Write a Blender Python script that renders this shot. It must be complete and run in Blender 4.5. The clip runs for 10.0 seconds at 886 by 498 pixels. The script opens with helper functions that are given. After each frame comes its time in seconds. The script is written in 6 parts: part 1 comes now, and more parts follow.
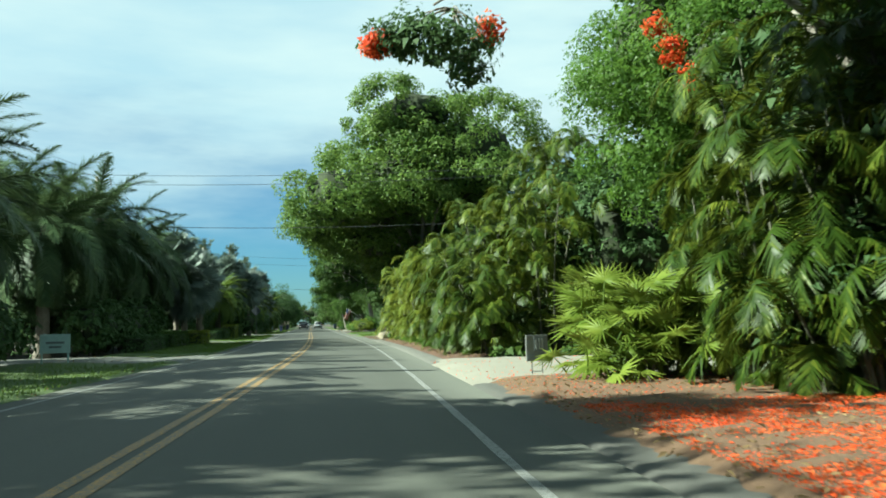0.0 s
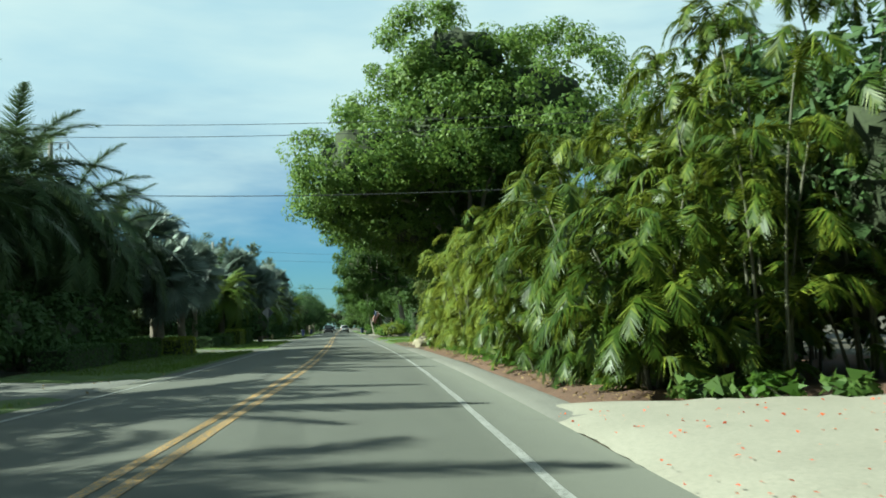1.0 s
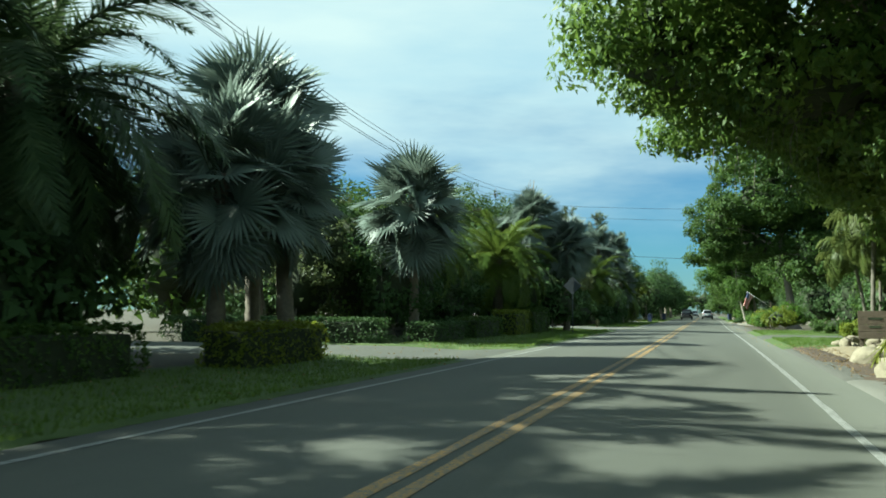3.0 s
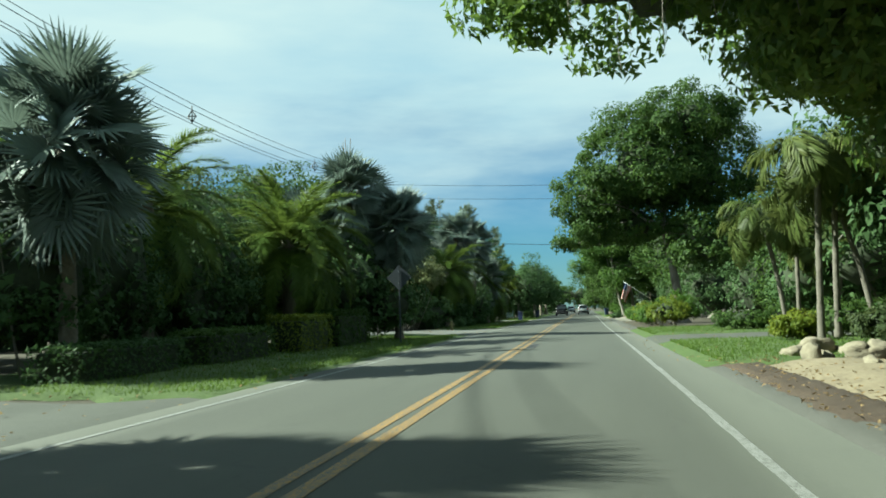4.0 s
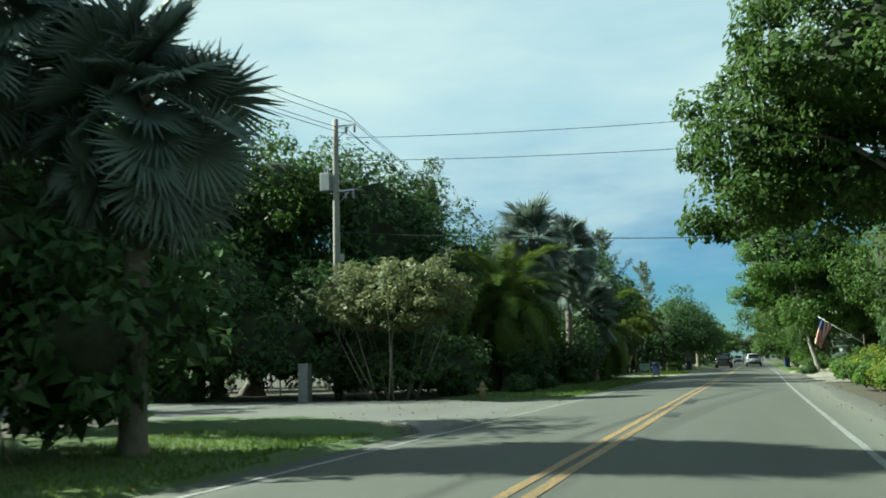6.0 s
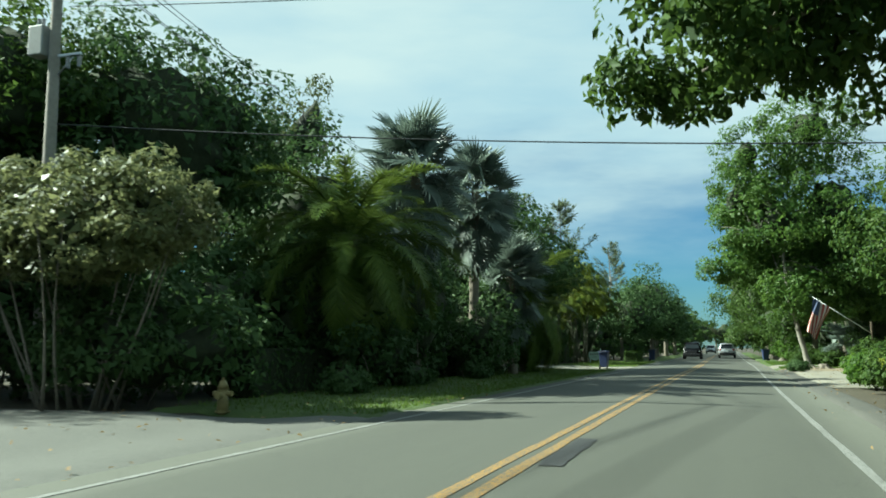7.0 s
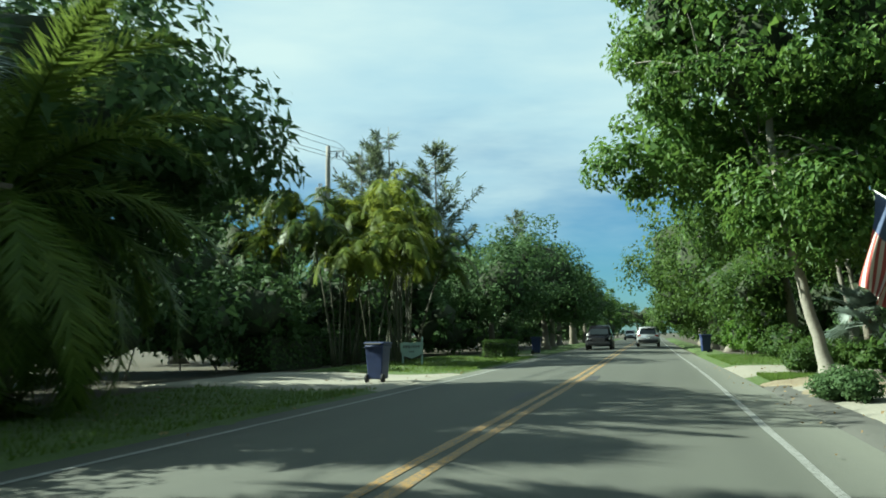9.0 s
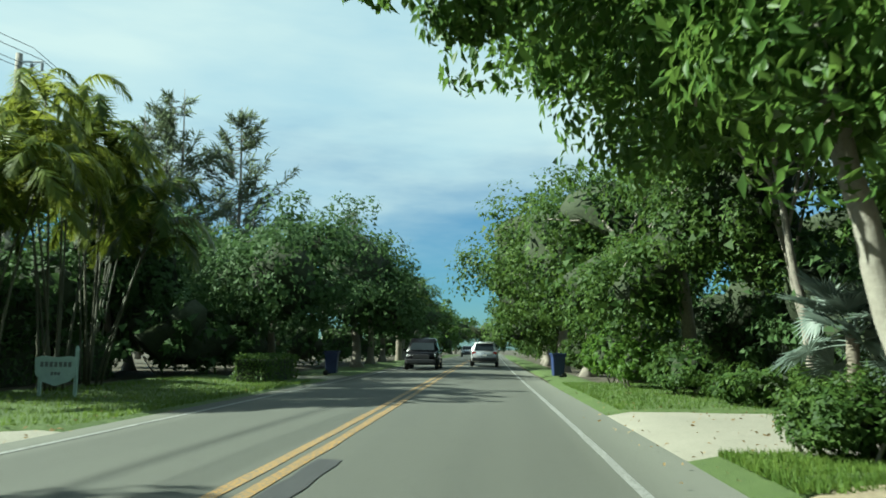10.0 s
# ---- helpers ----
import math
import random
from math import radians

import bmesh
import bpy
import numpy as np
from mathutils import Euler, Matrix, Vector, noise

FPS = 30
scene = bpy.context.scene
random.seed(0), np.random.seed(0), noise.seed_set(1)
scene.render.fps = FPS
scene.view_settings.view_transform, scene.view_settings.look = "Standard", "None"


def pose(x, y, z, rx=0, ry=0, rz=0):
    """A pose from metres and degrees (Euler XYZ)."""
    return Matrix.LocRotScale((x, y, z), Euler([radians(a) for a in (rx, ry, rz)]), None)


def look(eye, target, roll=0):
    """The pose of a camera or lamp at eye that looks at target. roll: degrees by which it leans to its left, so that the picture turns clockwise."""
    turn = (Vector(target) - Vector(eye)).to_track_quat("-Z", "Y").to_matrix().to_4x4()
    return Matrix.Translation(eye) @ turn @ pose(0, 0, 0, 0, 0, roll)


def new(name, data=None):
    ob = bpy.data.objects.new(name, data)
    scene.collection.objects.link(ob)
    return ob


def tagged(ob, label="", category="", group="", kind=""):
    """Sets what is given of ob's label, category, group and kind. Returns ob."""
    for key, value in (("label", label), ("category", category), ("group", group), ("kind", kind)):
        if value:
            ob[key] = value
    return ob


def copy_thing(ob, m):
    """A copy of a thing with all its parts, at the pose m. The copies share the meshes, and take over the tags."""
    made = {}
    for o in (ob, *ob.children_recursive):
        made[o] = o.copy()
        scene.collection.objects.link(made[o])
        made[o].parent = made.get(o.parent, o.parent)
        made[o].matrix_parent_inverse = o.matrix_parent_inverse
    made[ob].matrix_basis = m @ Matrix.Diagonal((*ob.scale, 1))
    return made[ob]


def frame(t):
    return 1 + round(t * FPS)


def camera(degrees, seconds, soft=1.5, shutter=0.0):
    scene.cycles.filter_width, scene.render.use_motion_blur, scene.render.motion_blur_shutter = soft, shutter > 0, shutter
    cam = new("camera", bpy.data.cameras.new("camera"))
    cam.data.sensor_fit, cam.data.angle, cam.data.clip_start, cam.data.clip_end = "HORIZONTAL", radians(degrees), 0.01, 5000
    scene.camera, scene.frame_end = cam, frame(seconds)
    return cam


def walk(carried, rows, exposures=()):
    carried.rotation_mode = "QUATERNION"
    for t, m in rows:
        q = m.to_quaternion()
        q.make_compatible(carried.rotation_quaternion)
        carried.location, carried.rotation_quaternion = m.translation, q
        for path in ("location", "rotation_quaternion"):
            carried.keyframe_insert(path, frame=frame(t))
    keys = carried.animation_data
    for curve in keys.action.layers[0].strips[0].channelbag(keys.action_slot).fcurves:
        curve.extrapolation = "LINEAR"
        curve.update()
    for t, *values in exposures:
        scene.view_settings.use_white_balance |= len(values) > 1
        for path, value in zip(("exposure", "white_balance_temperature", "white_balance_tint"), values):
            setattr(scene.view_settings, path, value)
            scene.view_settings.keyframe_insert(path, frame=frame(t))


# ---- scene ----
cam = camera(54.0, 10.0, soft=1.75, shutter=0.1)
EYE = 1.2
# seconds, x, y, yaw, pitch, lean to the right
ROWS = [
    (0.0, -1.85, 0.00, -8.60, 4.72, 1.34),
    (0.5, -1.48, 7.26, -6.77, 5.47, 0.67),
    (1.0, -1.15, 14.54, -6.73, 4.99, 1.47),
    (1.5, -0.83, 21.88, -2.83, 5.44, 1.79),
    (2.0, -0.54, 29.24, 12.08, 4.57, 0.77),
    (2.2, -0.44, 32.18, 14.67, 4.50, 0.75),
    (3.3, -0.08, 48.37, 17.18, 3.73, -0.41),
    (3.5, -0.05, 51.31, 11.35, 2.56, 0.59),
    (4.0, -0.00, 58.69, 9.23, 4.16, 1.89),
    (4.5, 0.01, 66.11, 18.69, 6.03, 1.18),
    (5.0, 0.03, 73.58, 19.83, 6.40, 3.27),
    (5.2, 0.03, 76.58, 18.48, 7.44, 4.10),
    (6.3, -0.03, 93.27, 19.34, 7.47, 0.50),
    (6.5, -0.04, 96.32, 18.57, 6.62, 0.26),
    (7.0, -0.07, 103.99, 18.25, 6.47, -0.00),
    (7.5, -0.10, 111.68, 17.97, 6.95, -0.39),
    (8.0, -0.13, 119.37, 16.45, 4.83, 1.13),
    (8.5, -0.15, 127.04, 15.36, 5.54, -0.08),
    (9.0, -0.13, 134.68, 13.51, 5.62, 0.51),
    (9.5, -0.09, 142.25, 6.32, 6.02, -1.40),
    (10.0, -0.03, 149.81, 3.36, 6.53, -0.88),
]
walk(cam, [(t, pose(x, y, EYE, 90 + pitch, 0, yaw) @ pose(0, 0, 0, 0, 0, -lean)) for t, x, y, yaw, pitch, lean in ROWS],
     exposures=[(t, 1.62 + e, 5950, -12) for t, e in ((0.0, 0.15), (0.5, -0.15), (1.0, 0.03), (1.5, 0.12), (2.0, 0.16), (3.5, 0.08), (4.0, 0.0), (4.5, -0.18), (5.0, -0.12), (6.5, -0.04), (7.5, -0.03), (8.0, 0.12), (8.5, 0.06), (9.0, 0.03), (10.0, 0.0))])

# ---- world and sun ----
SUN_ELEVATION, SUN_AZIMUTH = 36.0, 264.0     # degrees, azimuth clockwise from +y
world = bpy.data.worlds.new("sky")
scene.world = world
world.use_nodes = True
wn, wl = world.node_tree.nodes, world.node_tree.links
wn.clear()
sky = wn.new("ShaderNodeTexSky")
sky.sky_type, sky.sun_disc = "NISHITA", False
sky.sun_elevation, sky.sun_rotation = radians(SUN_ELEVATION), radians(SUN_AZIMUTH)
sky.dust_density, sky.ozone_density, sky.air_density = 0.3, 3.0, 1.0
coord = wn.new("ShaderNodeTexCoord")
split = wn.new("ShaderNodeSeparateXYZ")
wl.new(coord.outputs["Generated"], split.inputs[0])
stretch = wn.new("ShaderNodeMapping")
stretch.inputs["Scale"].default_value = (1.3, 1.0, 5.5)
stretch.inputs["Rotation"].default_value = (0.0, radians(7), 0.0)
wl.new(coord.outputs["Generated"], stretch.inputs[0])
puff = wn.new("ShaderNodeTexNoise")
puff.inputs["Scale"].default_value, puff.inputs["Detail"].default_value, puff.inputs["Roughness"].default_value = 1.6, 6, 0.55
wl.new(stretch.outputs[0], puff.inputs["Vector"])
rise = wn.new("ShaderNodeMapRange")           # thin high cloud above a clear band
rise.inputs["From Min"].default_value, rise.inputs["From Max"].default_value = 0.08, 0.27
rise.inputs["To Min"].default_value, rise.inputs["To Max"].default_value = -0.30, 0.42
wl.new(split.outputs["Z"], rise.inputs["Value"])
thin = wn.new("ShaderNodeMapRange")           # and thins out again overhead
thin.inputs["From Min"].default_value, thin.inputs["From Max"].default_value = 0.34, 0.62
thin.inputs["To Min"].default_value, thin.inputs["To Max"].default_value = 0.0, -0.24
wl.new(split.outputs["Z"], thin.inputs["Value"])
both = wn.new("ShaderNodeMath")
both.operation = "ADD"
wl.new(rise.outputs[0], both.inputs[0])
wl.new(thin.outputs[0], both.inputs[1])
add = wn.new("ShaderNodeMath")
add.operation = "ADD"
wl.new(puff.outputs["Fac"], add.inputs[0])
wl.new(both.outputs[0], add.inputs[1])
cover = wn.new("ShaderNodeMapRange")
cover.interpolation_type = "SMOOTHSTEP"
cover.inputs["From Min"].default_value, cover.inputs["From Max"].default_value = 0.36, 0.86
cover.inputs["To Max"].default_value = 0.9
wl.new(add.outputs[0], cover.inputs["Value"])
mixsky = wn.new("ShaderNodeMix")
mixsky.data_type = "RGBA"
wl.new(cover.outputs[0], mixsky.inputs[0])
deep = wn.new("ShaderNodeMix")
deep.data_type, deep.blend_type = "RGBA", "MULTIPLY"
deep.inputs[0].default_value = 1.0
deep.inputs[7].default_value = (0.62, 0.98, 1.25, 1)
wl.new(sky.outputs[0], deep.inputs[6])
wl.new(deep.outputs[2], mixsky.inputs[6])
streak = wn.new("ShaderNodeTexNoise")
streak.inputs["Scale"].default_value, streak.inputs["Detail"].default_value = 2.4, 7
wl.new(stretch.outputs[0], streak.inputs["Vector"])
tone = wn.new("ShaderNodeValToRGB")
tone.color_ramp.elements[0].position, tone.color_ramp.elements[0].color = 0.3, (0.60, 0.76, 0.86, 1)
tone.color_ramp.elements[1].position, tone.color_ramp.elements[1].color = 0.62, (0.86, 0.94, 0.93, 1)
wl.new(streak.outputs["Fac"], tone.inputs[0])
bright = wn.new("ShaderNodeVectorMath")
bright.operation = "SCALE"
bright.inputs["Scale"].default_value = 12.0
wl.new(tone.outputs[0], bright.inputs[0])
wl.new(bright.outputs[0], mixsky.inputs[7])
back = wn.new("ShaderNodeBackground")
back.inputs["Strength"].default_value = 0.027
wl.new(mixsky.outputs[2], back.inputs[0])
wl.new(back.outputs[0], wn.new("ShaderNodeOutputWorld").inputs[0])

sun = new("sun", bpy.data.lights.new("sun", "SUN"))
sun.data.energy, sun.data.angle, sun.data.color = 5.0, radians(0.6), (1.0, 0.95, 0.84)
a, e = radians(SUN_AZIMUTH), radians(SUN_ELEVATION)
sun.matrix_world = look((60 * math.sin(a) * math.cos(e), 60 + 60 * math.cos(a) * math.cos(e), 60 * math.sin(e)), (0, 60, 0))


# ---- materials ----
def material(name, rough=0.6, metal=0.0):
    m = bpy.data.materials.new(name)
    m.use_nodes = True
    n, l = m.node_tree.nodes, m.node_tree.links
    b = n["Principled BSDF"]
    b.inputs["Roughness"].default_value, b.inputs["Metallic"].default_value = rough, metal
    return m, n, l, b


def noisy(n, l, scale, detail=4, rough=0.6, vec=None):
    t = n.new("ShaderNodeTexNoise")
    t.inputs["Scale"].default_value, t.inputs["Detail"].default_value, t.inputs["Roughness"].default_value = scale, detail, rough
    l.new(vec if vec else n.new("ShaderNodeNewGeometry").outputs["Position"], t.inputs["Vector"])
    return t.outputs["Fac"]


def ramp(n, l, value, stops):
    r = n.new("ShaderNodeValToRGB")
    while len(r.color_ramp.elements) < len(stops):
        r.color_ramp.elements.new(0.5)
    for el, (p, c) in zip(r.color_ramp.elements, stops):
        el.position, el.color = p, (*c, 1)
    l.new(value, r.inputs[0])
    return r.outputs[0]


def blend(n, l, fac, one, two, kind="MIX"):
    m = n.new("ShaderNodeMix")
    m.data_type, m.blend_type = "RGBA", kind
    for v, i in ((fac, 0), (one, 6), (two, 7)):
        if isinstance(v, (int, float)):
            m.inputs[i].default_value = v
        elif isinstance(v, tuple):
            m.inputs[i].default_value = (*v, 1)
        else:
            l.new(v, m.inputs[i])
    return m.outputs[2]


def bumped(n, l, b, height, strength=0.4, distance=0.02):
    k = n.new("ShaderNodeBump")
    k.inputs["Strength"].default_value, k.inputs["Distance"].default_value = strength, distance
    l.new(height, k.inputs["Height"])
    l.new(k.outputs[0], b.inputs["Normal"])


def ground_mat(name, coarse, fine, rough=0.9, big=0.35, small=14.0, bump=0.5, mixing=0.5):
    """A loose or mineral surface: coarse and fine are lists of ramp stops at two scales."""
    m, n, l, b = material(name, rough)
    c = blend(n, l, mixing, ramp(n, l, noisy(n, l, big, 5), coarse), ramp(n, l, noisy(n, l, small, 6, 0.7), fine))
    l.new(c, b.inputs["Base Color"])
    bumped(n, l, b, noisy(n, l, small * 1.7, 5, 0.7), bump)
    return m


def plain(name, colour, rough=0.5, metal=0.0, spread=0.15, scale=6.0, bump=0.0):
    m, n, l, b = material(name, rough, metal)
    dark = tuple(v * (1 - spread) for v in colour)
    light = tuple(min(1, v * (1 + spread)) for v in colour)
    l.new(ramp(n, l, noisy(n, l, scale, 6, 0.65), [(0.3, dark), (0.7, light)]), b.inputs["Base Color"])
    l.new(ramp(n, l, noisy(n, l, scale * 2.3), [(0.2, (rough * 0.8,) * 3), (0.8, (min(1, rough * 1.2),) * 3)]), b.inputs["Roughness"])
    if bump:
        bumped(n, l, b, noisy(n, l, scale * 6, 5), bump, 0.01)
    return m


def leaf_mat(name, dark, mid, light, rough=0.42, through_light=0.3, stray=None):
    """Leaves: a colour for each leaf and a slow change over the crown, gloss, and light let through."""
    m, n, l, b = material(name, rough)
    geo, info = n.new("ShaderNodeNewGeometry"), n.new("ShaderNodeObjectInfo")
    mean = n.new("ShaderNodeMath")
    mean.operation = "MULTIPLY_ADD"
    l.new(geo.outputs["Random Per Island"], mean.inputs[0])
    mean.inputs[1].default_value = 0.45
    part_of = n.new("ShaderNodeMath")
    part_of.operation = "MULTIPLY_ADD"
    l.new(info.outputs["Random"], part_of.inputs[0])
    part_of.inputs[1].default_value = 0.2
    slow = n.new("ShaderNodeMath")
    slow.operation = "MULTIPLY_ADD"
    l.new(noisy(n, l, 0.7, 3), slow.inputs[0])
    slow.inputs[1].default_value, slow.inputs[2].default_value = 1.0, -0.33
    l.new(slow.outputs[0], part_of.inputs[2])
    l.new(part_of.outputs[0], mean.inputs[2])
    stops = [(0.05, dark), (0.5, mid), (0.88, light)]
    if stray:
        stops += [(0.97, stray)]
    c = ramp(n, l, mean.outputs[0], stops)
    l.new(c, b.inputs["Base Color"])
    b.inputs["Specular IOR Level"].default_value = 0.15
    t = n.new("ShaderNodeBsdfTranslucent")
    l.new(blend(n, l, 0.6, c, tuple(min(1, v * 2.2) for v in light)), t.inputs["Color"])
    mix = n.new("ShaderNodeMixShader")
    mix.inputs[0].default_value = through_light
    l.new(b.outputs[0], mix.inputs[1])
    l.new(t.outputs[0], mix.inputs[2])
    l.new(mix.outputs[0], n["Material Output"].inputs[0])
    return m


def asphalt_mat():
    m, n, l, b = material("worn_asphalt", 0.85)
    pos = n.new("ShaderNodeNewGeometry").outputs["Position"]
    long = n.new("ShaderNodeMapping")
    long.inputs["Scale"].default_value = (1.0, 0.05, 1.0)
    l.new(pos, long.inputs[0])
    base = ramp(n, l, noisy(n, l, 0.25, 5), [(0.3, (0.052, 0.055, 0.042)), (0.7, (0.068, 0.071, 0.055))])
    tracks = ramp(n, l, noisy(n, l, 1.1, 4, 0.6, long.outputs[0]), [(0.3, (0.043, 0.044, 0.036)), (0.62, (0.075, 0.077, 0.061))])
    grit = ramp(n, l, noisy(n, l, 55.0, 4, 0.8), [(0.25, (0.024, 0.024, 0.021)), (0.5, (0.060, 0.063, 0.051)), (0.8, (0.109, 0.109, 0.086))])
    c = blend(n, l, 0.45, blend(n, l, 0.5, base, tracks), grit)
    # hairline cracks and dark oil streaks
    v = n.new("ShaderNodeTexVoronoi")
    v.feature = "DISTANCE_TO_EDGE"
    v.inputs["Scale"].default_value = 0.33
    wob = n.new("ShaderNodeVectorMath")
    wob.operation = "ADD"
    warp = n.new("ShaderNodeTexNoise")
    warp.inputs["Scale"].default_value = 1.2
    l.new(pos, warp.inputs["Vector"])
    l.new(pos, wob.inputs[0])
    l.new(warp.outputs["Color"], wob.inputs[1])
    l.new(wob.outputs[0], v.inputs["Vector"])
    crack = ramp(n, l, v.outputs["Distance"], [(0.0, (1, 1, 1)), (0.006, (0, 0, 0))])
    c = blend(n, l, blend(n, l, 1.0, crack, (0.5, 0.5, 0.5), "MULTIPLY"), c, (0.040, 0.040, 0.034))
    l.new(c, b.inputs["Base Color"])
    bumped(n, l, b, noisy(n, l, 70.0, 3, 0.8), 0.35, 0.01)
    return m


def paint_mat(name, colour, wear):
    m, n, l, b = material(name, 0.7)
    fac = ramp(n, l, noisy(n, l, 22.0, 7, 0.75), [(wear - 0.06, (1, 1, 1)), (wear + 0.06, (0, 0, 0))])
    tone = ramp(n, l, noisy(n, l, 0.8, 4), [(0.3, tuple(v * 0.75 for v in colour)), (0.7, colour)])
    l.new(blend(n, l, fac, tone, (0.085, 0.085, 0.074)), b.inputs["Base Color"])
    return m


ASPHALT = asphalt_mat()
WHITE_LINE = paint_mat("worn_white_paint", (0.235, 0.238, 0.222), 0.46)
YELLOW_LINE = paint_mat("worn_yellow_paint", (0.345, 0.190, 0.030), 0.50)
TAR = ground_mat("tar", [(0.3, (0.019, 0.020, 0.021)), (0.7, (0.033, 0.033, 0.033))], [(0.3, (0.017, 0.017, 0.017)), (0.7, (0.044, 0.044, 0.043))], 0.7)
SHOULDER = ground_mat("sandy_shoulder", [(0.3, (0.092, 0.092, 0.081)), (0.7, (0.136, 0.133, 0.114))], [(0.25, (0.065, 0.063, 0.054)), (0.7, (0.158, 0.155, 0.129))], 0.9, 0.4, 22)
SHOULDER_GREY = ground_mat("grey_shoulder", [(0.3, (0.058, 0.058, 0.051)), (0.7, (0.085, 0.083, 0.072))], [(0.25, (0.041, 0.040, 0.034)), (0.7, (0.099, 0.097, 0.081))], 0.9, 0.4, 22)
SHELL = ground_mat("shell_gravel", [(0.3, (0.170, 0.161, 0.126)), (0.7, (0.233, 0.220, 0.176))], [(0.25, (0.120, 0.112, 0.088)), (0.7, (0.265, 0.249, 0.202))], 0.95, 0.5, 18)
CONCRETE = ground_mat("pale_concrete", [(0.3, (0.080, 0.081, 0.071)), (0.7, (0.111, 0.112, 0.098))], [(0.3, (0.066, 0.067, 0.058)), (0.7, (0.129, 0.129, 0.112))], 0.85, 0.4, 16)
MULCH = ground_mat("bark_mulch", [(0.3, (0.053, 0.027, 0.016)), (0.7, (0.102, 0.054, 0.031))], [(0.25, (0.029, 0.014, 0.009)), (0.7, (0.145, 0.082, 0.048))], 0.95, 0.8, 24, 1.0)
MULCH_TAN = ground_mat("tan_mulch", [(0.3, (0.092, 0.050, 0.026)), (0.7, (0.165, 0.098, 0.052))], [(0.25, (0.050, 0.026, 0.014)), (0.7, (0.215, 0.130, 0.073))], 0.95, 0.8, 24, 1.0)
SAND = ground_mat("bare_sand", [(0.3, (0.085, 0.062, 0.034)), (0.55, (0.205, 0.168, 0.104)), (0.8, (0.242, 0.203, 0.130))], [(0.25, (0.080, 0.060, 0.036)), (0.6, (0.232, 0.194, 0.128))], 0.95, 1.1, 12)
MULCH_DARK = ground_mat("dark_mulch", [(0.3, (0.032, 0.022, 0.014)), (0.7, (0.068, 0.047, 0.030))], [(0.25, (0.02, 0.013, 0.008)), (0.75, (0.11, 0.075, 0.048))], 0.95, 0.8, 24, 1.0)
SOIL = ground_mat("leaf_litter", [(0.3, (0.030, 0.027, 0.016)), (0.7, (0.058, 0.050, 0.030))], [(0.25, (0.018, 0.016, 0.011)), (0.75, (0.09, 0.072, 0.042))], 0.95, 0.5, 18, 0.9)
LAWN = ground_mat("lawn", [(0.3, (0.033, 0.060, 0.011)), (0.7, (0.066, 0.101, 0.019))], [(0.25, (0.022, 0.043, 0.007)), (0.7, (0.088, 0.128, 0.027))], 0.9, 0.9, 30, 1.0)
BARK = ground_mat("bark", [(0.3, (0.14, 0.125, 0.10)), (0.7, (0.24, 0.215, 0.175))], [(0.25, (0.07, 0.06, 0.05)), (0.7, (0.27, 0.24, 0.20))], 0.9, 1.5, 12, 0.9)
PALE_BARK = ground_mat("pale_bark", [(0.3, (0.171, 0.154, 0.123)), (0.7, (0.252, 0.234, 0.194))], [(0.25, (0.114, 0.100, 0.080)), (0.7, (0.262, 0.246, 0.206))], 0.85, 1.5, 12, 0.6)
SLIM_BARK = ground_mat("slim_palm_bark", [(0.3, (0.095, 0.083, 0.062)), (0.7, (0.150, 0.134, 0.104))], [(0.25, (0.055, 0.047, 0.036)), (0.7, (0.165, 0.148, 0.118))], 0.85, 1.5, 12, 0.6)
PALM_BARK = ground_mat("palm_bark", [(0.3, (0.10, 0.085, 0.065)), (0.7, (0.19, 0.165, 0.13))], [(0.25, (0.045, 0.038, 0.03)), (0.7, (0.23, 0.20, 0.155))], 0.95, 2.5, 9, 1.0)
CANE = ground_mat("ringed_cane", [(0.3, (0.043, 0.045, 0.022)), (0.7, (0.080, 0.077, 0.045))], [(0.25, (0.030, 0.033, 0.017)), (0.7, (0.090, 0.087, 0.058))], 0.7, 2.0, 9, 0.4)
LIMESTONE = ground_mat("limestone", [(0.3, (0.165, 0.139, 0.090)), (0.7, (0.240, 0.210, 0.146))], [(0.25, (0.106, 0.088, 0.058)), (0.7, (0.266, 0.238, 0.172))], 0.95, 1.6, 9, 1.0)
LEAF_FIG = leaf_mat("fig_leaf", (0.014, 0.032, 0.008), (0.036, 0.068, 0.013), (0.075, 0.117, 0.024), 0.58, 0.26)
LEAF_GLOSSY = leaf_mat("glossy_leaf", (0.021, 0.045, 0.009), (0.049, 0.096, 0.019), (0.108, 0.170, 0.036), 0.42, 0.3)
LEAF_FICUS = leaf_mat("fig_crown_leaf", (0.024, 0.047, 0.0095), (0.056, 0.100, 0.0195), (0.126, 0.181, 0.037), 0.48, 0.3)
LEAF_BRIGHT = leaf_mat("bright_leaf", (0.028, 0.059, 0.010), (0.052, 0.101, 0.016), (0.092, 0.154, 0.025), 0.45, 0.38)
LEAF_DARK = leaf_mat("dark_leaf", (0.028, 0.053, 0.018), (0.044, 0.079, 0.026), (0.068, 0.113, 0.038), 0.65, 0.2)
LEAF_OLIVE = leaf_mat("olive_leaf", (0.027, 0.042, 0.016), (0.048, 0.066, 0.025), (0.084, 0.099, 0.038), 0.55, 0.28)
LEAF_PALE = leaf_mat("pale_leaf", (0.060, 0.081, 0.032), (0.096, 0.116, 0.045), (0.184, 0.192, 0.088), 0.45, 0.28)
LEAF_YELLOW = leaf_mat("yellow_green_leaf", (0.048, 0.076, 0.012), (0.095, 0.127, 0.015), (0.171, 0.190, 0.025), 0.5, 0.35)
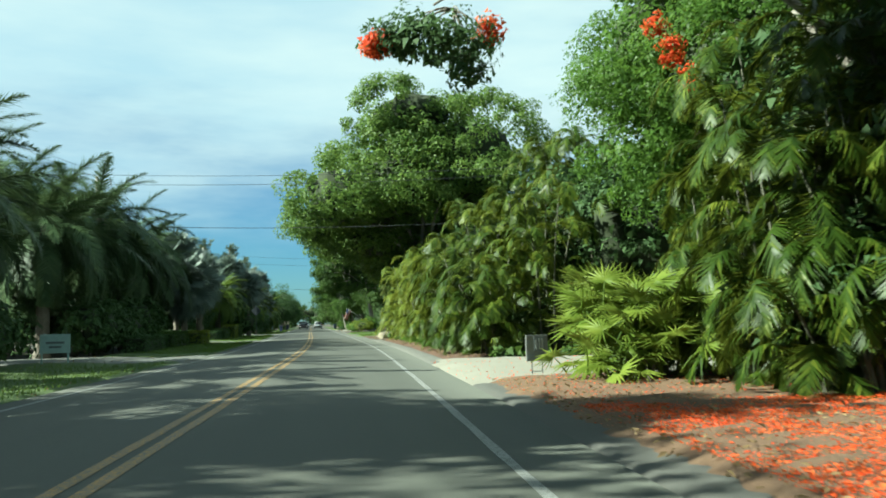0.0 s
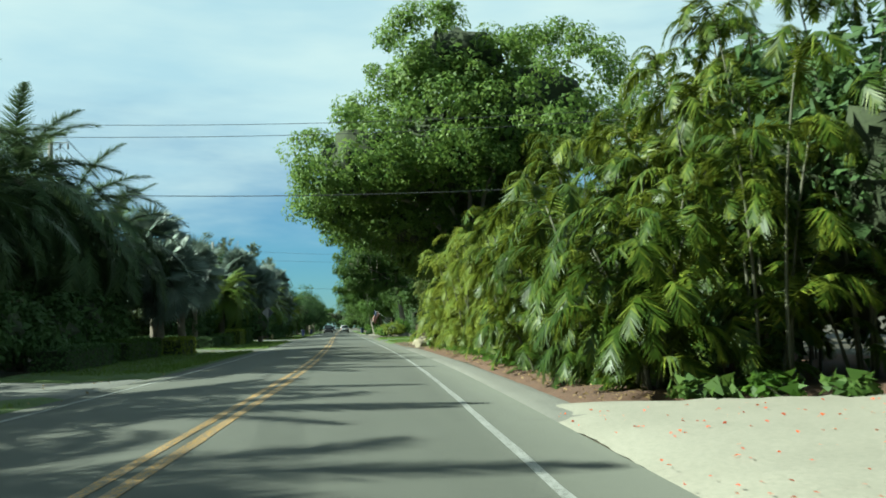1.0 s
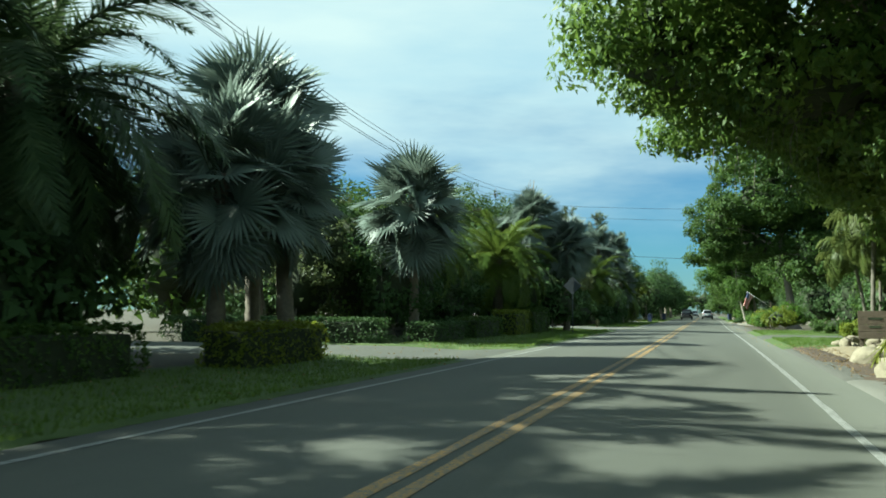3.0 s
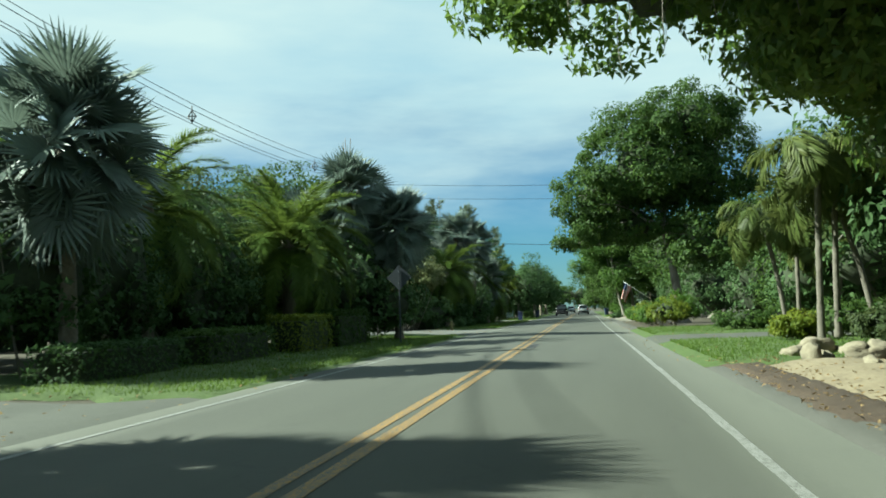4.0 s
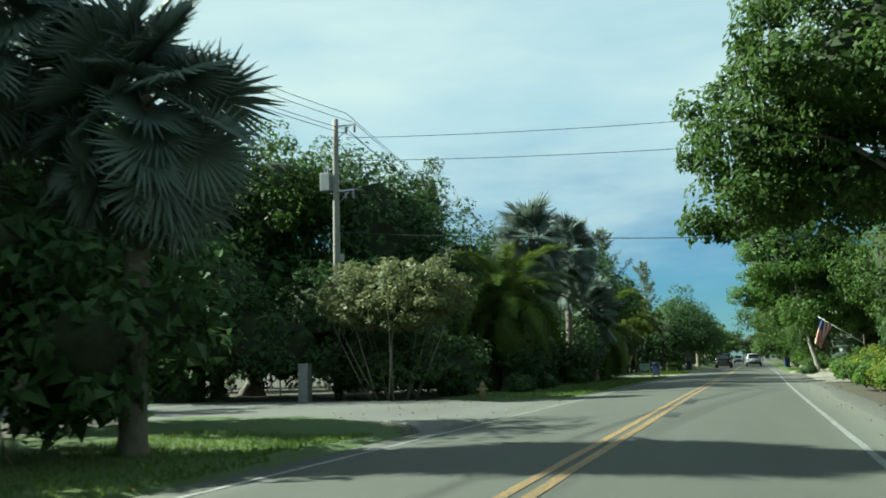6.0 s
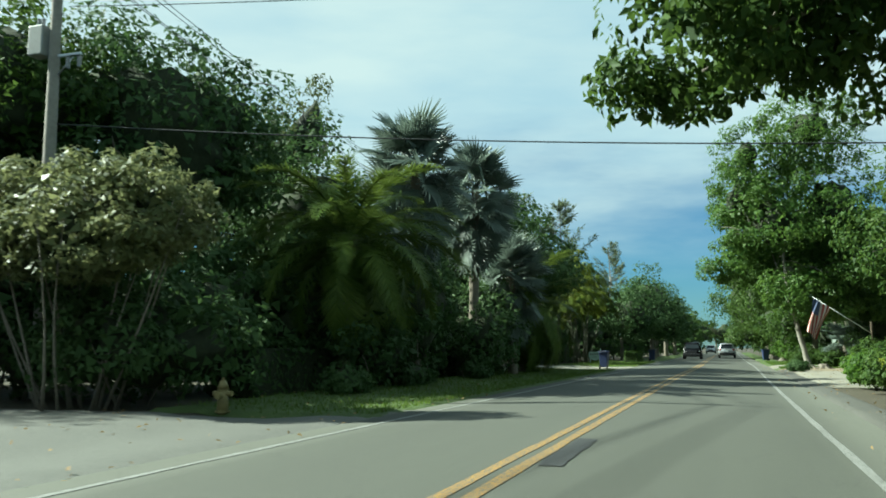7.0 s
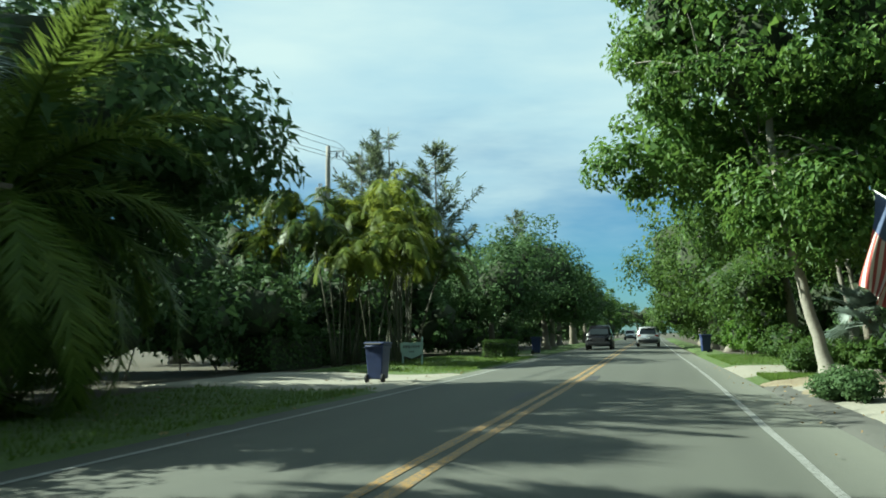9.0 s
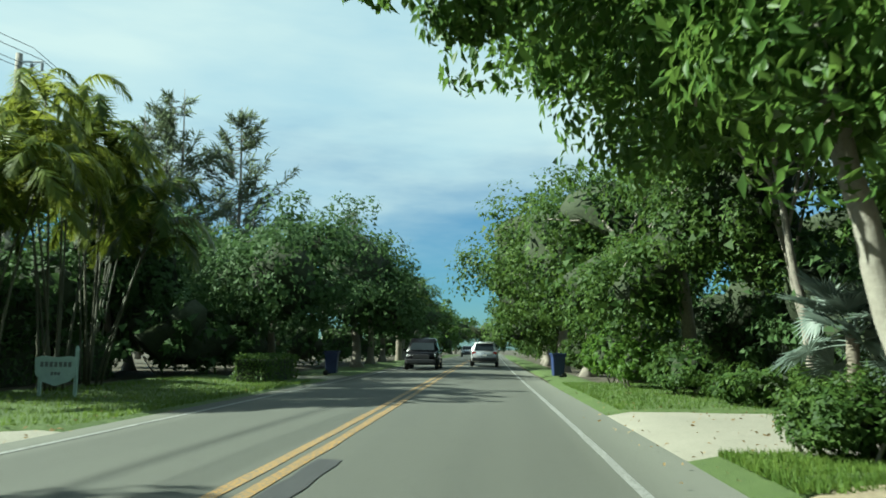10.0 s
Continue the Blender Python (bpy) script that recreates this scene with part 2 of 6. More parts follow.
LEAF_ARECA = leaf_mat("areca_leaf", (0.011, 0.026, 0.004), (0.033, 0.058, 0.007), (0.142, 0.165, 0.021), 0.40, 0.18, (0.180, 0.148, 0.036))
# Areca leaf brightened and yellowed: backlight put into the colour.
LEAF_ARECA_LIT = leaf_mat("lit_areca_leaf", (0.036, 0.063, 0.010), (0.096, 0.128, 0.018), (0.196, 0.213, 0.036), 0.48, 0.32, (0.245, 0.228, 0.054))
LEAF_DATE = leaf_mat("date_leaf", (0.040, 0.070, 0.014), (0.078, 0.120, 0.022), (0.140, 0.182, 0.036), 0.45, 0.26)
# Date leaf darkened and blued: the row's shade is put into its colour.
LEAF_DATE_SHADED = leaf_mat("shaded_date_leaf", (0.031, 0.055, 0.024), (0.055, 0.088, 0.037), (0.101, 0.139, 0.057), 0.48, 0.12)
LEAF_SILVER = leaf_mat("silver_leaf", (0.064, 0.089, 0.072), (0.094, 0.126, 0.102), (0.149, 0.187, 0.151), 0.5, 0.16)
LEAF_SILVER.node_tree.nodes["Principled BSDF"].inputs["Specular IOR Level"].default_value = 0.45
LEAF_FAN = leaf_mat("fan_leaf", (0.048, 0.082, 0.012), (0.100, 0.142, 0.020), (0.185, 0.225, 0.038), 0.45, 0.35)
LEAF_FRINGE = leaf_mat("fringe_palm_leaf", (0.032, 0.050, 0.012), (0.066, 0.088, 0.022), (0.120, 0.137, 0.041), 0.45, 0.3, (0.150, 0.120, 0.053))
LEAF_PINE = leaf_mat("pine_needle", (0.048, 0.068, 0.036), (0.084, 0.108, 0.060), (0.128, 0.152, 0.088), 0.6, 0.4)
# Near-black tone painted for the shade between leaves; also colours dark lettering.
SHADE_DARK = ground_mat("gap_shade_dark", [(0.3, (0.013, 0.020, 0.007)), (0.7, (0.029, 0.040, 0.014))], [(0.3, (0.008, 0.013, 0.005)), (0.7, (0.041, 0.054, 0.020))], 0.95, 1.4, 7.0, 1.0)
FLOWER = leaf_mat("scarlet_flower", (0.330, 0.030, 0.010), (0.500, 0.052, 0.015), (0.640, 0.140, 0.034), 0.5, 0.3)
DRY_LEAF = leaf_mat("dry_leaf", (0.104, 0.068, 0.032), (0.192, 0.132, 0.064), (0.288, 0.216, 0.112), 0.7, 0.2)
BLADE = leaf_mat("grass_blade", (0.035, 0.068, 0.012), (0.066, 0.112, 0.019), (0.117, 0.166, 0.032), 0.6, 0.3)


# ---- geometry helpers ----
rng = np.random.default_rng(7)
BEND_Y = np.arange(-20.0, 341.0, 20.0)
BEND_X = np.array([-2.96, -1.85, -0.91, -0.22, 0.0, 0.02, -0.05, -0.13, -0.10, 0.0, -0.12, -0.22, -0.26, -0.26, -0.24, -0.20, -0.14, -0.07, 0.02])


def bend(y):
    """Where the lane runs: x of the driven line at y."""
    y = np.asarray(y, float)
    u = np.clip((y + 20) / 20, 0, len(BEND_X) - 1.001)
    i = u.astype(int)
    f = u - i
    v = np.concatenate([[2 * BEND_X[0] - BEND_X[1]], BEND_X, [BEND_X[-1]]])
    p, q, r, s = v[i], v[i + 1], v[i + 2], v[i + 3]
    out = q + 0.5 * f * (r - p + f * (2 * p - 5 * q + 4 * r - s + f * (3 * (q - r) + s - p)))
    return out + np.minimum(y + 20, 0) * 0.06


def level(o):
    """Height at the offset o from the driven line: a crowned road, a level side and a shallow swale."""
    o = np.asarray(o, float)
    road_z = 0.045 - 0.0205 * np.abs(o + 2.05)
    right_z = np.interp(o, [2.2, 3.6], [-0.045, 0.0])
    left_z = np.interp(o, [-10.0, -8.0, -6.0], [0.0, -0.09, -0.036])
    return np.where(o > 2.2, right_z, np.where(o < -6.0, left_z, road_z))


def mesh_of(name, v, f, mats, which=None, smooth=False):
    """A mesh from arrays of corners and of faces (all of them with the same count of corners)."""
    v, f = np.asarray(v, np.float32), np.asarray(f, np.int32)
    me = bpy.data.meshes.new(name)
    k = f.shape[1]
    me.vertices.add(len(v))
    me.vertices.foreach_set("co", v.ravel())
    me.loops.add(f.size)
    me.loops.foreach_set("vertex_index", f.ravel())
    me.polygons.add(len(f))
    me.polygons.foreach_set("loop_start", np.arange(0, f.size, k, dtype=np.int32))
    for m in (mats if isinstance(mats, (list, tuple)) else [mats]):
        me.materials.append(m)
    if which is not None:
        me.polygons.foreach_set("material_index", np.asarray(which, np.int32))
    if smooth:
        me.polygons.foreach_set("use_smooth", np.ones(len(f), bool))
    me.update(calc_edges=True)
    return me


def join(pieces):
    vs, fs, n = [], [], 0
    for v, f in pieces:
        vs.append(v)
        fs.append(np.asarray(f) + n)
        n += len(v)
    return np.concatenate(vs), np.concatenate(fs)


def thing(name, x, y, z, label, category, group="", kind="", rz=0.0, s=1.0):
    ob = new(name)
    ob.empty_display_size = 0.1
    ob.matrix_basis = pose(x, y, z, 0, 0, rz) @ Matrix.Scale(s, 4)
    return tagged(ob, label, category, group, kind)


def part(name, data, parent, label="", m=None):
    """One mesh object under a thing or a part."""
    ob = new(name, data)
    ob.parent = parent
    if m is not None:
        ob.matrix_basis = m
    return tagged(ob, label)


def from_bm(name, bm, mats, smooth=False):
    me = bpy.data.meshes.new(name)
    bm.normal_update()
    bm.to_mesh(me)
    bm.free()
    for m in (mats if isinstance(mats, (list, tuple)) else [mats]):
        me.materials.append(m)
    if smooth:
        me.polygons.foreach_set("use_smooth", np.ones(len(me.polygons), bool))
    return me


def box(sx, sy, sz, at=(0, 0, 0), bevel=0.0, taper=1.0, turn=None):
    """A bevelled block as a bmesh, standing on z = at[2]; taper narrows its foot."""
    bm = bmesh.new()
    bmesh.ops.create_cube(bm, size=1.0)
    for v in bm.verts:
        k = taper if v.co.z < 0 else 1.0
        v.co = Vector((v.co.x * sx * k, v.co.y * sy * k, (v.co.z + 0.5) * sz))
    if bevel:
        bmesh.ops.bevel(bm, geom=list(bm.edges), offset=bevel, segments=2, affect="EDGES", profile=0.6)
    if turn is not None:
        bmesh.ops.transform(bm, matrix=turn, verts=bm.verts)
    bmesh.ops.translate(bm, vec=at, verts=bm.verts)
    return bm


def tube(points, radii, n=7, cap=True):
    """A tapered tube of triangles along points."""
    p = np.asarray(points, float)
    r = np.broadcast_to(np.asarray(radii, float), (len(p),))
    t = np.gradient(p, axis=0)
    t /= np.linalg.norm(t, axis=1)[:, None] + 1e-9
    ref = np.where(np.abs(t[:, 2:3]) > 0.9, np.array([[1.0, 0, 0]]), np.array([[0, 0, 1.0]]))
    a = np.cross(t, ref)
    a /= np.linalg.norm(a, axis=1)[:, None] + 1e-9
    for i in range(1, len(a)):
        a[i] -= t[i] * (a[i] @ t[i])
        if a[i] @ a[i - 1] < 0:
            a[i] = -a[i]
        a[i] /= np.linalg.norm(a[i]) + 1e-9
    b = np.cross(t, a)
    ang = np.linspace(0, 2 * np.pi, n, endpoint=False)
    v = (p[:, None] + r[:, None, None] * (a[:, None] * np.cos(ang)[None, :, None] + b[:, None] * np.sin(ang)[None, :, None])).reshape(-1, 3)
    i, j = np.meshgrid(np.arange(len(p) - 1), np.arange(n), indexing="ij")
    q0, q1 = i * n + j, i * n + (j + 1) % n
    f = np.concatenate([np.stack([q0, q1, q1 + n], -1).reshape(-1, 3), np.stack([q0, q1 + n, q0 + n], -1).reshape(-1, 3)])
    if cap:
        v = np.concatenate([v, p[-1:], p[:1]])
        k, e = len(p) * n, (len(p) - 1) * n
        j = np.arange(n)
        f = np.concatenate([f, np.stack([e + j, e + (j + 1) % n, np.full(n, k)], -1), np.stack([(j + 1) % n, j, np.full(n, k + 1)], -1)])
    return v, f


def curve(a, b, sag=(0, 0, 0), n=7):
    """Points from a to b, bowed by sag in the middle."""
    s = np.linspace(0, 1, n)[:, None]
    return np.asarray(a) * (1 - s) + np.asarray(b) * s + np.asarray(sag) * (4 * s * (1 - s))


def unit(v):
    return v / (np.linalg.norm(v, axis=-1, keepdims=True) + 1e-9)


def leaves(r, at, out, size, droop=0.25, stray=0.55, slim=0.5):
    """Folded leaves, two triangles each, at points and turned roughly along out."""
    n = len(at)
    axis = unit(out * 0.7 + stray * r.normal(size=(n, 3)) + np.array([0, 0, -droop]))
    side = unit(np.cross(axis, np.array([0, 0, 1.0]) + 0.55 * r.normal(size=(n, 3))))
    nrm = np.cross(side, axis)
    k = (size * r.uniform(0.65, 1.35, n))[:, None]
    v = np.stack([at, at + axis * k * 0.45 + side * k * slim * 0.5 + nrm * k * 0.08, at + axis * k - nrm * k * 0.08,
                  at + axis * k * 0.45 - side * k * slim * 0.5 + nrm * k * 0.08], 1).reshape(-1, 3)
    q = np.arange(n)[:, None] * 4
    return v, np.concatenate([q + np.array([0, 1, 2]), q + np.array([0, 2, 3])])


def shingles(r, at, out, size, droop=0.3, stray=0.5, slim=0.5, folded=False):
    """Small leaves that face outward from their clump, as they turn to the light, with hanging tips: one triangle each, or two folded at the midrib."""
    n = len(at)
    nrm = unit(out + np.array([0, 0, 0.35]) + stray * 0.8 * r.normal(size=(n, 3)))
    axis = r.normal(size=(n, 3)) * 0.8 + out * 0.35 + np.array([0, 0, -0.3 - droop])
    axis = unit(axis - nrm * (axis * nrm).sum(1, keepdims=True))
    side = np.cross(nrm, axis)
    k = (size * r.uniform(0.65, 1.35, n))[:, None]
    if folded:
        v = np.stack([at, at + axis * k * 0.45 + side * k * slim * 0.5 + nrm * k * 0.07, at + axis * k - nrm * k * 0.12,
                      at + axis * k * 0.45 - side * k * slim * 0.5 + nrm * k * 0.07], 1).reshape(-1, 3)
        q = np.arange(n)[:, None] * 4
        return v, np.concatenate([q + np.array([0, 1, 2]), q + np.array([0, 2, 3])])
    skew = r.uniform(-0.25, 0.25, n)[:, None]
    v = np.stack([at + side * k * slim * (0.5 + skew) + axis * k * 0.12, at - side * k * slim * (0.5 - skew) + axis * k * (0.12 - skew), at + axis * k - nrm * k * 0.12], 1).reshape(-1, 3)
    return v, np.arange(3 * n).reshape(-1, 3)


def ball_points(r, n, inner=0.5):
    d = unit(r.normal(size=(n, 3)))
    return d, d * (inner + (1 - inner) * r.uniform(size=(n, 1)) ** 0.6)


def clumps(r, blobs, count, inner=0.62):
    """Centres of leaf clumps near the skin of a set of ellipsoids (cx, cy, cz, rx, ry, rz), and their outward directions.
    Those that would lie deep inside another ellipsoid are left out."""
    blobs = np.asarray(blobs, float)
    area = (blobs[:, 3] * blobs[:, 4] * blobs[:, 5]) ** (2 / 3)
    pick = r.choice(len(blobs), count * 3, p=area / area.sum())
    d, p = ball_points(r, count * 3, inner)
    low = d[:, 2] < -0.35
    d[low, 2] *= 0.5
    p[low, 2] *= 0.6
    c = blobs[pick, :3] + p * blobs[pick, 3:]
    deep = (np.linalg.norm((c[:, None] - blobs[None, :, :3]) / blobs[None, :, 3:], axis=2) < 0.70 * max(inner, 0.6)).any(1)
    keep = np.concatenate([np.flatnonzero(~deep), np.flatnonzero(deep)])[:count]
    return c[keep], d[keep]


def lump(fine):
    bm = bmesh.new()
    bmesh.ops.create_icosphere(bm, subdivisions=fine, radius=1.0)
    base = np.array([v.co[:] for v in bm.verts])
    faces = np.array([[v.index for v in q.verts] for q in bm.faces])
    bm.free()
    return base, faces


LUMPS = lump(2), lump(3)


def shade_lump(r, blobs, fill=0.5):
    """The shade deep inside a crown, built as a dark solid: one ragged lump that fills its blobs, seen from their
    middle.
    """
    b = np.asarray(blobs, float)
    base, faces = LUMPS[1 if b[:, 3:].max() > 2.4 else 0]
    mass = b[:, 3] * b[:, 4] * b[:, 5]
    mid = (b[:, :3] * mass[:, None]).sum(0) / mass.sum()
    o = (mid - b[:, :3]) / (b[:, 3:] * fill)
    w = base[:, None, :] / (b[None, :, 3:] * fill)
    qa, qb, qc = (w * w).sum(2), (w * o[None]).sum(2), (o * o).sum(1)[None] - 1
    root = qb * qb - qa * qc
    far = np.where(root > 0, (-qb + np.sqrt(np.maximum(root, 0))) / qa, 0.0).max(1)
    far = np.maximum(far, 0.25 * np.median(far)) * r.uniform(0.72, 1.06, len(base))
    return mid + base * far[:, None], faces


def crown(r, blobs, count, each, size, spread=1.0, inner=0.62, droop=0.25, slim=0.5, stray=0.55, heart=0.14, folded=False):
    """Leaves set over clumps, the clumps over the skin of the blobs, and a sparse inner layer of leaves behind them."""
    count, each = int(count * 1.5), int(each * 0.86)
    c, d = clumps(r, blobs, count, inner)
    big = spread * 0.86 * r.uniform(0.5, 1.15, count)
    dd, pp = ball_points(r, count * each, 0.62)
    at = np.repeat(c, each, 0) + pp * np.repeat(big, each)[:, None] * np.array([1, 1, 0.72])
    v, f = shingles(r, at, unit(dd + 0.6 * np.repeat(d, each, 0)), size * (1.0 if folded else 0.86), droop, stray, slim * (1.0 if folded else 1.15), folded)
    if heart:
        k = int(count * each * heart)
        c2, d2 = clumps(r, blobs, k, 0.55)
        mid = np.asarray(blobs, float)[:, :3].mean(0)
        v2, f2 = shingles(r, mid + (c2 - mid) * 0.86, d2, min(0.34, size * 1.35), 0.2, 0.6, 0.85)
        v, f = join([(v, f), (v2, f2)])
    return v, f, c


def broadleaf(name, x, y, z, label, trunk, blobs, mat, bark=None, count=150, each=70, size=0.28, spread=1.0, limbs=9, seed=1, inner=0.62, droop=0.25,
              slim=0.5, category="tree", group="", twigs=True, fill=0.56, folded=False):
    """A tree: trunk along points (x, y, z, radius), limbs to the crown, and a crown of leaf clumps. All in metres from its foot."""
    r = np.random.default_rng(seed)
    ob = thing(name, x, y, z, label, category, group)
    bark = bark or BARK
    t = np.asarray(trunk, float)
    s = np.linspace(0, len(t) - 1, 3 * len(t))
    line = np.stack([np.interp(s, np.arange(len(t)), t[:, k]) for k in range(4)], -1)
    line[:, :2] += r.normal(size=(len(line), 2)) * 0.03 * line[:, 3:4] / max(0.1, t[0, 3])
    rad = line[:, 3] * (1 + 0.9 * np.exp(-(line[:, 2]) / 0.25) * 0.6)
    part("trunk", mesh_of("trunk", *tube(line[:, :3], rad, 10), bark, smooth=True), ob)
    v, f, c = crown(r, blobs, count, each, size, spread, inner, droop, slim, folded=folded)
    part("crown", mesh_of("crown", v, f, mat), ob)
    # dark solids inside the crown stand for the shade in its gaps
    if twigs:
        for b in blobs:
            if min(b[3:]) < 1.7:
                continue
            part("inner_growth", mesh_of("inner_growth", *shade_lump(r, [b], fill * 0.7), SHADE_DARK), ob, "dark core painted as shade between the leaves")
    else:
        part("inner_growth", mesh_of("inner_growth", *shade_lump(r, blobs, fill), SHADE_DARK), ob, "dark core painted as shade between the leaves")
    tops = c[r.choice(len(c), min(limbs, len(c)), replace=False)]
    for q in tops:
        k = r.uniform(0.55, 1.0)
        start = np.array([np.interp(k * (len(t) - 1), np.arange(len(t)), t[:, j]) for j in range(4)])
        mid = np.array([0, 0, 0.12 * np.linalg.norm(q - start[:3])])
        pts = curve(start[:3], q, mid, 7)
        pts[1:-1] += r.normal(size=(5, 3)) * 0.12
        pieces = [tube(pts, np.linspace(start[3] * 0.55, 0.02, 7), 6)]
        if twigs:
            for w in range(3):
                a = pts[3 + w % 3]
                pieces.append(tube(curve(a, a + r.normal(size=3) * np.array([1.0, 1.0, 0.5]), (0, 0, 0.15), 4), np.linspace(0.035, 0.01, 4), 4))
        part("limb", mesh_of("limb", *join(pieces), bark, smooth=True), ob)
    return ob


def shrub(name, x, y, z, label, blobs, mat, count=60, each=60, size=0.13, spread=0.35, seed=1, inner=0.7, group="", category="shrub", stems=3, droop=0.1, rz=0.0):
    r = np.random.default_rng(seed)
    ob = thing(name, x, y, z, label, category, group, rz=rz)
    v, f, c = crown(r, blobs, count, each, size, spread, inner, droop, 0.5)
    v[:, 2] = np.maximum(v[:, 2], 0.01)
    part("foliage", mesh_of("foliage", v, f, mat), ob)
    v, f = shade_lump(r, blobs, 0.58)
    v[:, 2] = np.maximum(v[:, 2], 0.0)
    part("inner_growth", mesh_of("inner_growth", v, f, SHADE_DARK), ob, "dark core painted as shade between the leaves")
    for q in c[r.choice(len(c), min(stems, len(c)), replace=False)]:
        foot = np.array([q[0] * 0.35 + r.normal() * 0.1, q[1] * 0.6 + r.normal() * 0.1, -0.05])
        part("stem", mesh_of("stem", *tube(curve(foot, q, r.normal(size=3) * 0.08, 5), np.linspace(0.035, 0.008, 5), 5), BARK, smooth=True), ob)
    return ob


# ---- ground, road and paths ----
def sheet(offs, ys, height):
    """A grid over offsets and distances along the road; height(o, y) gives z."""
    o, y = np.meshgrid(np.asarray(offs, float), np.asarray(ys, float), indexing="ij")
    v = np.stack([bend(y) + o, y, height(o, y)], -1).reshape(-1, 3)
    i, j = np.meshgrid(np.arange(len(offs) - 1), np.arange(len(ys) - 1), indexing="ij")
    a = i * len(ys) + j
    return v, np.stack([a, a + len(ys), a + len(ys) + 1, a + 1], -1).reshape(-1, 4)


def structure(name, v, f, mat, label, category):
    return tagged(new(name, mesh_of(name, v, f, mat)), label, category, "", "structure")


v, f = sheet([-1500, -300, -80, -40, -20, -12, -10, -8, -6.6, -6.0, -2, 2.0, 2.6, 3.6, 6, 10, 16, 30, 60, 300, 1500],
             np.concatenate([[-900, -300, -100], np.arange(-60, 421, 6.0), [480, 600, 1000, 2500]]),
             lambda o, y: np.where((o > -6.3) & (o < 2.3), level(o) - 0.09, level(o) - 0.06))
structure("ground", v, f, SOIL, "dark soil with fallen leaves beside the road", "ground")

YS = np.arange(-60, 421, 2.5)
v, f = sheet([-6.0, -5.0, -4.0, -3.0, -2.05, -1.0, 0, 1.0, 2.2], YS, lambda o, y: level(o))
v2, f2 = sheet([-6.0, 2.2], YS, lambda o, y: np.full(o.shape, -0.3))
n_o, n_y = 9, len(YS)
edge = []
for col, low in ((0, 0), (n_o - 1, 1)):
    for j in range(n_y - 1):
        edge.append((col * n_y + j, col * n_y + j + 1, len(v) + low * n_y + j + 1, len(v) + low * n_y + j))
structure("road", np.concatenate([v, v2]), np.concatenate([f, np.array(edge)]), ASPHALT, "sun-bleached two-lane asphalt road with faint tyre tracks", "road")


def line(name, o, wide, mat, y0, y1, label, lift=0.006):
    v, f = sheet([o - wide / 2, o, o + wide / 2], np.arange(y0, y1 + 0.1, 1.0), lambda a, y: level(a) + lift)
    # ragged sides, as painted over coarse stone
    k = rng.normal(size=len(v)) * 0.006
    v[:, 0] += k
    structure(name, v, f, mat, label, "road marking")


line("edge_line", 1.29, 0.105, WHITE_LINE, -60, 420, "worn white edge line along the asphalt")
line("edge_line", -5.42, 0.11, WHITE_LINE, -60, 420, "worn white edge line along the asphalt")
line("centre_line", -2.18, 0.13, YELLOW_LINE, -60, 420, "worn yellow centre line, one of a pair")
line("centre_line", -1.94, 0.13, YELLOW_LINE, -60, 420, "worn yellow centre line, one of a pair")


def slab(name, o0, o1, y0, y1, mat, label, category, lift=0.02, ragged=0.12, seed=3, rough=0.01, flare=0.0, corner=0.0):
    """A bed, lawn or drive beside the road, with a ragged outline and a rim that goes down into the ground."""
    r = np.random.default_rng(seed)
    n_a, n_b = max(6, int(abs(o1 - o0) / 0.5)), max(8, int((y1 - y0) / (0.25 if y1 - y0 < 80 else 0.6)))
    offs, ys = np.linspace(o0, o1, n_a), np.linspace(y0, y1, n_b)
    v, f = sheet(offs, ys, lambda o, y: level(o) + lift)
    g = v.reshape(n_a, n_b, 3)
    g[:, :, 2] += r.normal(size=(n_a, n_b)) * rough
    ends = np.clip(r.normal(size=(2, n_a)) * ragged, -0.6, 0.6)
    wob = np.cumsum(r.normal(size=n_b)) * 0.05 * math.sqrt((y1 - y0) / n_b / 0.6)
    wob = (wob - np.linspace(wob[0], wob[-1], n_b)) * ragged * 4
    g[0, :, 0] += np.clip(wob, -ragged, ragged)
    fade = np.linspace(1, 0, min(7, n_b // 2))
    for k, w in enumerate(fade):
        g[:, k, 1] += ends[0] * w
        g[:, n_b - 1 - k, 1] += ends[1] * w
    if flare:
        near = np.clip(1 - np.abs(offs - o0) / 3.0, 0, 1) ** 2 * flare
        g[:, :3, 1] -= near[:, None] * np.array([1, 0.8, 0.5])
        g[:, -3:, 1] += near[:, None] * np.array([0.5, 0.8, 1])
    if corner:
        near = np.clip(1 - np.abs(offs - o0) / 4.5, 0, 1) ** 2 * corner
        g[:, :, 1] = y0 + (g[:, :, 1] - y0) * (1 - near / (y1 - y0))[:, None]
    for rim in (g[0], g[-1], g[:, 0], g[:, -1]):
        rim[..., 2] -= lift + 0.05
    return structure(name, v, f, mat, label, category)


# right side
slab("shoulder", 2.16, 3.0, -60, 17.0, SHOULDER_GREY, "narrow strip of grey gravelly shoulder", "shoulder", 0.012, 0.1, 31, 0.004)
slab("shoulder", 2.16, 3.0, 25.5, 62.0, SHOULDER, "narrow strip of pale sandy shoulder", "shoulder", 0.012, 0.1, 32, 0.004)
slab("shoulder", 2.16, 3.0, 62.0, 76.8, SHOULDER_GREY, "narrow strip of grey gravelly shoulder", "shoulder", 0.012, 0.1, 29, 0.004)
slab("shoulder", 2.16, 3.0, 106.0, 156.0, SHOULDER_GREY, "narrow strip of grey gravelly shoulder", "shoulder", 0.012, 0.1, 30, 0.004)
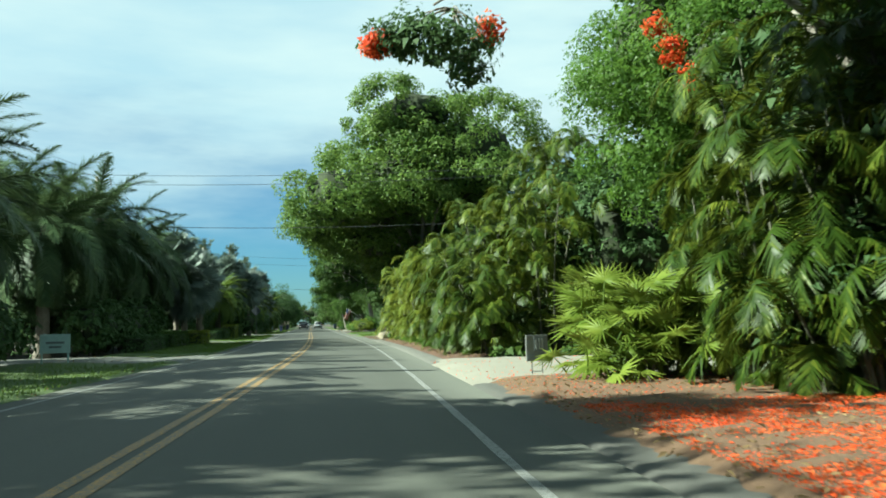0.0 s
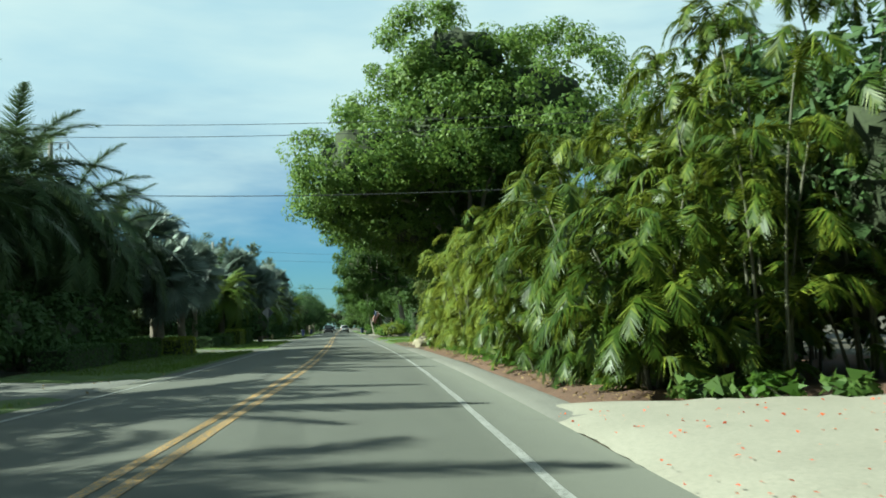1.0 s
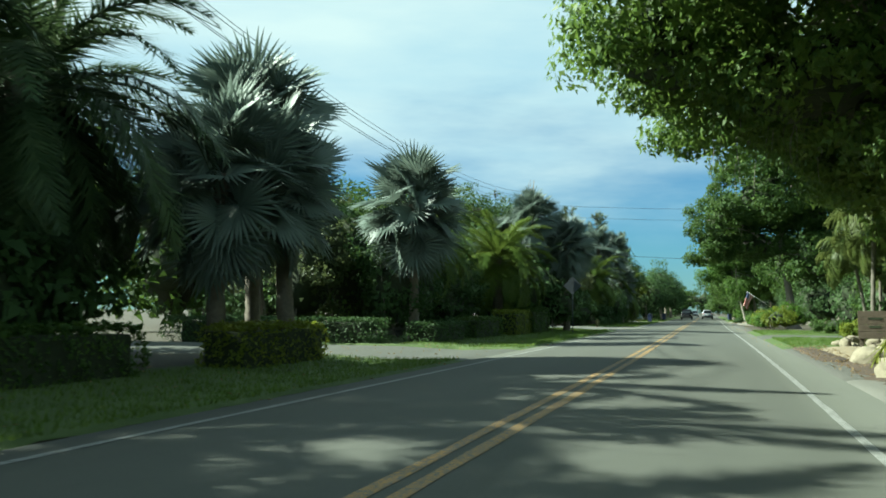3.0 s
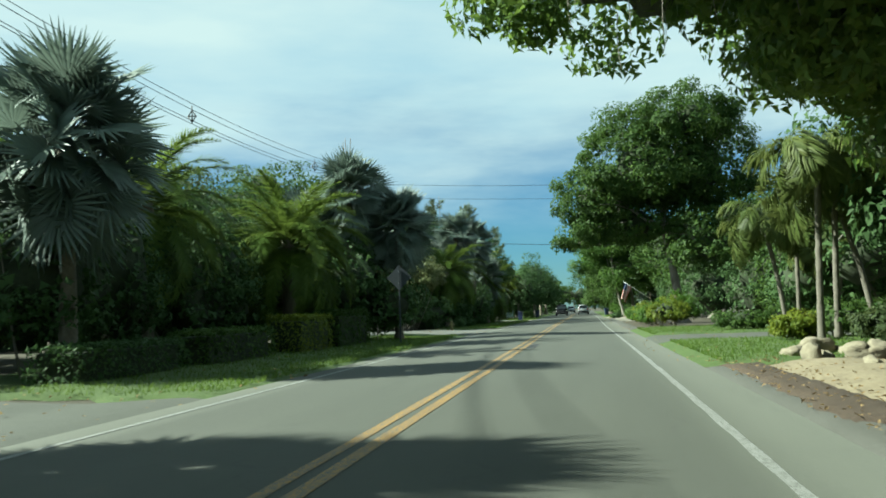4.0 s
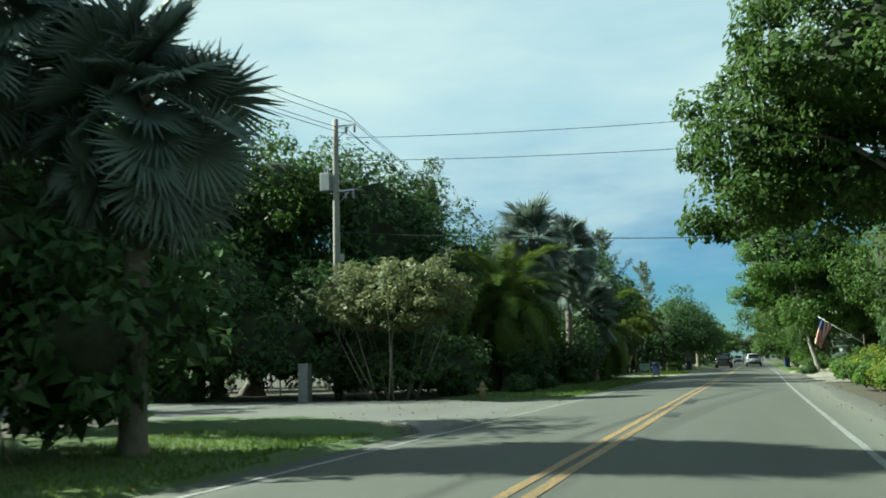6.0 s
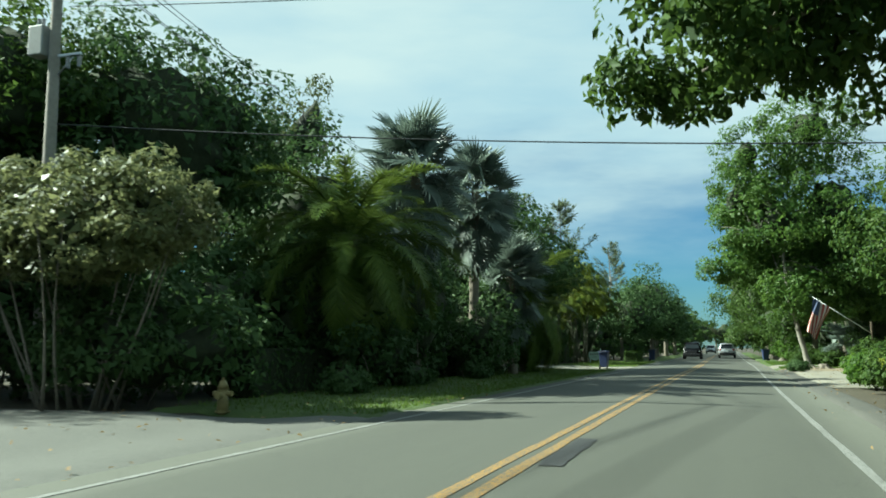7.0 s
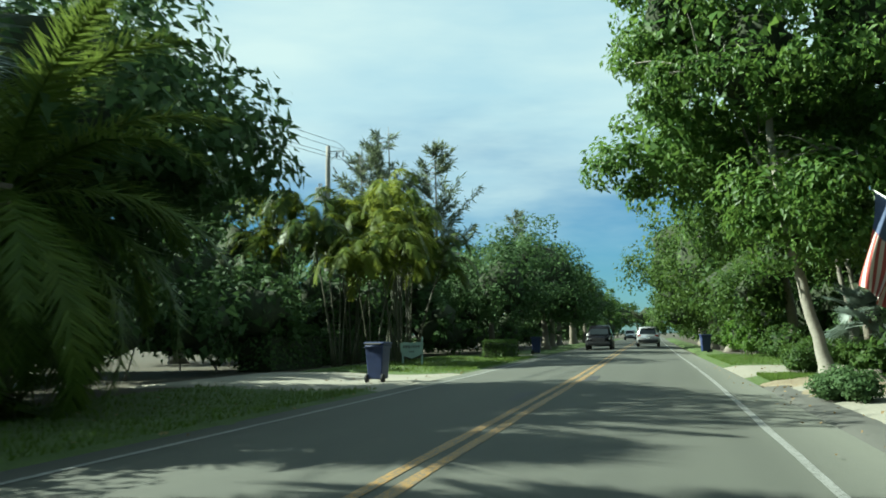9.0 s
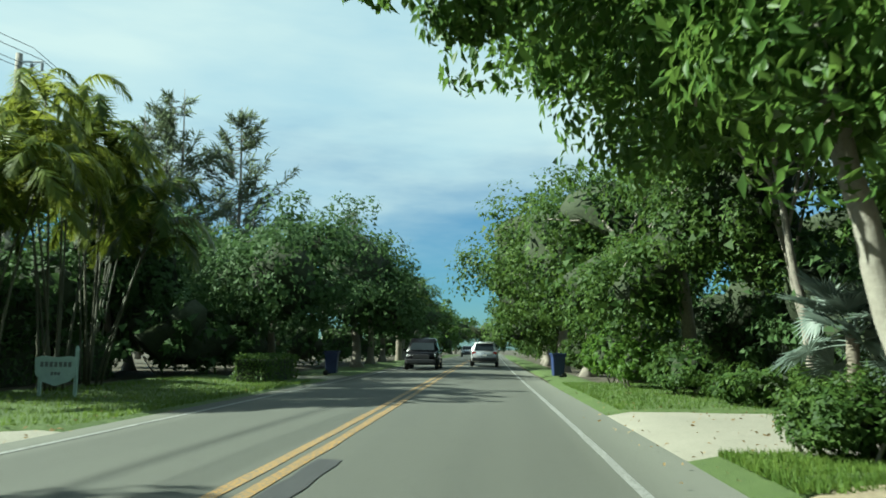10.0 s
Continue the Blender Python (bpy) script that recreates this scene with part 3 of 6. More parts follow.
slab("mulch_bed", 2.4, 14, -30, 17.3, MULCH_TAN, "tan mulch bed strewn with scarlet petals", "flower bed", 0.06, 0.2, 33, 0.02)
slab("driveway", 2.18, 24, 17.4, 27.0, SHELL, "pale crushed-shell driveway with fallen petals", "driveway", 0.03, 0.15, 34, 0.008, 0.8)
slab("mulch_bed", 2.9, 14, 27.3, 64.0, MULCH, "red-brown mulch under a palm hedge", "flower bed", 0.06, 0.25, 35, 0.02)
slab("mulch_bed", 2.5, 12, 60.0, 67.6, MULCH_DARK, "dark mulch and litter among limestone rocks", "flower bed", 0.065, 0.3, 60, 0.02)
slab("mulch_bed", 2.4, 3.4, 67.6, 77, MULCH_DARK, "dark mulch and litter along the road", "flower bed", 0.05, 0.3, 61, 0.015)
slab("sand_patch", 3.1, 7, 68.2, 76.4, SAND, "bare sandy patch among limestone rocks", "sand", 0.075, 0.5, 36, 0.02)
slab("mulch_bed", 6.8, 12, 67.4, 77, MULCH_DARK, "dark mulch and litter among limestone rocks", "flower bed", 0.085, 0.3, 62, 0.02)
slab("lawn", 2.24, 14, 77.2, 88.5, LAWN, "mown sunlit lawn beside the road", "lawn", 0.06, 0.2, 37, 0.012)
slab("driveway", 2.2, 24, 89.0, 94.8, ASPHALT, "grey asphalt driveway crossing the lawn", "driveway", 0.012, 0.1, 38, 0.004, 0.6)
slab("lawn", 2.24, 14, 95.2, 106, LAWN, "mown sunlit lawn beside the road", "lawn", 0.06, 0.2, 39, 0.012)
slab("sand_patch", 2.3, 5.5, 134.5, 155.0, SHELL, "pale sandy strip before shrubs", "sand", 0.03, 0.25, 40, 0.012)
slab("lawn", 2.24, 7, 157.4, 160.6, LAWN, "short grass beside a sandy driveway", "lawn", 0.045, 0.2, 41, 0.012)
slab("sand_patch", 2.4, 7, 152.0, 157.8, SAND, "bare sandy soil round a leaning trunk", "sand", 0.04, 0.3, 63, 0.02)
slab("driveway", 2.2, 16, 160.9, 167.5, SHELL, "pale sunlit sandy driveway", "driveway", 0.03, 0.1, 42, 0.006, 0.5)
slab("lawn", 2.24, 8, 167.9, 182, LAWN, "short grass beside a sandy driveway", "lawn", 0.045, 0.2, 43, 0.012)
slab("lawn", 2.24, 4.2, 182.3, 330, LAWN, "narrow grass verge", "lawn", 0.04, 0.2, 44, 0.012)
# left side
slab("lawn", -5.93, -12, -40, 32.4, LAWN, "shaded grass verge along the road", "lawn", 0.05, 0.3, 45, 0.012)
slab("driveway", -5.9, -30, 32.9, 38.6, CONCRETE, "pale concrete driveway crossing the verge", "driveway", 0.02, 0.08, 46, 0.004, 0.7)
slab("lawn", -5.93, -11, 39.0, 65.3, LAWN, "shaded grass verge along the road", "lawn", 0.05, 0.3, 47, 0.012)
slab("driveway", -5.9, -30, 65.6, 71.8, ASPHALT, "grey asphalt driveway crossing the verge", "driveway", 0.02, 0.08, 48, 0.004, 0.7)
slab("lawn", -5.93, -14.5, 72.2, 108.2, LAWN, "patchy grass verge below clipped hedges", "lawn", 0.05, 0.3, 49, 0.012, 0.0, 4.6)
slab("driveway", -5.9, -30, 108.4, 118.0, CONCRETE, "wide pale concrete side road apron", "driveway", 0.015, 0.08, 50, 0.004, 4.4)
slab("lawn", -5.93, -11, 118.4, 153.6, LAWN, "shaded grass verge along the road", "lawn", 0.05, 0.3, 51, 0.012)
slab("driveway", -5.9, -13, 154.2, 161.8, SHELL, "pale sunlit driveway crossing the verge", "driveway", 0.02, 0.08, 52, 0.004, 0.6)
slab("lawn", -5.93, -12, 162.2, 183.4, LAWN, "grass verge with patches of sun", "lawn", 0.05, 0.3, 53, 0.012)
slab("driveway", -5.9, -10, 183.8, 187.6, SHELL, "pale driveway crossing the verge", "driveway", 0.02, 0.08, 54, 0.004, 0.6)
slab("lawn", -5.93, -9.5, 188.0, 330, LAWN, "narrow grass verge", "lawn", 0.05, 0.3, 55, 0.012)

# dark sealed slots beside the centre lines
for y0, y1, o in ((85.0, 87.8, -1.72), (112.6, 115.4, -1.72), (156.2, 158.9, -1.70), (107.3, 109.0, -1.72), (149.9, 152.2, -2.55), (134.0, 135.6, -2.5)):
    v, f = sheet([o - 0.13, o + 0.13], np.arange(y0, y1 + 0.1, 0.45), lambda a, y: level(a) + 0.008)
    v[:, :2] += rng.normal(size=(len(v), 2)) * 0.015
    structure("road_patch", v, f, TAR, "dark tar-filled slot in the asphalt", "road patch")


# ---- palms ----
def pinnate(r, length, bend_by, pairs, leaflet, lift, droop, wide=0.045, forward=0.75, bare=0.12, stiff=False, rise=0.0, hoop=False):
    """A feather frond from the origin along +x that bends down; its leaflets and its stalk."""
    n = 14
    s = np.linspace(0, 1, n)
    turn = np.clip((s - 0.1) / 0.85, 0, 1)
    ang = radians(rise) - radians(bend_by) * (turn ** 2 * (3 - 2 * turn) if hoop else s ** 1.25)
    step = length / (n - 1)
    x = np.concatenate([[0], np.cumsum(np.cos(ang[1:]) * step)])
    z = np.concatenate([[0], np.cumsum(np.sin(ang[1:]) * step)])
    y = 0.05 * length * s ** 2 * r.uniform(-1, 1)
    stalk = np.stack([x, y, z], -1)
    k = np.repeat(np.linspace(bare, 0.985, pairs), 2) + r.normal(size=2 * pairs) * 0.006
    sign = np.tile([1.0, -1.0], pairs)
    at = np.stack([np.interp(k, s, stalk[:, j]) for j in range(3)], -1)
    a = np.interp(k, s, ang)
    tan = np.stack([np.cos(a), 0 * a, np.sin(a)], -1)
    up = np.stack([-np.sin(a), 0 * a, np.cos(a)], -1)
    side = np.array([0, 1.0, 0]) * sign[:, None]
    fw = forward * (0.6 + 0.8 * k)[:, None]
    d = unit(tan * (fw + 0.18 * r.normal(size=len(k))[:, None]) + side + up * (lift + 0.28 * r.normal(size=len(k)))[:, None])
    long = (leaflet * np.sin(np.pi * np.clip(0.18 + 0.80 * k, 0, 1)) ** 0.7 * r.uniform(0.85, 1.1, len(k)))[:, None]
    w = np.cross(d, up)
    w = unit(w) * wide / 2
    fall = np.array([0, 0, -1.0]) * droop
    p1 = at + d * long * 0.5 + fall * long * 0.18
    p2 = at + d * long * 0.9 + fall * long * 0.75
    if stiff:
        v = np.stack([at - w, at + w, p2], 1).reshape(-1, 3)
        f = np.arange(3 * len(k)).reshape(-1, 3)
    else:
        v = np.stack([at, p1 + w, p2, p1 - w], 1).reshape(-1, 3)
        q = np.arange(len(k))[:, None] * 4
        f = np.concatenate([q + np.array([0, 1, 3]), q + np.array([1, 2, 3])])
    rib = tube(stalk[[0, 3, 6, 9, 13]], np.linspace(0.024, 0.005, 5) * (length / 2.5) ** 0.5, 3, False)
    return join([(v, f), rib])


def fan(r, stalk, radius, count=34, span=135, cup=0.35, split=0.5, tip=0.25, tilt=0.0):
    """A fan leaf from the origin along +x: a stalk and pleated rays that part towards their tips."""
    ang = np.radians(np.linspace(-span, span, count) + r.normal(size=count) * 1.0)
    half = radians(span) / count * 1.05
    rad = radius * (1 - 0.28 * (np.abs(ang) / radians(span)) ** 2) * r.uniform(0.92, 1.05, count)
    hub = np.array([stalk, 0, -0.02])
    mid = rad * split
    zc = lambda q, a: cup * q * np.abs(np.sin(a / 1.6)) ** 1.5 * 0.8
    pl = np.stack([hub[0] + mid * np.cos(ang - half), mid * np.sin(ang - half), zc(mid, ang) - 0.02], -1)
    pr = np.stack([hub[0] + mid * np.cos(ang + half), mid * np.sin(ang + half), zc(mid, ang) - 0.02], -1)
    pc = np.stack([hub[0] + mid * np.cos(ang), mid * np.sin(ang), zc(mid, ang) + 0.03 * radius], -1)
    tp = np.stack([hub[0] + rad * np.cos(ang), rad * np.sin(ang), zc(rad, ang) - tip * rad * r.uniform(0.1, 1.0, count)], -1)
    ca, sa = math.cos(radians(tilt)), math.sin(radians(tilt))
    for p in (pl, pr, pc, tp):
        x, z = p[:, 0] - hub[0], p[:, 2] - hub[2]
        p[:, 0], p[:, 2] = hub[0] + x * ca + z * sa, hub[2] - x * sa + z * ca
    hb = np.broadcast_to(hub, pl.shape)
    v = np.stack([hb, pl, pc, pr, tp], 1).reshape(-1, 3)
    q = np.arange(count)[:, None] * 5
    f = np.concatenate([q + np.array(t) for t in ([0, 1, 2], [0, 2, 3], [1, 4, 2], [2, 4, 3])])
    return join([(v, f), tube(np.array([[0, 0, 0], [stalk * 0.5, 0, 0.03], [stalk, 0, -0.02]]), [0.028, 0.02, 0.014], 5, False)])


def palm_trunk(r, height, r0, r1, lean=(0, 0), rings=16, sides=11, knob=0.12):
    s = np.linspace(0, 1, rings * 2)
    pts = np.stack([lean[0] * s ** 1.5, lean[1] * s ** 1.5, height * s], -1)
    pts[0, 2] -= 0.15
    rad = (r0 + (r1 - r0) * s) * (1 + knob * (np.arange(rings * 2) % 2)) * (1 + 0.35 * np.exp(-s * height / 0.35))
    v, f = tube(pts, rad, sides)
    v[:, :2] += r.normal(size=(len(v), 2)) * r0 * 0.05
    return v, f


def place(up, turn, at, roll=0.0, s=1.0):
    """Pose of a frond: raised by up degrees, turned round the trunk."""
    return Matrix.Translation(at) @ pose(0, 0, 0, 0, 0, turn) @ pose(0, 0, 0, 0, -up, 0) @ pose(0, 0, 0, roll, 0, 0) @ Matrix.Scale(s, 4)


def date_fronds(mat):
    return [mesh_of("frond", *pinnate(np.random.default_rng(100 + i), 3.3, b, 112, 0.64, 0.14, 0.36, 0.04, 0.72, stiff=True), mat) for i, b in enumerate((60, 85, 105, 125))]


DATE_FRONDS, SHADED_FRONDS = date_fronds(LEAF_DATE), date_fronds(LEAF_DATE_SHADED)
ARECA_FRONDS = [mesh_of("frond", *pinnate(np.random.default_rng(110 + i), long, b, 42, 0.44, 0.10, 0.75, 0.05, 0.7, stiff=True, rise=a, hoop=True), LEAF_ARECA)
                for i, (a, b, long) in enumerate(((84, 160, 1.8), (74, 152, 1.6), (64, 140, 1.8), (54, 128, 1.6), (44, 115, 1.7), (30, 98, 1.6)))]
LIT_FRONDS = [mesh_of("frond", *pinnate(np.random.default_rng(116 + i), long, b, 42, 0.46, 0.10, 0.75, 0.05, 0.7, stiff=True, rise=a, hoop=True), LEAF_ARECA_LIT)
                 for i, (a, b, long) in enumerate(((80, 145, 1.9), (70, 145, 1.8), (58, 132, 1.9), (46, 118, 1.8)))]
SILVER_FANS = [mesh_of("fan_leaf", *fan(np.random.default_rng(120 + i), 0.95, 1.02, 36, 150, c, 0.5, 0.22, 16), LEAF_SILVER) for i, c in enumerate((0.3, 0.5, 0.15))]
GREEN_FANS = [mesh_of("fan_leaf", *fan(np.random.default_rng(130 + i), 0.62, 0.74, 19, 128, c, 0.34, 0.5, 26), LEAF_FAN) for i, c in enumerate((0.2, 0.35, 0.1))]
FRINGE_FRONDS = [mesh_of("frond", *pinnate(np.random.default_rng(145 + i), 2.3, b, 44, 0.66, 0.0, 1.0, 0.06, 0.8, rise=a), LEAF_FRINGE) for i, (a, b) in enumerate(((70, 150), (45, 130), (20, 108), (58, 150)))]


def date_palm(x, y, z, label, height, seed, count=46, s=1.0, low=-58, fronds=None):
    r = np.random.default_rng(seed)
    ob = thing("date_palm", x, y, z, label, "palm", "date palms")
    part("trunk", mesh_of("trunk", *palm_trunk(r, height, 0.27, 0.24, r.normal(size=2) * 0.12), PALM_BARK), ob, "stout trunk with old leaf scars")
    for i in range(count):
        k = i / count
        up = 78 - (78 - low) * k ** 0.9 + r.normal() * 6
        turn = i * 137.5 + r.normal() * 8
        m = place(up, turn, (0.1 * math.cos(radians(turn)), 0.1 * math.sin(radians(turn)), height - 0.1 - 0.35 * k), r.normal() * 12, s * r.uniform(0.9, 1.08))
        part("frond", (fronds or DATE_FRONDS)[min(3, int(k * 2 + r.uniform(0, 2)))], ob, "", m)
    return ob


def fan_palm(name, x, y, z, label, height, seed, fans, count=26, s=1.0, lean=None, radius=0.2, top=80, low=-45, spikes=0, skirt=0.25):
    r = np.random.default_rng(seed)
    ob = thing(name, x, y, z, label, "palm", "fan palms")
    lean = r.normal(size=2) * 0.15 if lean is None else lean
    part("trunk", mesh_of("trunk", *palm_trunk(r, height, radius, radius * 0.85, lean, 14, 10, 0.06), PALM_BARK), ob, "rough grey-brown trunk")
    for i in range(count):
        k = i / count
        up = top - (top - low) * k + r.normal() * 7
        turn = i * 137.5 + r.normal() * 10
        part("fan_leaf", fans[i % len(fans)], ob, "", place(up, turn, (lean[0], lean[1], height - skirt * k ** 1.5), r.normal() * 38, s * r.uniform(0.8, 1.1)))
    for i in range(spikes):
        d = np.array([r.normal() * 0.25, r.normal() * 0.25, 2.6 + r.uniform(-0.4, 0.6)])
        a = np.array([lean[0], lean[1], height])
        part("flower_stalk", mesh_of("flower_stalk", *tube(curve(a, a + d), np.linspace(0.03, 0.01, 7), 5), DRY_LEAF), ob, "bare upright flower stalk")
    return ob


def areca(x, y, z, label, height, seed, canes=10, count=44, reach=1.3, s=1.0, least=0.1, start=0.3, joined=False, fronds=None, crest=5):
    """A clump of slim ringed canes with arching fronds up to the top; the fronds of a clump in the back rows are joined."""
    r = np.random.default_rng(seed)
    ob = thing("areca_palm", x, y, z, label, "palm", "areca palms")
    tops, pieces = [], []
    for i in range(canes):
        a, k = r.uniform(0, 2 * np.pi), r.uniform(least, 1.0) ** 0.7
        foot = np.array([math.cos(a), math.sin(a), 0]) * r.uniform(0.1, 0.5)
        foot[2] = -0.1
        top = np.array([math.cos(a) * reach * r.uniform(0.3, 1.0), math.sin(a) * reach * r.uniform(0.3, 1.0), max(0.4, (height - 1.0) * k)])
        pts = curve(foot, top, np.array([-math.cos(a), -math.sin(a), 0]) * 0.15, 8)
        part("cane", mesh_of("cane", *tube(pts, np.linspace(0.036, 0.015, 8) + 0.004 * (np.arange(8) % 2), 6), CANE), ob)
        tops.append((pts, a))
    for i in range(count):
        pts, a = tops[i % canes]
        s_at = r.uniform(0.95, 1.0) if i < crest * canes else r.uniform(start, 1.0) ** 0.85
        top = np.array([np.interp(s_at * 7, np.arange(8), pts[:, j]) for j in range(3)])
        up = r.normal() * 7
        turn = (i // canes) * 137.5 + math.degrees(a) + r.normal() * 20
        m = place(up, turn, top + np.array([0, 0, -r.uniform(0, 0.2)]), r.normal() * 12, s * r.uniform(0.7, 1.12))
        leaf = (fronds or ARECA_FRONDS)[r.integers(0, 6 if fronds is None else len(fronds))]
        if joined:
            me = leaf
            co = np.empty(len(me.vertices) * 3, np.float32)
            me.vertices.foreach_get("co", co)
            fi = np.empty(len(me.loops), np.int32)
            me.loops.foreach_get("vertex_index", fi)
            mm = np.array(m)
            pieces.append((co.reshape(-1, 3) @ mm[:3, :3].T + mm[:3, 3], fi.reshape(-1, 3)))
        else:
            part("frond", leaf, ob, "", m)
    if joined:
        part("fronds", mesh_of("fronds", *join(pieces), LEAF_ARECA), ob)
    return ob


def Z(x, y):
    return float(level(x - float(bend(y)))) - 0.03


# ---- left side: palms, hedges and trees ----
ROW = "tall date palm in a row, its crown coloured dark as in shade"
for i, (x, y, h) in enumerate(((-13.8, 14.5, 6.2), (-13.4, 21, 5.8), (-13.4, 27, 5.6), (-13.9, 31.2, 5.7), (-13.4, 39.8, 5.8), (-13.2, 43.6, 5.9), (-12.9, 47.6, 7.0), (-12.6, 52.5, 6.2), (-12.3, 57, 5.6))):
    date_palm(x, y, Z(x, y), ROW, h, 200 + i, 56, 1.3, -72, SHADED_FRONDS)
for i, (x, y, h) in enumerate(((-16.6, 45.4, 7.4), (-16.2, 50.4, 6.6), (-15.8, 55.2, 6.0), (-15.2, 59.6, 5.2))):
    date_palm(x, y, Z(x, y), ROW, h, 210 + i, 44, 1.3, -50, SHADED_FRONDS)
date_palm(-11.4, 91.2, Z(-11.4, 91), "bright green date palm with arching fronds above a hedge", 4.3, 220, 76, 1.06, -24)
date_palm(-13.4, 83.6, Z(-13.4, 84), "date palm with drooping dry lower fronds", 4.9, 221, 74, 1.06, -70)
date_palm(-10.9, 127.8, Z(-10.9, 128), "shaded date palm with a wide dark crown", 4.6, 222, 54, 1.2, -48)
date_palm(-9.9, 146.0, Z(-9.9, 146), "low shaded date palm leaning to the verge", 3.6, 223, 46, 1.2)

SILVER = "silvery-leaved fan palm with stiff blue-grey leaves"
for i, (x, y, h, s, k) in enumerate(((-10.4, 60.6, 4.2, 0.95, 0), (-11.4, 64.0, 6.0, 1.05, 0), (-9.6, 62.4, 4.4, 0.8, 0), (-11.2, 76.2, 5.4, 1.05, 0), 
                                     (-10.9, 98.6, 7.0, 0.92, 4), (-8.9, 99.6, 5.6, 0.86, 0), (-13.2, 98.6, 5.6, 0.85, 0), (-11.0, 134.0, 8.0, 1.0, 0), (-10.2, 138.7, 7.9, 0.86, 0), (-9.5, 142.7, 4.8, 0.85, 0))):
    fan_palm("silver_palm", x, y, Z(x, y), SILVER, h, 240 + i, SILVER_FANS, 58, s * (1.3 if y > 130 else 1.25), None, 0.2, 80, -78 if y > 130 else -66, k, 1.9 if y > 130 else 0.8)

r = np.random.default_rng(5)


def thicket(x, y, label, wide, deep, high, mat, seed, count=40, each=34, size=0.28, name="thicket"):
    """A dense untrimmed shrub, wide along the road."""
    q = np.random.default_rng(seed)
    blobs = [(q.normal() * deep * 0.2, q.uniform(-0.5, 0.5) * wide, high * q.uniform(0.4, 0.7), deep * 0.5, wide * 0.28, high * q.uniform(0.35, 0.48)) for _ in range(5)]
    blobs += [(0, 0, high * 0.35, deep * 0.5, wide * 0.5, high * 0.42)]
    return shrub(name, x, y, Z(x, y), label, blobs, mat, count, each, size, 0.55, seed, 0.6, "thickets", "shrub", 1)


DARK = "dense dark evergreen shrub in the shade of palms"
for i, y in enumerate(np.arange(123.5, 150, 4.4)):
    thicket(-12.3 + r.normal() * 0.3, y, DARK, 4.8, 2.4, 3.9 + r.normal() * 0.4, LEAF_DARK, 1300 + i)
for i, y in enumerate((22.0, 27.0, 30.6)):
    thicket(-12.6, y, DARK, 4.8, 2.0, 2.3 + r.normal() * 0.3, LEAF_DARK, 1310 + i, 44, 34, 0.26)
for i, y in enumerate(np.arange(42.5, 60, 4.4)):
    thicket(-11.9, y, DARK, 4.8, 2.0, 3.0 + r.normal() * 0.3, LEAF_DARK, 1340 + i, 44, 34, 0.26)
for i, (x, y, h) in enumerate(((-9.6, 139.6, 3.6), (-10.5, 133.2, 4.4), (-10.2, 128.6, 2.8), (-11.0, 136.6, 5.4), (-10.6, 141.0, 4.6), (-12.0, 132.6, 5.4))):
    thicket(x, y, DARK, 4.2, 1.8, h, LEAF_DARK, 1350 + i, 44, 34, 0.22)
for i, (x, y, h) in enumerate(((-16.8, 163.4, 6.0), (-17.4, 168.5, 6.4), (-17.6, 173.5, 6.2), (-16.6, 178.6, 5.6), (-14.0, 174.6, 4.4), (-14.4, 165.0, 4.2), (-18.6, 183.0, 6.0), (-13.6, 187.5, 3.6), (-13.4, 192.5, 3.4))):
    thicket(x, y, "dark dense growth behind a clump of slim palms", 5.0, 3.0, h, LEAF_DARK, 1320 + i)
for i, y in enumerate((10.0, 18.0, 25.0)):
    thicket(-16.6 + r.normal() * 0.4, y, DARK, 4.8, 3.0, 3.6 + r.normal() * 0.4, LEAF_DARK, 300 + i)
for i, y in enumerate(np.arange(43, 64, 4.2)):
    thicket(-15.2 + r.normal() * 0.4, y, DARK, 4.6, 3.0, 5.4 + r.normal() * 0.4, LEAF_DARK, 320 + i)
for i, y in enumerate(np.arange(75, 99, 4.2)):
    thicket(-14.8 + r.normal() * 0.4, y, "tangled green shrub behind a clipped hedge", 4.6, 3.0, 5.6 + r.normal() * 0.5, LEAF_FIG if i % 2 else LEAF_OLIVE, 340 + i, 60, 50, 0.18)
for i, y in enumerate(np.arange(77, 98, 4.0)):
    thicket(-12.3 + r.normal() * 0.3, y, "dark tangled shrub behind a clipped hedge", 4.2, 2.2, 4.2 + r.normal() * 0.3, LEAF_DARK, 350 + i, 56, 48, 0.17)
for i, y in enumerate(np.arange(122, 152, 4.2)):
    thicket(-14.2 + r.normal() * 0.4, y, DARK, 4.6, 3.0, 4.6 + r.normal() * 0.5, LEAF_DARK, 360 + i)
for i, y in enumerate(np.arange(166, 180, 4.2)):
    thicket(-15.6 + r.normal() * 0.4, y, DARK, 4.6, 2.6, 2.6 + r.normal() * 0.3, LEAF_DARK, 380 + i)


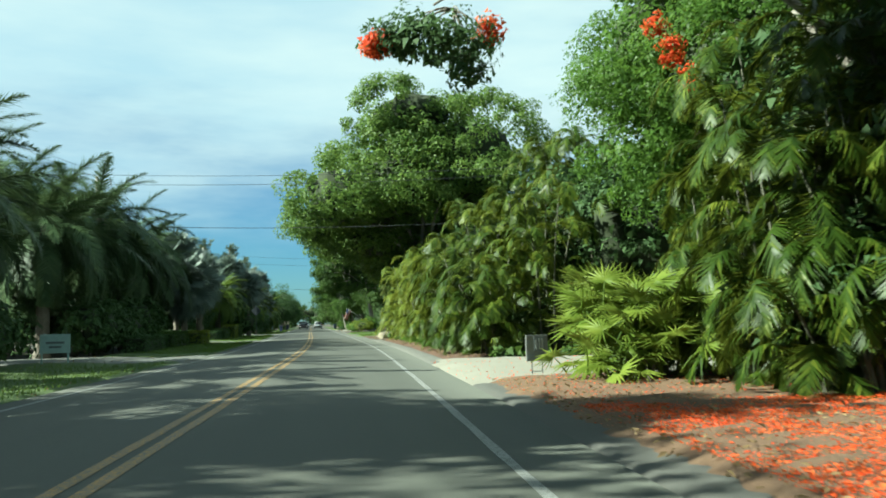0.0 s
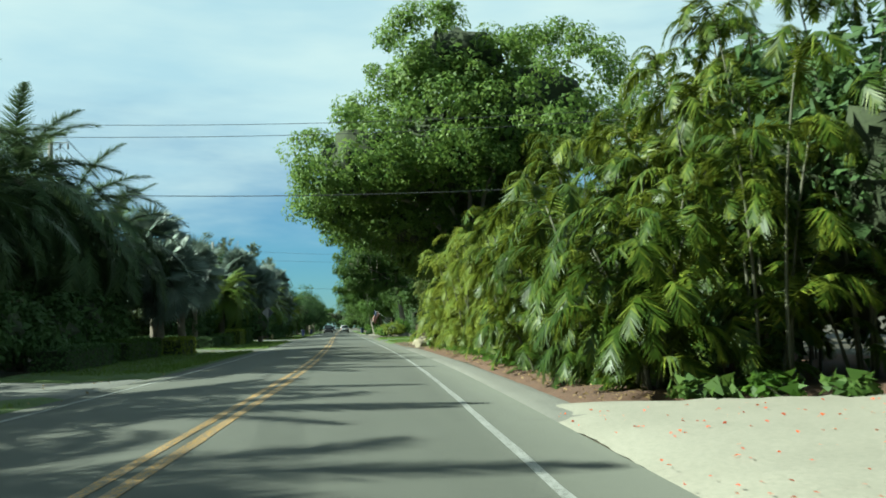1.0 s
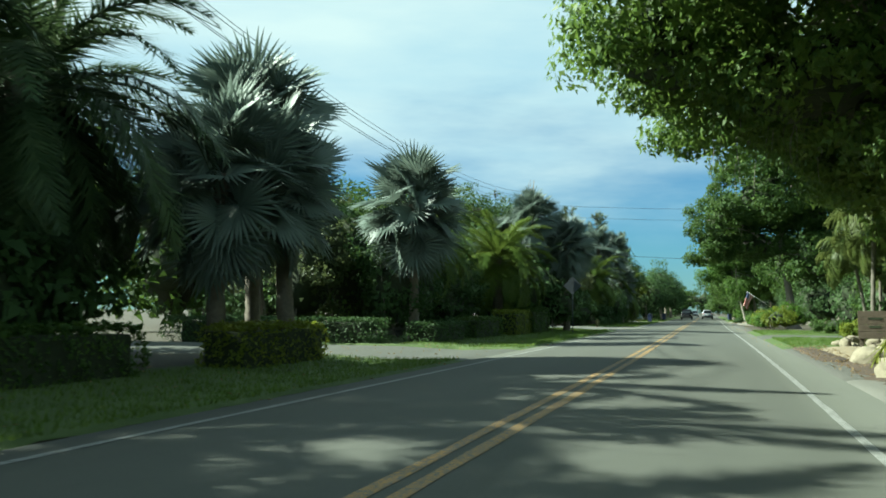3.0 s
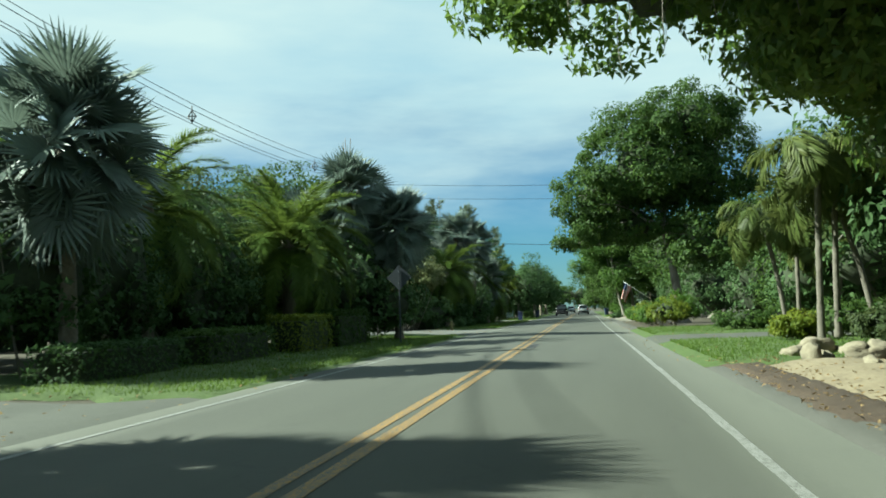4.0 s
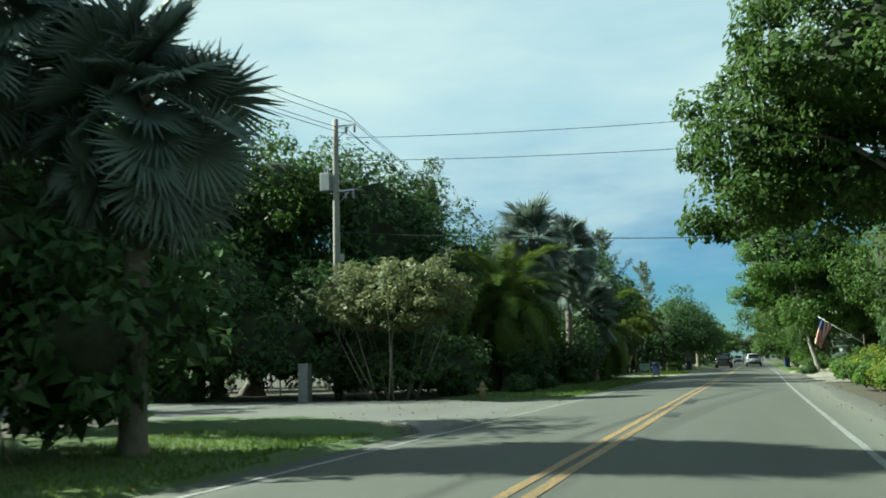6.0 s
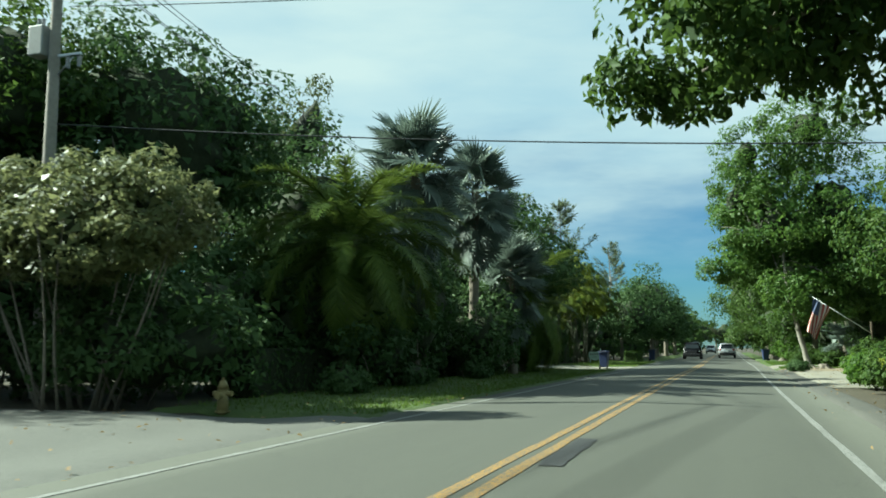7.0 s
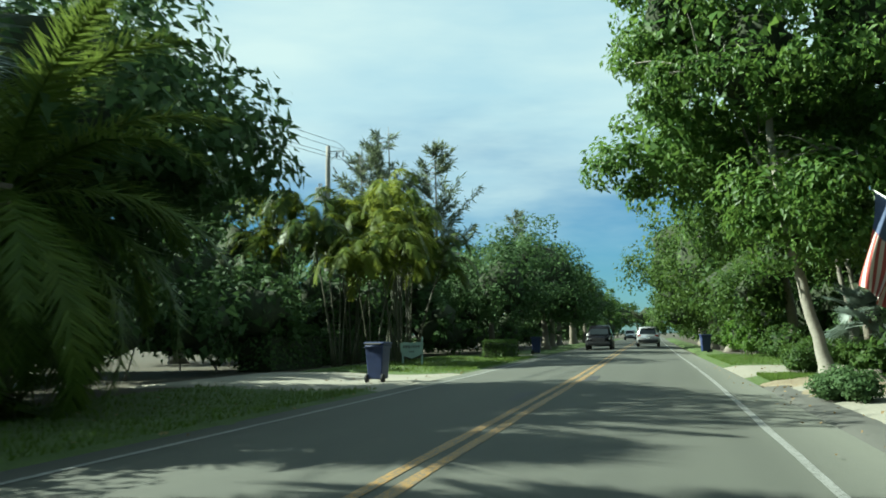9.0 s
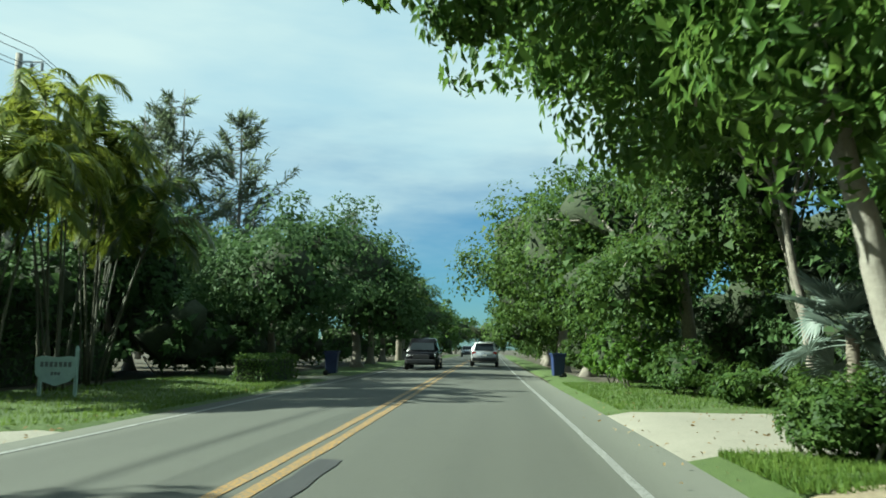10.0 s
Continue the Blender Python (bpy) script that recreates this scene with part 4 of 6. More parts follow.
def hedge(x, y, wide, deep, high, mat, label, seed, size=0.10, per=480):
    """A clipped hedge: leaves over a softly uneven block."""
    q = np.random.default_rng(seed)
    ob = thing("hedge", x, y, Z(x, y), label, "hedge", "clipped hedges")
    n = int(per * (wide * deep + 2 * high * (wide + deep)) * 0.5)
    u = q.uniform(-1, 1, (n, 3))
    k = q.choice(3, n, p=np.array([wide * high, deep * high, wide * deep]) / (wide * high + deep * high + wide * deep))
    sign = np.where(q.uniform(size=n) < 0.5, -1.0, 1.0)
    sign[k == 2] = 1.0
    u[np.arange(n), k] = sign
    out = np.zeros((n, 3))
    out[np.arange(n), k] = sign
    swell = 1 + 0.05 * np.sin(u[:, 1] * wide * 1.7 + seed) + 0.04 * np.sin(u[:, 2] * 4 + u[:, 1] * wide * 3.1)
    rounding = 1 - 0.10 * (np.abs(u) ** 6).sum(1).clip(1, 3)[:, None] / 2
    at = u * rounding * np.array([deep / 2, wide / 2, high / 2]) * swell[:, None] - out * q.uniform(0, 0.10, n)[:, None] + np.array([0, 0, high / 2])
    v, f = shingles(q, at, out, size, 0.0, 0.75, 0.55)
    v[:, 2] = np.maximum(v[:, 2], 0.0)
    part("foliage", mesh_of("foliage", v, f, mat), ob)
    # a dark block behind the leaves, for the shade inside the hedge
    part("inner_growth", from_bm("inner_growth", box(deep * 0.78, wide * 0.82, high * 0.82, (0, 0, -0.02), 0.06), SHADE_DARK), ob, "dark core painted as shade between the leaves")
    return ob


HEDGE = "clipped hedge with sunlit yellow-green tips on the verge"
hedge(-10.3, 76.5, 5.0, 1.3, 0.85, LEAF_DARK, "low clipped dark hedge on the verge", 401)
hedge(-15.6, 73.2, 1.4, 9.4, 1.0, LEAF_DARK, "low clipped dark hedge along a driveway", 400)
hedge(-10.2, 82.2, 5.2, 1.3, 1.0, LEAF_FIG, "low clipped green hedge on the verge", 402)
hedge(-9.9, 88.0, 3.7, 1.4, 1.35, LEAF_YELLOW, HEDGE, 403)
hedge(-9.9, 92.9, 5.2, 1.5, 1.5, LEAF_FIG, "clipped square green hedge on the verge", 404)
hedge(-10.2, 46, 7.0, 1.2, 0.9, LEAF_DARK, "low clipped dark hedge in the shade", 405)
hedge(-10.2, 54, 7.0, 1.2, 1.0, LEAF_FIG, "low clipped dark hedge in the shade", 406)
hedge(-9.6, 61.5, 4.5, 1.2, 1.0, LEAF_YELLOW, HEDGE, 407)
hedge(-8.1, 180.8, 5.0, 1.3, 1.05, LEAF_FIG, "clipped hedge on a grass verge beside a driveway", 408)
shrub("tall_shrub", -12.6, 118.4, Z(-12.6, 118), "tall rounded shrub with pale leaves beside a side road",
      [(0, 0, 3.7, 2.7, 1.7, 1.5), (-1.5, 0.2, 3.8, 1.5, 1.4, 1.4), (1.6, 0, 3.8, 1.4, 1.3, 1.35), (0.2, -0.6, 3.3, 2.4, 1.2, 1.3)], LEAF_PALE, 190, 66, 0.16, 0.36, 409, 0.78, "", "shrub", 14)
# Dark-leaved growth added to stand for the darkness under the pale crown.
for i, (x, y, h) in enumerate(((-13.4, 119.3, 2.7), (-11.6, 119.3, 2.6), (-12.6, 119.8, 3.0), (-15.4, 120.4, 2.2))):
    thicket(x, y, "dark shaded growth under a pale-leaved shrub", 2.4, 2.2, h, LEAF_DARK, 480 + i, 44, 34, 0.2)
for i, (x, y, w) in enumerate(((-12.0, 126.5, 8.0), (-12.2, 135.0, 8.4), (-12.2, 144.0, 8.0), (-13.8, 165.5, 6.0), (-14.0, 172.0, 6.4), (-14.0, 178.0, 4.4))):
    hedge(x, y, w, 1.6, 1.5, LEAF_DARK, "dark clipped hedge in deep shade of trees", 440 + i, 0.18, 130)
for i, y in enumerate((125, 130, 137)):
    shrub("low_shrub", -9.6, y, Z(-9.6, y), "low shaded shrub on a grass verge", [(0, 0, 0.4, 0.6, 1.3, 0.5)], LEAF_DARK, 26, 60, 0.11, 0.25, 420 + i, 0.6, "verge shrubs")

for i, (x, y, h) in enumerate(((-18.6, 120.5, 5.5), (-21.4, 124.6, 9.0), (-23.0, 119.5, 6.5), (-28.0, 119.0, 6.5), (-33.0, 118.5, 6.5), (-38.0, 114.0, 6.5), (-40.0, 107.0, 6.5), (-38.5, 100.0, 6.5), (-29.0, 96.5, 5.5), (-24.0, 97.5, 5.5), (-19.5, 98.0, 5.0))):
    thicket(x, y, "tall dense growth round a side road", 5.0, 5.6, h, LEAF_DARK, 430 + i, *((120, 60, 0.22) if x > -24 and y > 115 else (80, 38, 0.36)))
hedge(-28.0, 119.8, 1.6, 15.0, 2.3, LEAF_DARK, "dark clipped hedge along a side road", 460, 0.17, 300)
hedge(-27.0, 98.8, 1.6, 16.0, 2.3, LEAF_DARK, "dark clipped hedge along a side road", 461, 0.22, 140)
for i, (x, y, h) in enumerate(((-30.5, 103.0, 6.0), (-30.5, 108.0, 6.5), (-30.5, 113.0, 6.0))):
    thicket(x, y, "tall dense growth round a side road", 5.4, 3.6, h, LEAF_DARK, 462 + i, 80, 38, 0.34)
for i, (x, y, h) in enumerate(((-15.2, 157.0, 3.6), (-14.8, 160.6, 3.2))):
    thicket(x, y, "dark growth across the end of a driveway", 4.0, 2.4, h, LEAF_DARK, 466 + i)
for i, (x, y, h) in enumerate(((-11.2, 97.8, 4.8), (-12.4, 95.6, 4.6), (-9.6, 99.0, 3.6))):
    thicket(x, y, "dark shrub round the foot of a fan palm", 3.0, 2.2, h, LEAF_DARK, 470 + i)
BIG = "tall broadleaf tree with a dense rounded crown"


def simple_tree(x, y, height, wide, mat, label, seed, count=95, each=46, size=0.44, low=0.12, spread=1.05):
    q = np.random.default_rng(seed)
    h, w = height, wide
    blobs = [(q.normal() * w * 0.16, q.normal() * w * 0.16, h * (low + (1 - low) * 0.5), w * 0.40, w * 0.40, h * (1 - low) * 0.44)]
    blobs += [(math.cos(a) * w * 0.27, math.sin(a) * w * 0.27, h * q.uniform(low + 0.12, 0.82), w * 0.27, w * 0.27, h * 0.17) for a in q.uniform(0, 6.28, 6)]
    trunk = [(0, 0, -0.2, 0.24 * h / 9), (q.normal() * 0.15, q.normal() * 0.15, h * 0.2, 0.19 * h / 9), (q.normal() * 0.3, q.normal() * 0.3, h * 0.42, 0.14 * h / 9), (q.normal() * 0.4, q.normal() * 0.4, h * 0.7, 0.06)]
    return broadleaf("broadleaf_tree", x, y, Z(x, y), label, trunk, blobs, mat, None, int(count * 0.58), int(each * 1.65), size, spread * 1.28, 8, seed, 0.6, group="roadside trees", twigs=False)


for i, (x, y, h, w, m) in enumerate(((-21, 82, 9.6, 9, LEAF_OLIVE), (-22, 92, 10, 9, LEAF_FIG), (-19.5, 97.5, 9.8, 7, LEAF_OLIVE), (-26, 120.8, 11.8, 12, LEAF_DARK), (-24.0, 127, 14.8, 12, LEAF_FIG), (-19.5, 129.5, 13.5, 9, LEAF_DARK),
                                     (-23.5, 144.5, 16.0, 9, LEAF_OLIVE), (-18, 147, 12, 9, LEAF_DARK), (-17.5, 136, 10.8, 8, LEAF_DARK), (-22, 52, 8.5, 9, LEAF_DARK), (-22, 62, 8.2, 8, LEAF_DARK), (-21, 20, 8.5, 8, LEAF_DARK), (-16.8, 79.5, 7.6, 6.5, LEAF_DARK), (-17.0, 87.5, 7.4, 6.5, LEAF_FIG), (-16.6, 94.0, 7.6, 6, LEAF_DARK))):
    simple_tree(x, y, h, w, m, BIG, 500 + i, *((150, 62, 0.28) if 110 < y < 145 else (140, 62, 0.24) if y > 70 and x > -20 else (80, 40, 0.42)))
# Two unseen tall trees, added so their shadow covers the first metres of road.
for i, (x, y) in enumerate(((-18.8, 7.2), (-18.0, 0.0))):
    simple_tree(x, y, 15.0, 11.5, LEAF_DARK, BIG, 516 + i, 150, 46, 0.5)
simple_tree(-15.8, 104.4, 8.6, 7.2, LEAF_DARK, "dark tree at the corner of a side road", 521, 95, 46, 0.34, 0.05)
simple_tree(-13.2, 149.4, 10.6, 12.0, LEAF_DARK, "large dark glossy tree overhanging a driveway", 520, 230, 66, 0.33, 0.05)

for i, (x, y, h, n) in enumerate(((-12.0, 166.8, 7.4, 9), (-10.6, 170.6, 8.5, 10), (-13.0, 171.5, 8.5, 9), (-12.0, 175.2, 9.4, 9), (-14.6, 168.0, 8.0, 8), (-13.6, 178.5, 8.4, 8), (-11.0, 173.2, 8.2, 8), (-10.8, 167.2, 6.4, 7))):
    areca(x, y, Z(x, y), "cluster of tall slim palms with pale trunks and %s crowns" % ("yellow-green" if i in (1, 3, 7) else "feathery green"), h, 540 + i, n - 3, 54, 1.9, 1.3, 0.5, 0.75, False, LIT_FRONDS if i in (1, 3, 7) else None)


def pine(x, y, height, seed):
    """A feathery casuarina: upswept limbs with hanging needles."""
    q = np.random.default_rng(seed)
    ob = thing("casuarina", x, y, Z(x, y), "tall feathery pine-like tree against the sky", "tree", "tall pines")
    part("trunk", mesh_of("trunk", *tube(curve((0, 0, -0.3), (q.normal() * 0.5, q.normal() * 0.5, height), (0.3, 0.2, 0), 12), np.linspace(0.32, 0.02, 12), 8), BARK, smooth=True), ob)
    at, out, wood = [], [], []
    for i in range(60):
        k = 0.25 + 0.73 * (i + q.uniform(0, 1)) / 60
        a = q.uniform(0, 6.28)
        long = ((1 - k) * 9.0 + 1.1) * q.uniform(0.55, 1.1)
        foot = np.array([0, 0, height * k * 0.97])
        tip = foot + np.array([math.cos(a) * long, math.sin(a) * long, long * q.uniform(0.35, 0.8)])
        pts = curve(foot, tip, (0, 0, -0.12 * long), 6)
        wood.append(tube(pts, np.linspace(0.05, 0.012, 6), 4))
        n = int(34 + 60 * long / 5)
        s = q.uniform(0.25, 1.0, n)
        p = np.stack([np.interp(s * 5, np.arange(6), pts[:, j]) for j in range(3)], -1)
        at.append(p + q.normal(size=p.shape) * 0.10)
        out.append(unit(np.array([math.cos(a), math.sin(a), 0.9]) + q.normal(size=p.shape) * 0.55))
    v, f = leaves(q, np.concatenate(at), np.concatenate(out), 0.75, 0.0, 0.3, 0.075)
    part("limbs", mesh_of("limbs", *join(wood), BARK), ob)
    part("needles", mesh_of("needles", v, f, LEAF_PINE), ob)


for i, (x, y, h) in enumerate(((-27.6, 222, 23.4), (-22.6, 223, 22.1), (-29.5, 221, 21.0), (-24, 290, 24.0))):
    pine(x, y, h, 560 + i)

# ---- right side: poinciana, palms, hedge ----
ob = broadleaf("poinciana_tree", 10.0, 12.5, 0.0, "feathery green tree with clusters of scarlet flowers over the road",
               [(0, 0, -0.2, 0.30), (-0.3, 0.4, 2.2, 0.26), (-1.2, 1.5, 4.6, 0.19), (-2.6, 2.6, 7.0, 0.10)],
               [(-1.6, 11.0, 9.0, 2.6, 3.4, 2.6), (0.8, 6.5, 8.6, 3.8, 3.6, 2.8), (-1.4, 9.5, 11.0, 2.2, 3.0, 1.8), (2.0, 1.0, 8.4, 3.4, 4.2, 2.4), (-0.6, 10.5, 6.2, 1.8, 2.4, 1.8), (-0.8, 8.0, 7.4, 3.0, 3.4, 2.6), (1.5, 9.0, 9.4, 3.4, 3.6, 2.6), (-3.2, 9.6, 5.6, 1.6, 1.6, 1.5), (-3.5, 9.8, 7.2, 1.5, 1.7, 1.4), (-2.4, 9.8, 4.4, 1.4, 1.4, 1.2)],
               LEAF_BRIGHT, None, 390, 205, 0.14, 0.8, 5, 601, 0.74, 0.3, 0.4, fill=0.85)
q = np.random.default_rng(602)
v, f, c = crown(q, [(-9.9, 0.8, 5.6, 1.1, 0.9, 0.36), (-9.35, 0.8, 5.1, 0.34, 0.4, 0.34), (-10.4, 0.8, 5.75, 0.5, 0.5, 0.3)], 26, 70, 0.12, 0.36, 0.2, 0.4, 0.4)
part("spray", mesh_of("spray", v, f, LEAF_DARK), ob, "dark hanging spray of leaves over the road")
part("limb", mesh_of("limb", *join([tube(curve((-1.4, 1.6, 5.0), (-9.9, 0.8, 6.2), (0, 0, 2.0), 12), np.linspace(0.10, 0.02, 12), 6)] +
                                  [tube(curve((-9.6, 0.8, 6.15), tuple(p), (0, 0, 0.1), 5), np.linspace(0.018, 0.005, 5), 4) for p in c[:12]]), BARK), ob)
for k, (cx, cy, cz, a, n) in enumerate(((-3.2, 7.0, 7.5, 0.6, 9), (-3.4, 7.4, 8.3, 0.5, 7), (-2.9, 6.6, 6.8, 0.45, 6), (-10.8, 0.8, 5.5, 0.3, 5), (-9.0, 0.7, 5.75, 0.3, 4))):
    v, f, _ = crown(q, [(cx, cy, cz, a * 0.5, a * 0.5, a * 0.8)], n * 2, 34, 0.10, 0.24, 0.2, 0.1, 0.7, 0.55, 0)
    part("flower_cluster", mesh_of("flower_cluster", v, f, FLOWER), ob, "cluster of scarlet flowers")

# Stays out of view; added to keep sun off the near palms.
broadleaf("shade_tree", 10.8, 4.0, 0.0, "unseen dark tree added to shade palms beside the road",
          [(0, 0, -0.3, 0.34), (-0.2, 0.1, 3.0, 0.28), (-1.0, 0.3, 6.0, 0.2), (-2.0, 0.5, 9.0, 0.1)],
          [(-2.5, 0.5, 9.6, 3.4, 5.0, 1.8), (-6.0, 1.6, 9.2, 3.0, 4.0, 1.5), (-6.5, -3.0, 9.8, 3.2, 4.0, 1.6), (-3.0, 3.4, 9.2, 3.0, 2.4, 1.5), (1.0, 2.0, 9.0, 3.4, 5.0, 2.2), (-10.0, 1.2, 8.8, 2.6, 3.0, 1.3), (-13.0, 0.8, 9.2, 2.4, 2.8, 1.1), (-10.0, 7.2, 9.0, 2.6, 1.9, 1.8), (-10.0, 4.8, 8.8, 2.6, 2.6, 1.8), (-7.0, 7.6, 9.6, 2.2, 2.2, 1.2), (-8.6, 7.2, 12.2, 3.4, 3.0, 1.6), (-5.4, 6.4, 12.6, 3.0, 3.2, 1.6)],
          LEAF_DARK, None, 540, 56, 0.28, 0.85, 10, 603, 0.5)
NEAR = "lush areca palm clump with arching fronds beside the road"
for i, (x, y, h) in enumerate(((6.2, 14.4, 6.4), (6.9, 16.0, 7.6), (5.8, 12.6, 6.0), (6.8, 13.4, 8.2), (7.8, 17.0, 8.2), (5.9, 11.0, 6.4), (7.4, 11.8, 8.2), (8.4, 15.2, 9.0), (7.0, 9.4, 7.4), (8.6, 13.0, 9.4), (9.6, 17.2, 9.2), (6.4, 17.0, 5.4), (5.6, 13.5, 2.6), (5.5, 11.4, 3.0), (10.4, 15.4, 9.8))):
    areca(x, y, 0.0, NEAR, h, 620 + i, 9, 66, 1.2, 1.02, 0.04, 0.1, x > 8.2, None, 4)
for i, (x, y, h) in enumerate(((9.8, 20.6, 7.6), (10.2, 23.4, 8.2), (11.2, 26.0, 8.8), (12.4, 28.4, 9.4))):
    areca(x, y, 0.0, "tall areca palm clump at the end of a driveway", h, 636 + i, 8, 70, 1.3, 1.05, 0.06, 0.2, True)
WALL = "areca palm in a tall dense hedge of arching fronds"
k = 0
for row, (x0, y0, step, h0) in enumerate(((3.6, 28.8, 2.1, 6.0), (5.4, 28.4, 2.4, 6.9), (7.8, 29.0, 2.8, 7.4), (10.6, 29.0, 3.4, 8.2))):
    y = y0
    while y < 61.5 - row * 0.5:
        x = x0 + float(bend(y)) + 0.9 + r.normal() * 0.25
        areca(x, y, 0.0, WALL, h0 + r.normal() * 0.45 + (1.7 if row > 1 and y < 37 else 0.0), 640 + k, (8, 8, 6, 5)[row], (62, 54, 46, 34)[row] + (34 if y < 37 else 0), 1.35, 0.98, (0.02, 0.10, 0.2, 0.3)[row], 0.05, row > 0, LIT_FRONDS if row < 2 and y > 43 else None, 7 if row > 1 and y < 37 else 3)
        y += step * r.uniform(0.9, 1.12)
        k += 1

for j, (x, y, n, s) in enumerate(((3.95, 16.5, 92, 0.95), (4.8, 15.9, 80, 1.0), (4.0, 15.2, 66, 0.85))):
    q = np.random.default_rng(700 + j)
    ob = thing("fan_palm_bush", x, y, 0.0, "bright green clumping fan palm at a driveway corner", "palm", "clumping palms")
    for i in range(n):
        turn, up, h = q.uniform(0, 360), q.uniform(5, 85), q.uniform(0.05, 1.4)
        foot = np.array([q.normal() * 0.38, q.normal() * 0.38, h])
        part("fan_leaf", GREEN_FANS[i % 3], ob, "", place(up, turn, foot, q.normal() * 25, s * q.uniform(0.75, 1.05)))
    for _ in range(7):
        part("stem", mesh_of("stem", *tube(curve((q.normal() * 0.25, q.normal() * 0.25, -0.1), (q.normal() * 0.35, q.normal() * 0.35, q.uniform(0.6, 1.4))), 0.03, 5), PALM_BARK), ob)

FERN = [mesh_of("frond", *pinnate(np.random.default_rng(150 + i), 0.75, b, 16, 0.26, 0.05, 0.3, 0.06), LEAF_BRIGHT) for i, b in enumerate((70, 100))]
for i, y in enumerate(np.concatenate([np.arange(28.2, 31, 0.8), np.arange(31, 62, 1.5)])):
    x = (5.4 - min(1.7, (y - 28) * 0.5) if y < 31.5 else 3.75) + float(bend(y)) + 0.25 + r.normal() * 0.2
    ob = thing("fern", x, y, 0.0, "low bright fern at the foot of a palm hedge", "fern", "ferns")
    for j in range(11):
        part("frond", FERN[j % 2], ob, "", place(r.uniform(15, 75), j * 137.5, (0, 0, 0.03), r.normal() * 15, r.uniform(0.7, 1.25)))
for i in range(5):
    x, y = 4.2 + i * 1.1, 27.2 - i * 0.2
    shrub("ground_cover", x, y, 0.0, "low broad-leaved ground cover at a drive's edge", [(0, 0, 0.12, 0.45, 0.3, 0.18)], LEAF_BRIGHT if i % 2 else LEAF_FIG, 10, 16, 0.22, 0.2, 720 + i, 0.4, "ground cover")

# Dark filler shrubs, added for the shadow pockets between the hedge's fronds.
for i, y in enumerate(np.arange(30, 61, 3.2)):
    thicket(8.6, y, "dark dense growth inside a palm hedge", 4.2, 3.0, 6.6, LEAF_DARK, 740 + i)
for i, (x, y) in enumerate(((8.6, 14.0), (8.4, 10.4), (9.4, 17.0), (11.6, 12.5), (12.0, 17.0))):
    thicket(x, y, "dark dense growth behind palms", 4.8, 3.2, 7.4, LEAF_DARK, 720 + i, 80, 40, 0.3)
for i, y in enumerate(np.arange(29.6, 61, 2.6)):
    thicket(6.0 + float(bend(y)) + 0.5, y, "dark leafy growth at the foot of a palm hedge", 3.2, 1.6, 2.4, LEAF_DARK, 1760 + i, 34, 30, 0.22)
for i, (x, y) in enumerate(((6.2, 13.6), (6.4, 11.4), (7.0, 15.8))):
    thicket(x, y, "dark leafy growth at the foot of palms", 2.6, 1.4, 2.6, LEAF_DARK, 1780 + i, 34, 30, 0.22)
# More dark filler, standing in for the unlit voids behind the palms.
for i, (x, y, h) in enumerate(((11.6, 21.6, 7.6), (12.4, 25.2, 8.0), (10.4, 29.4, 8.0), (13.6, 28.4, 8.8), (8.6, 31.4, 7.6), (9.4, 34.6, 7.8))):
    thicket(x, y, "dark dense growth behind palms", 4.6, 3.4, h, LEAF_DARK, 1790 + i, 80, 40, 0.3)
# large fig over the road
ob = broadleaf("fig_tree", 7.6, 68.0, 0.0, "huge spreading fig tree overhanging the road with hanging roots",
               [(0, 0, -0.3, 0.62), (0.1, 0, 1.6, 0.52), (-0.3, -0.2, 3.8, 0.44), (-1.2, -0.4, 6.5, 0.30), (-1.8, -0.8, 9.5, 0.16)],
               [(-2.5, -1.5, 11.6, 7.2, 9.0, 5.2), (2.4, -5.0, 13.0, 6.6, 7.0, 5.2), (-8.8, 1.5, 9.2, 3.0, 4.6, 2.6), (-7.6, -5.0, 10.4, 4.0, 4.6, 3.4), (1.0, 4.5, 10.5, 6.0, 5.0, 4.0), (-2.0, -5.0, 16.4, 5.2, 5.2, 2.9), (-4.5, 2.0, 7.6, 4.4, 5.0, 2.0),
                (-5.4, 7.0, 7.9, 4.6, 5.0, 1.9), (-1.6, 7.0, 6.4, 3.6, 4.6, 2.0), (0.6, 6.0, 5.0, 2.6, 3.2, 2.4), (2.4, -3.0, 6.0, 3.4, 4.0, 3.2), (-3.4, 3.0, 6.2, 2.4, 3.4, 1.5), (-1.6, -1.0, 5.4, 2.0, 3.0, 1.6), (-2.6, 5.0, 5.4, 1.8, 2.4, 1.2), (-0.4, 5.5, 4.2, 2.2, 2.6, 1.7)],
               LEAF_FICUS, BARK, 480, 215, 0.26, 1.2, 18, 730, 0.8, fill=0.8)
q = np.random.default_rng(731)
for i in range(40):
    x, y, z = q.uniform(-8.0, -1), q.uniform(0, 5), q.uniform(5.6, 6.8)
    long = q.uniform(0.4, 1.3)
    part("aerial_root", mesh_of("aerial_root", *tube(curve((x, y, z), (x + q.normal() * 0.1, y + q.normal() * 0.1, z - long), (q.normal() * 0.06, 0, 0)), np.linspace(0.010, 0.004, 7), 3), BARK), ob)
for i in range(5):
    a = i * 1.26
    part("prop_root", mesh_of("prop_root", *tube(curve((math.cos(a) * 1.1, math.sin(a) * 1.1, -0.2), (-0.2, -0.1, 2.6), (0, 0, -0.2)), np.linspace(0.2, 0.12, 7), 7), BARK, smooth=True), ob)

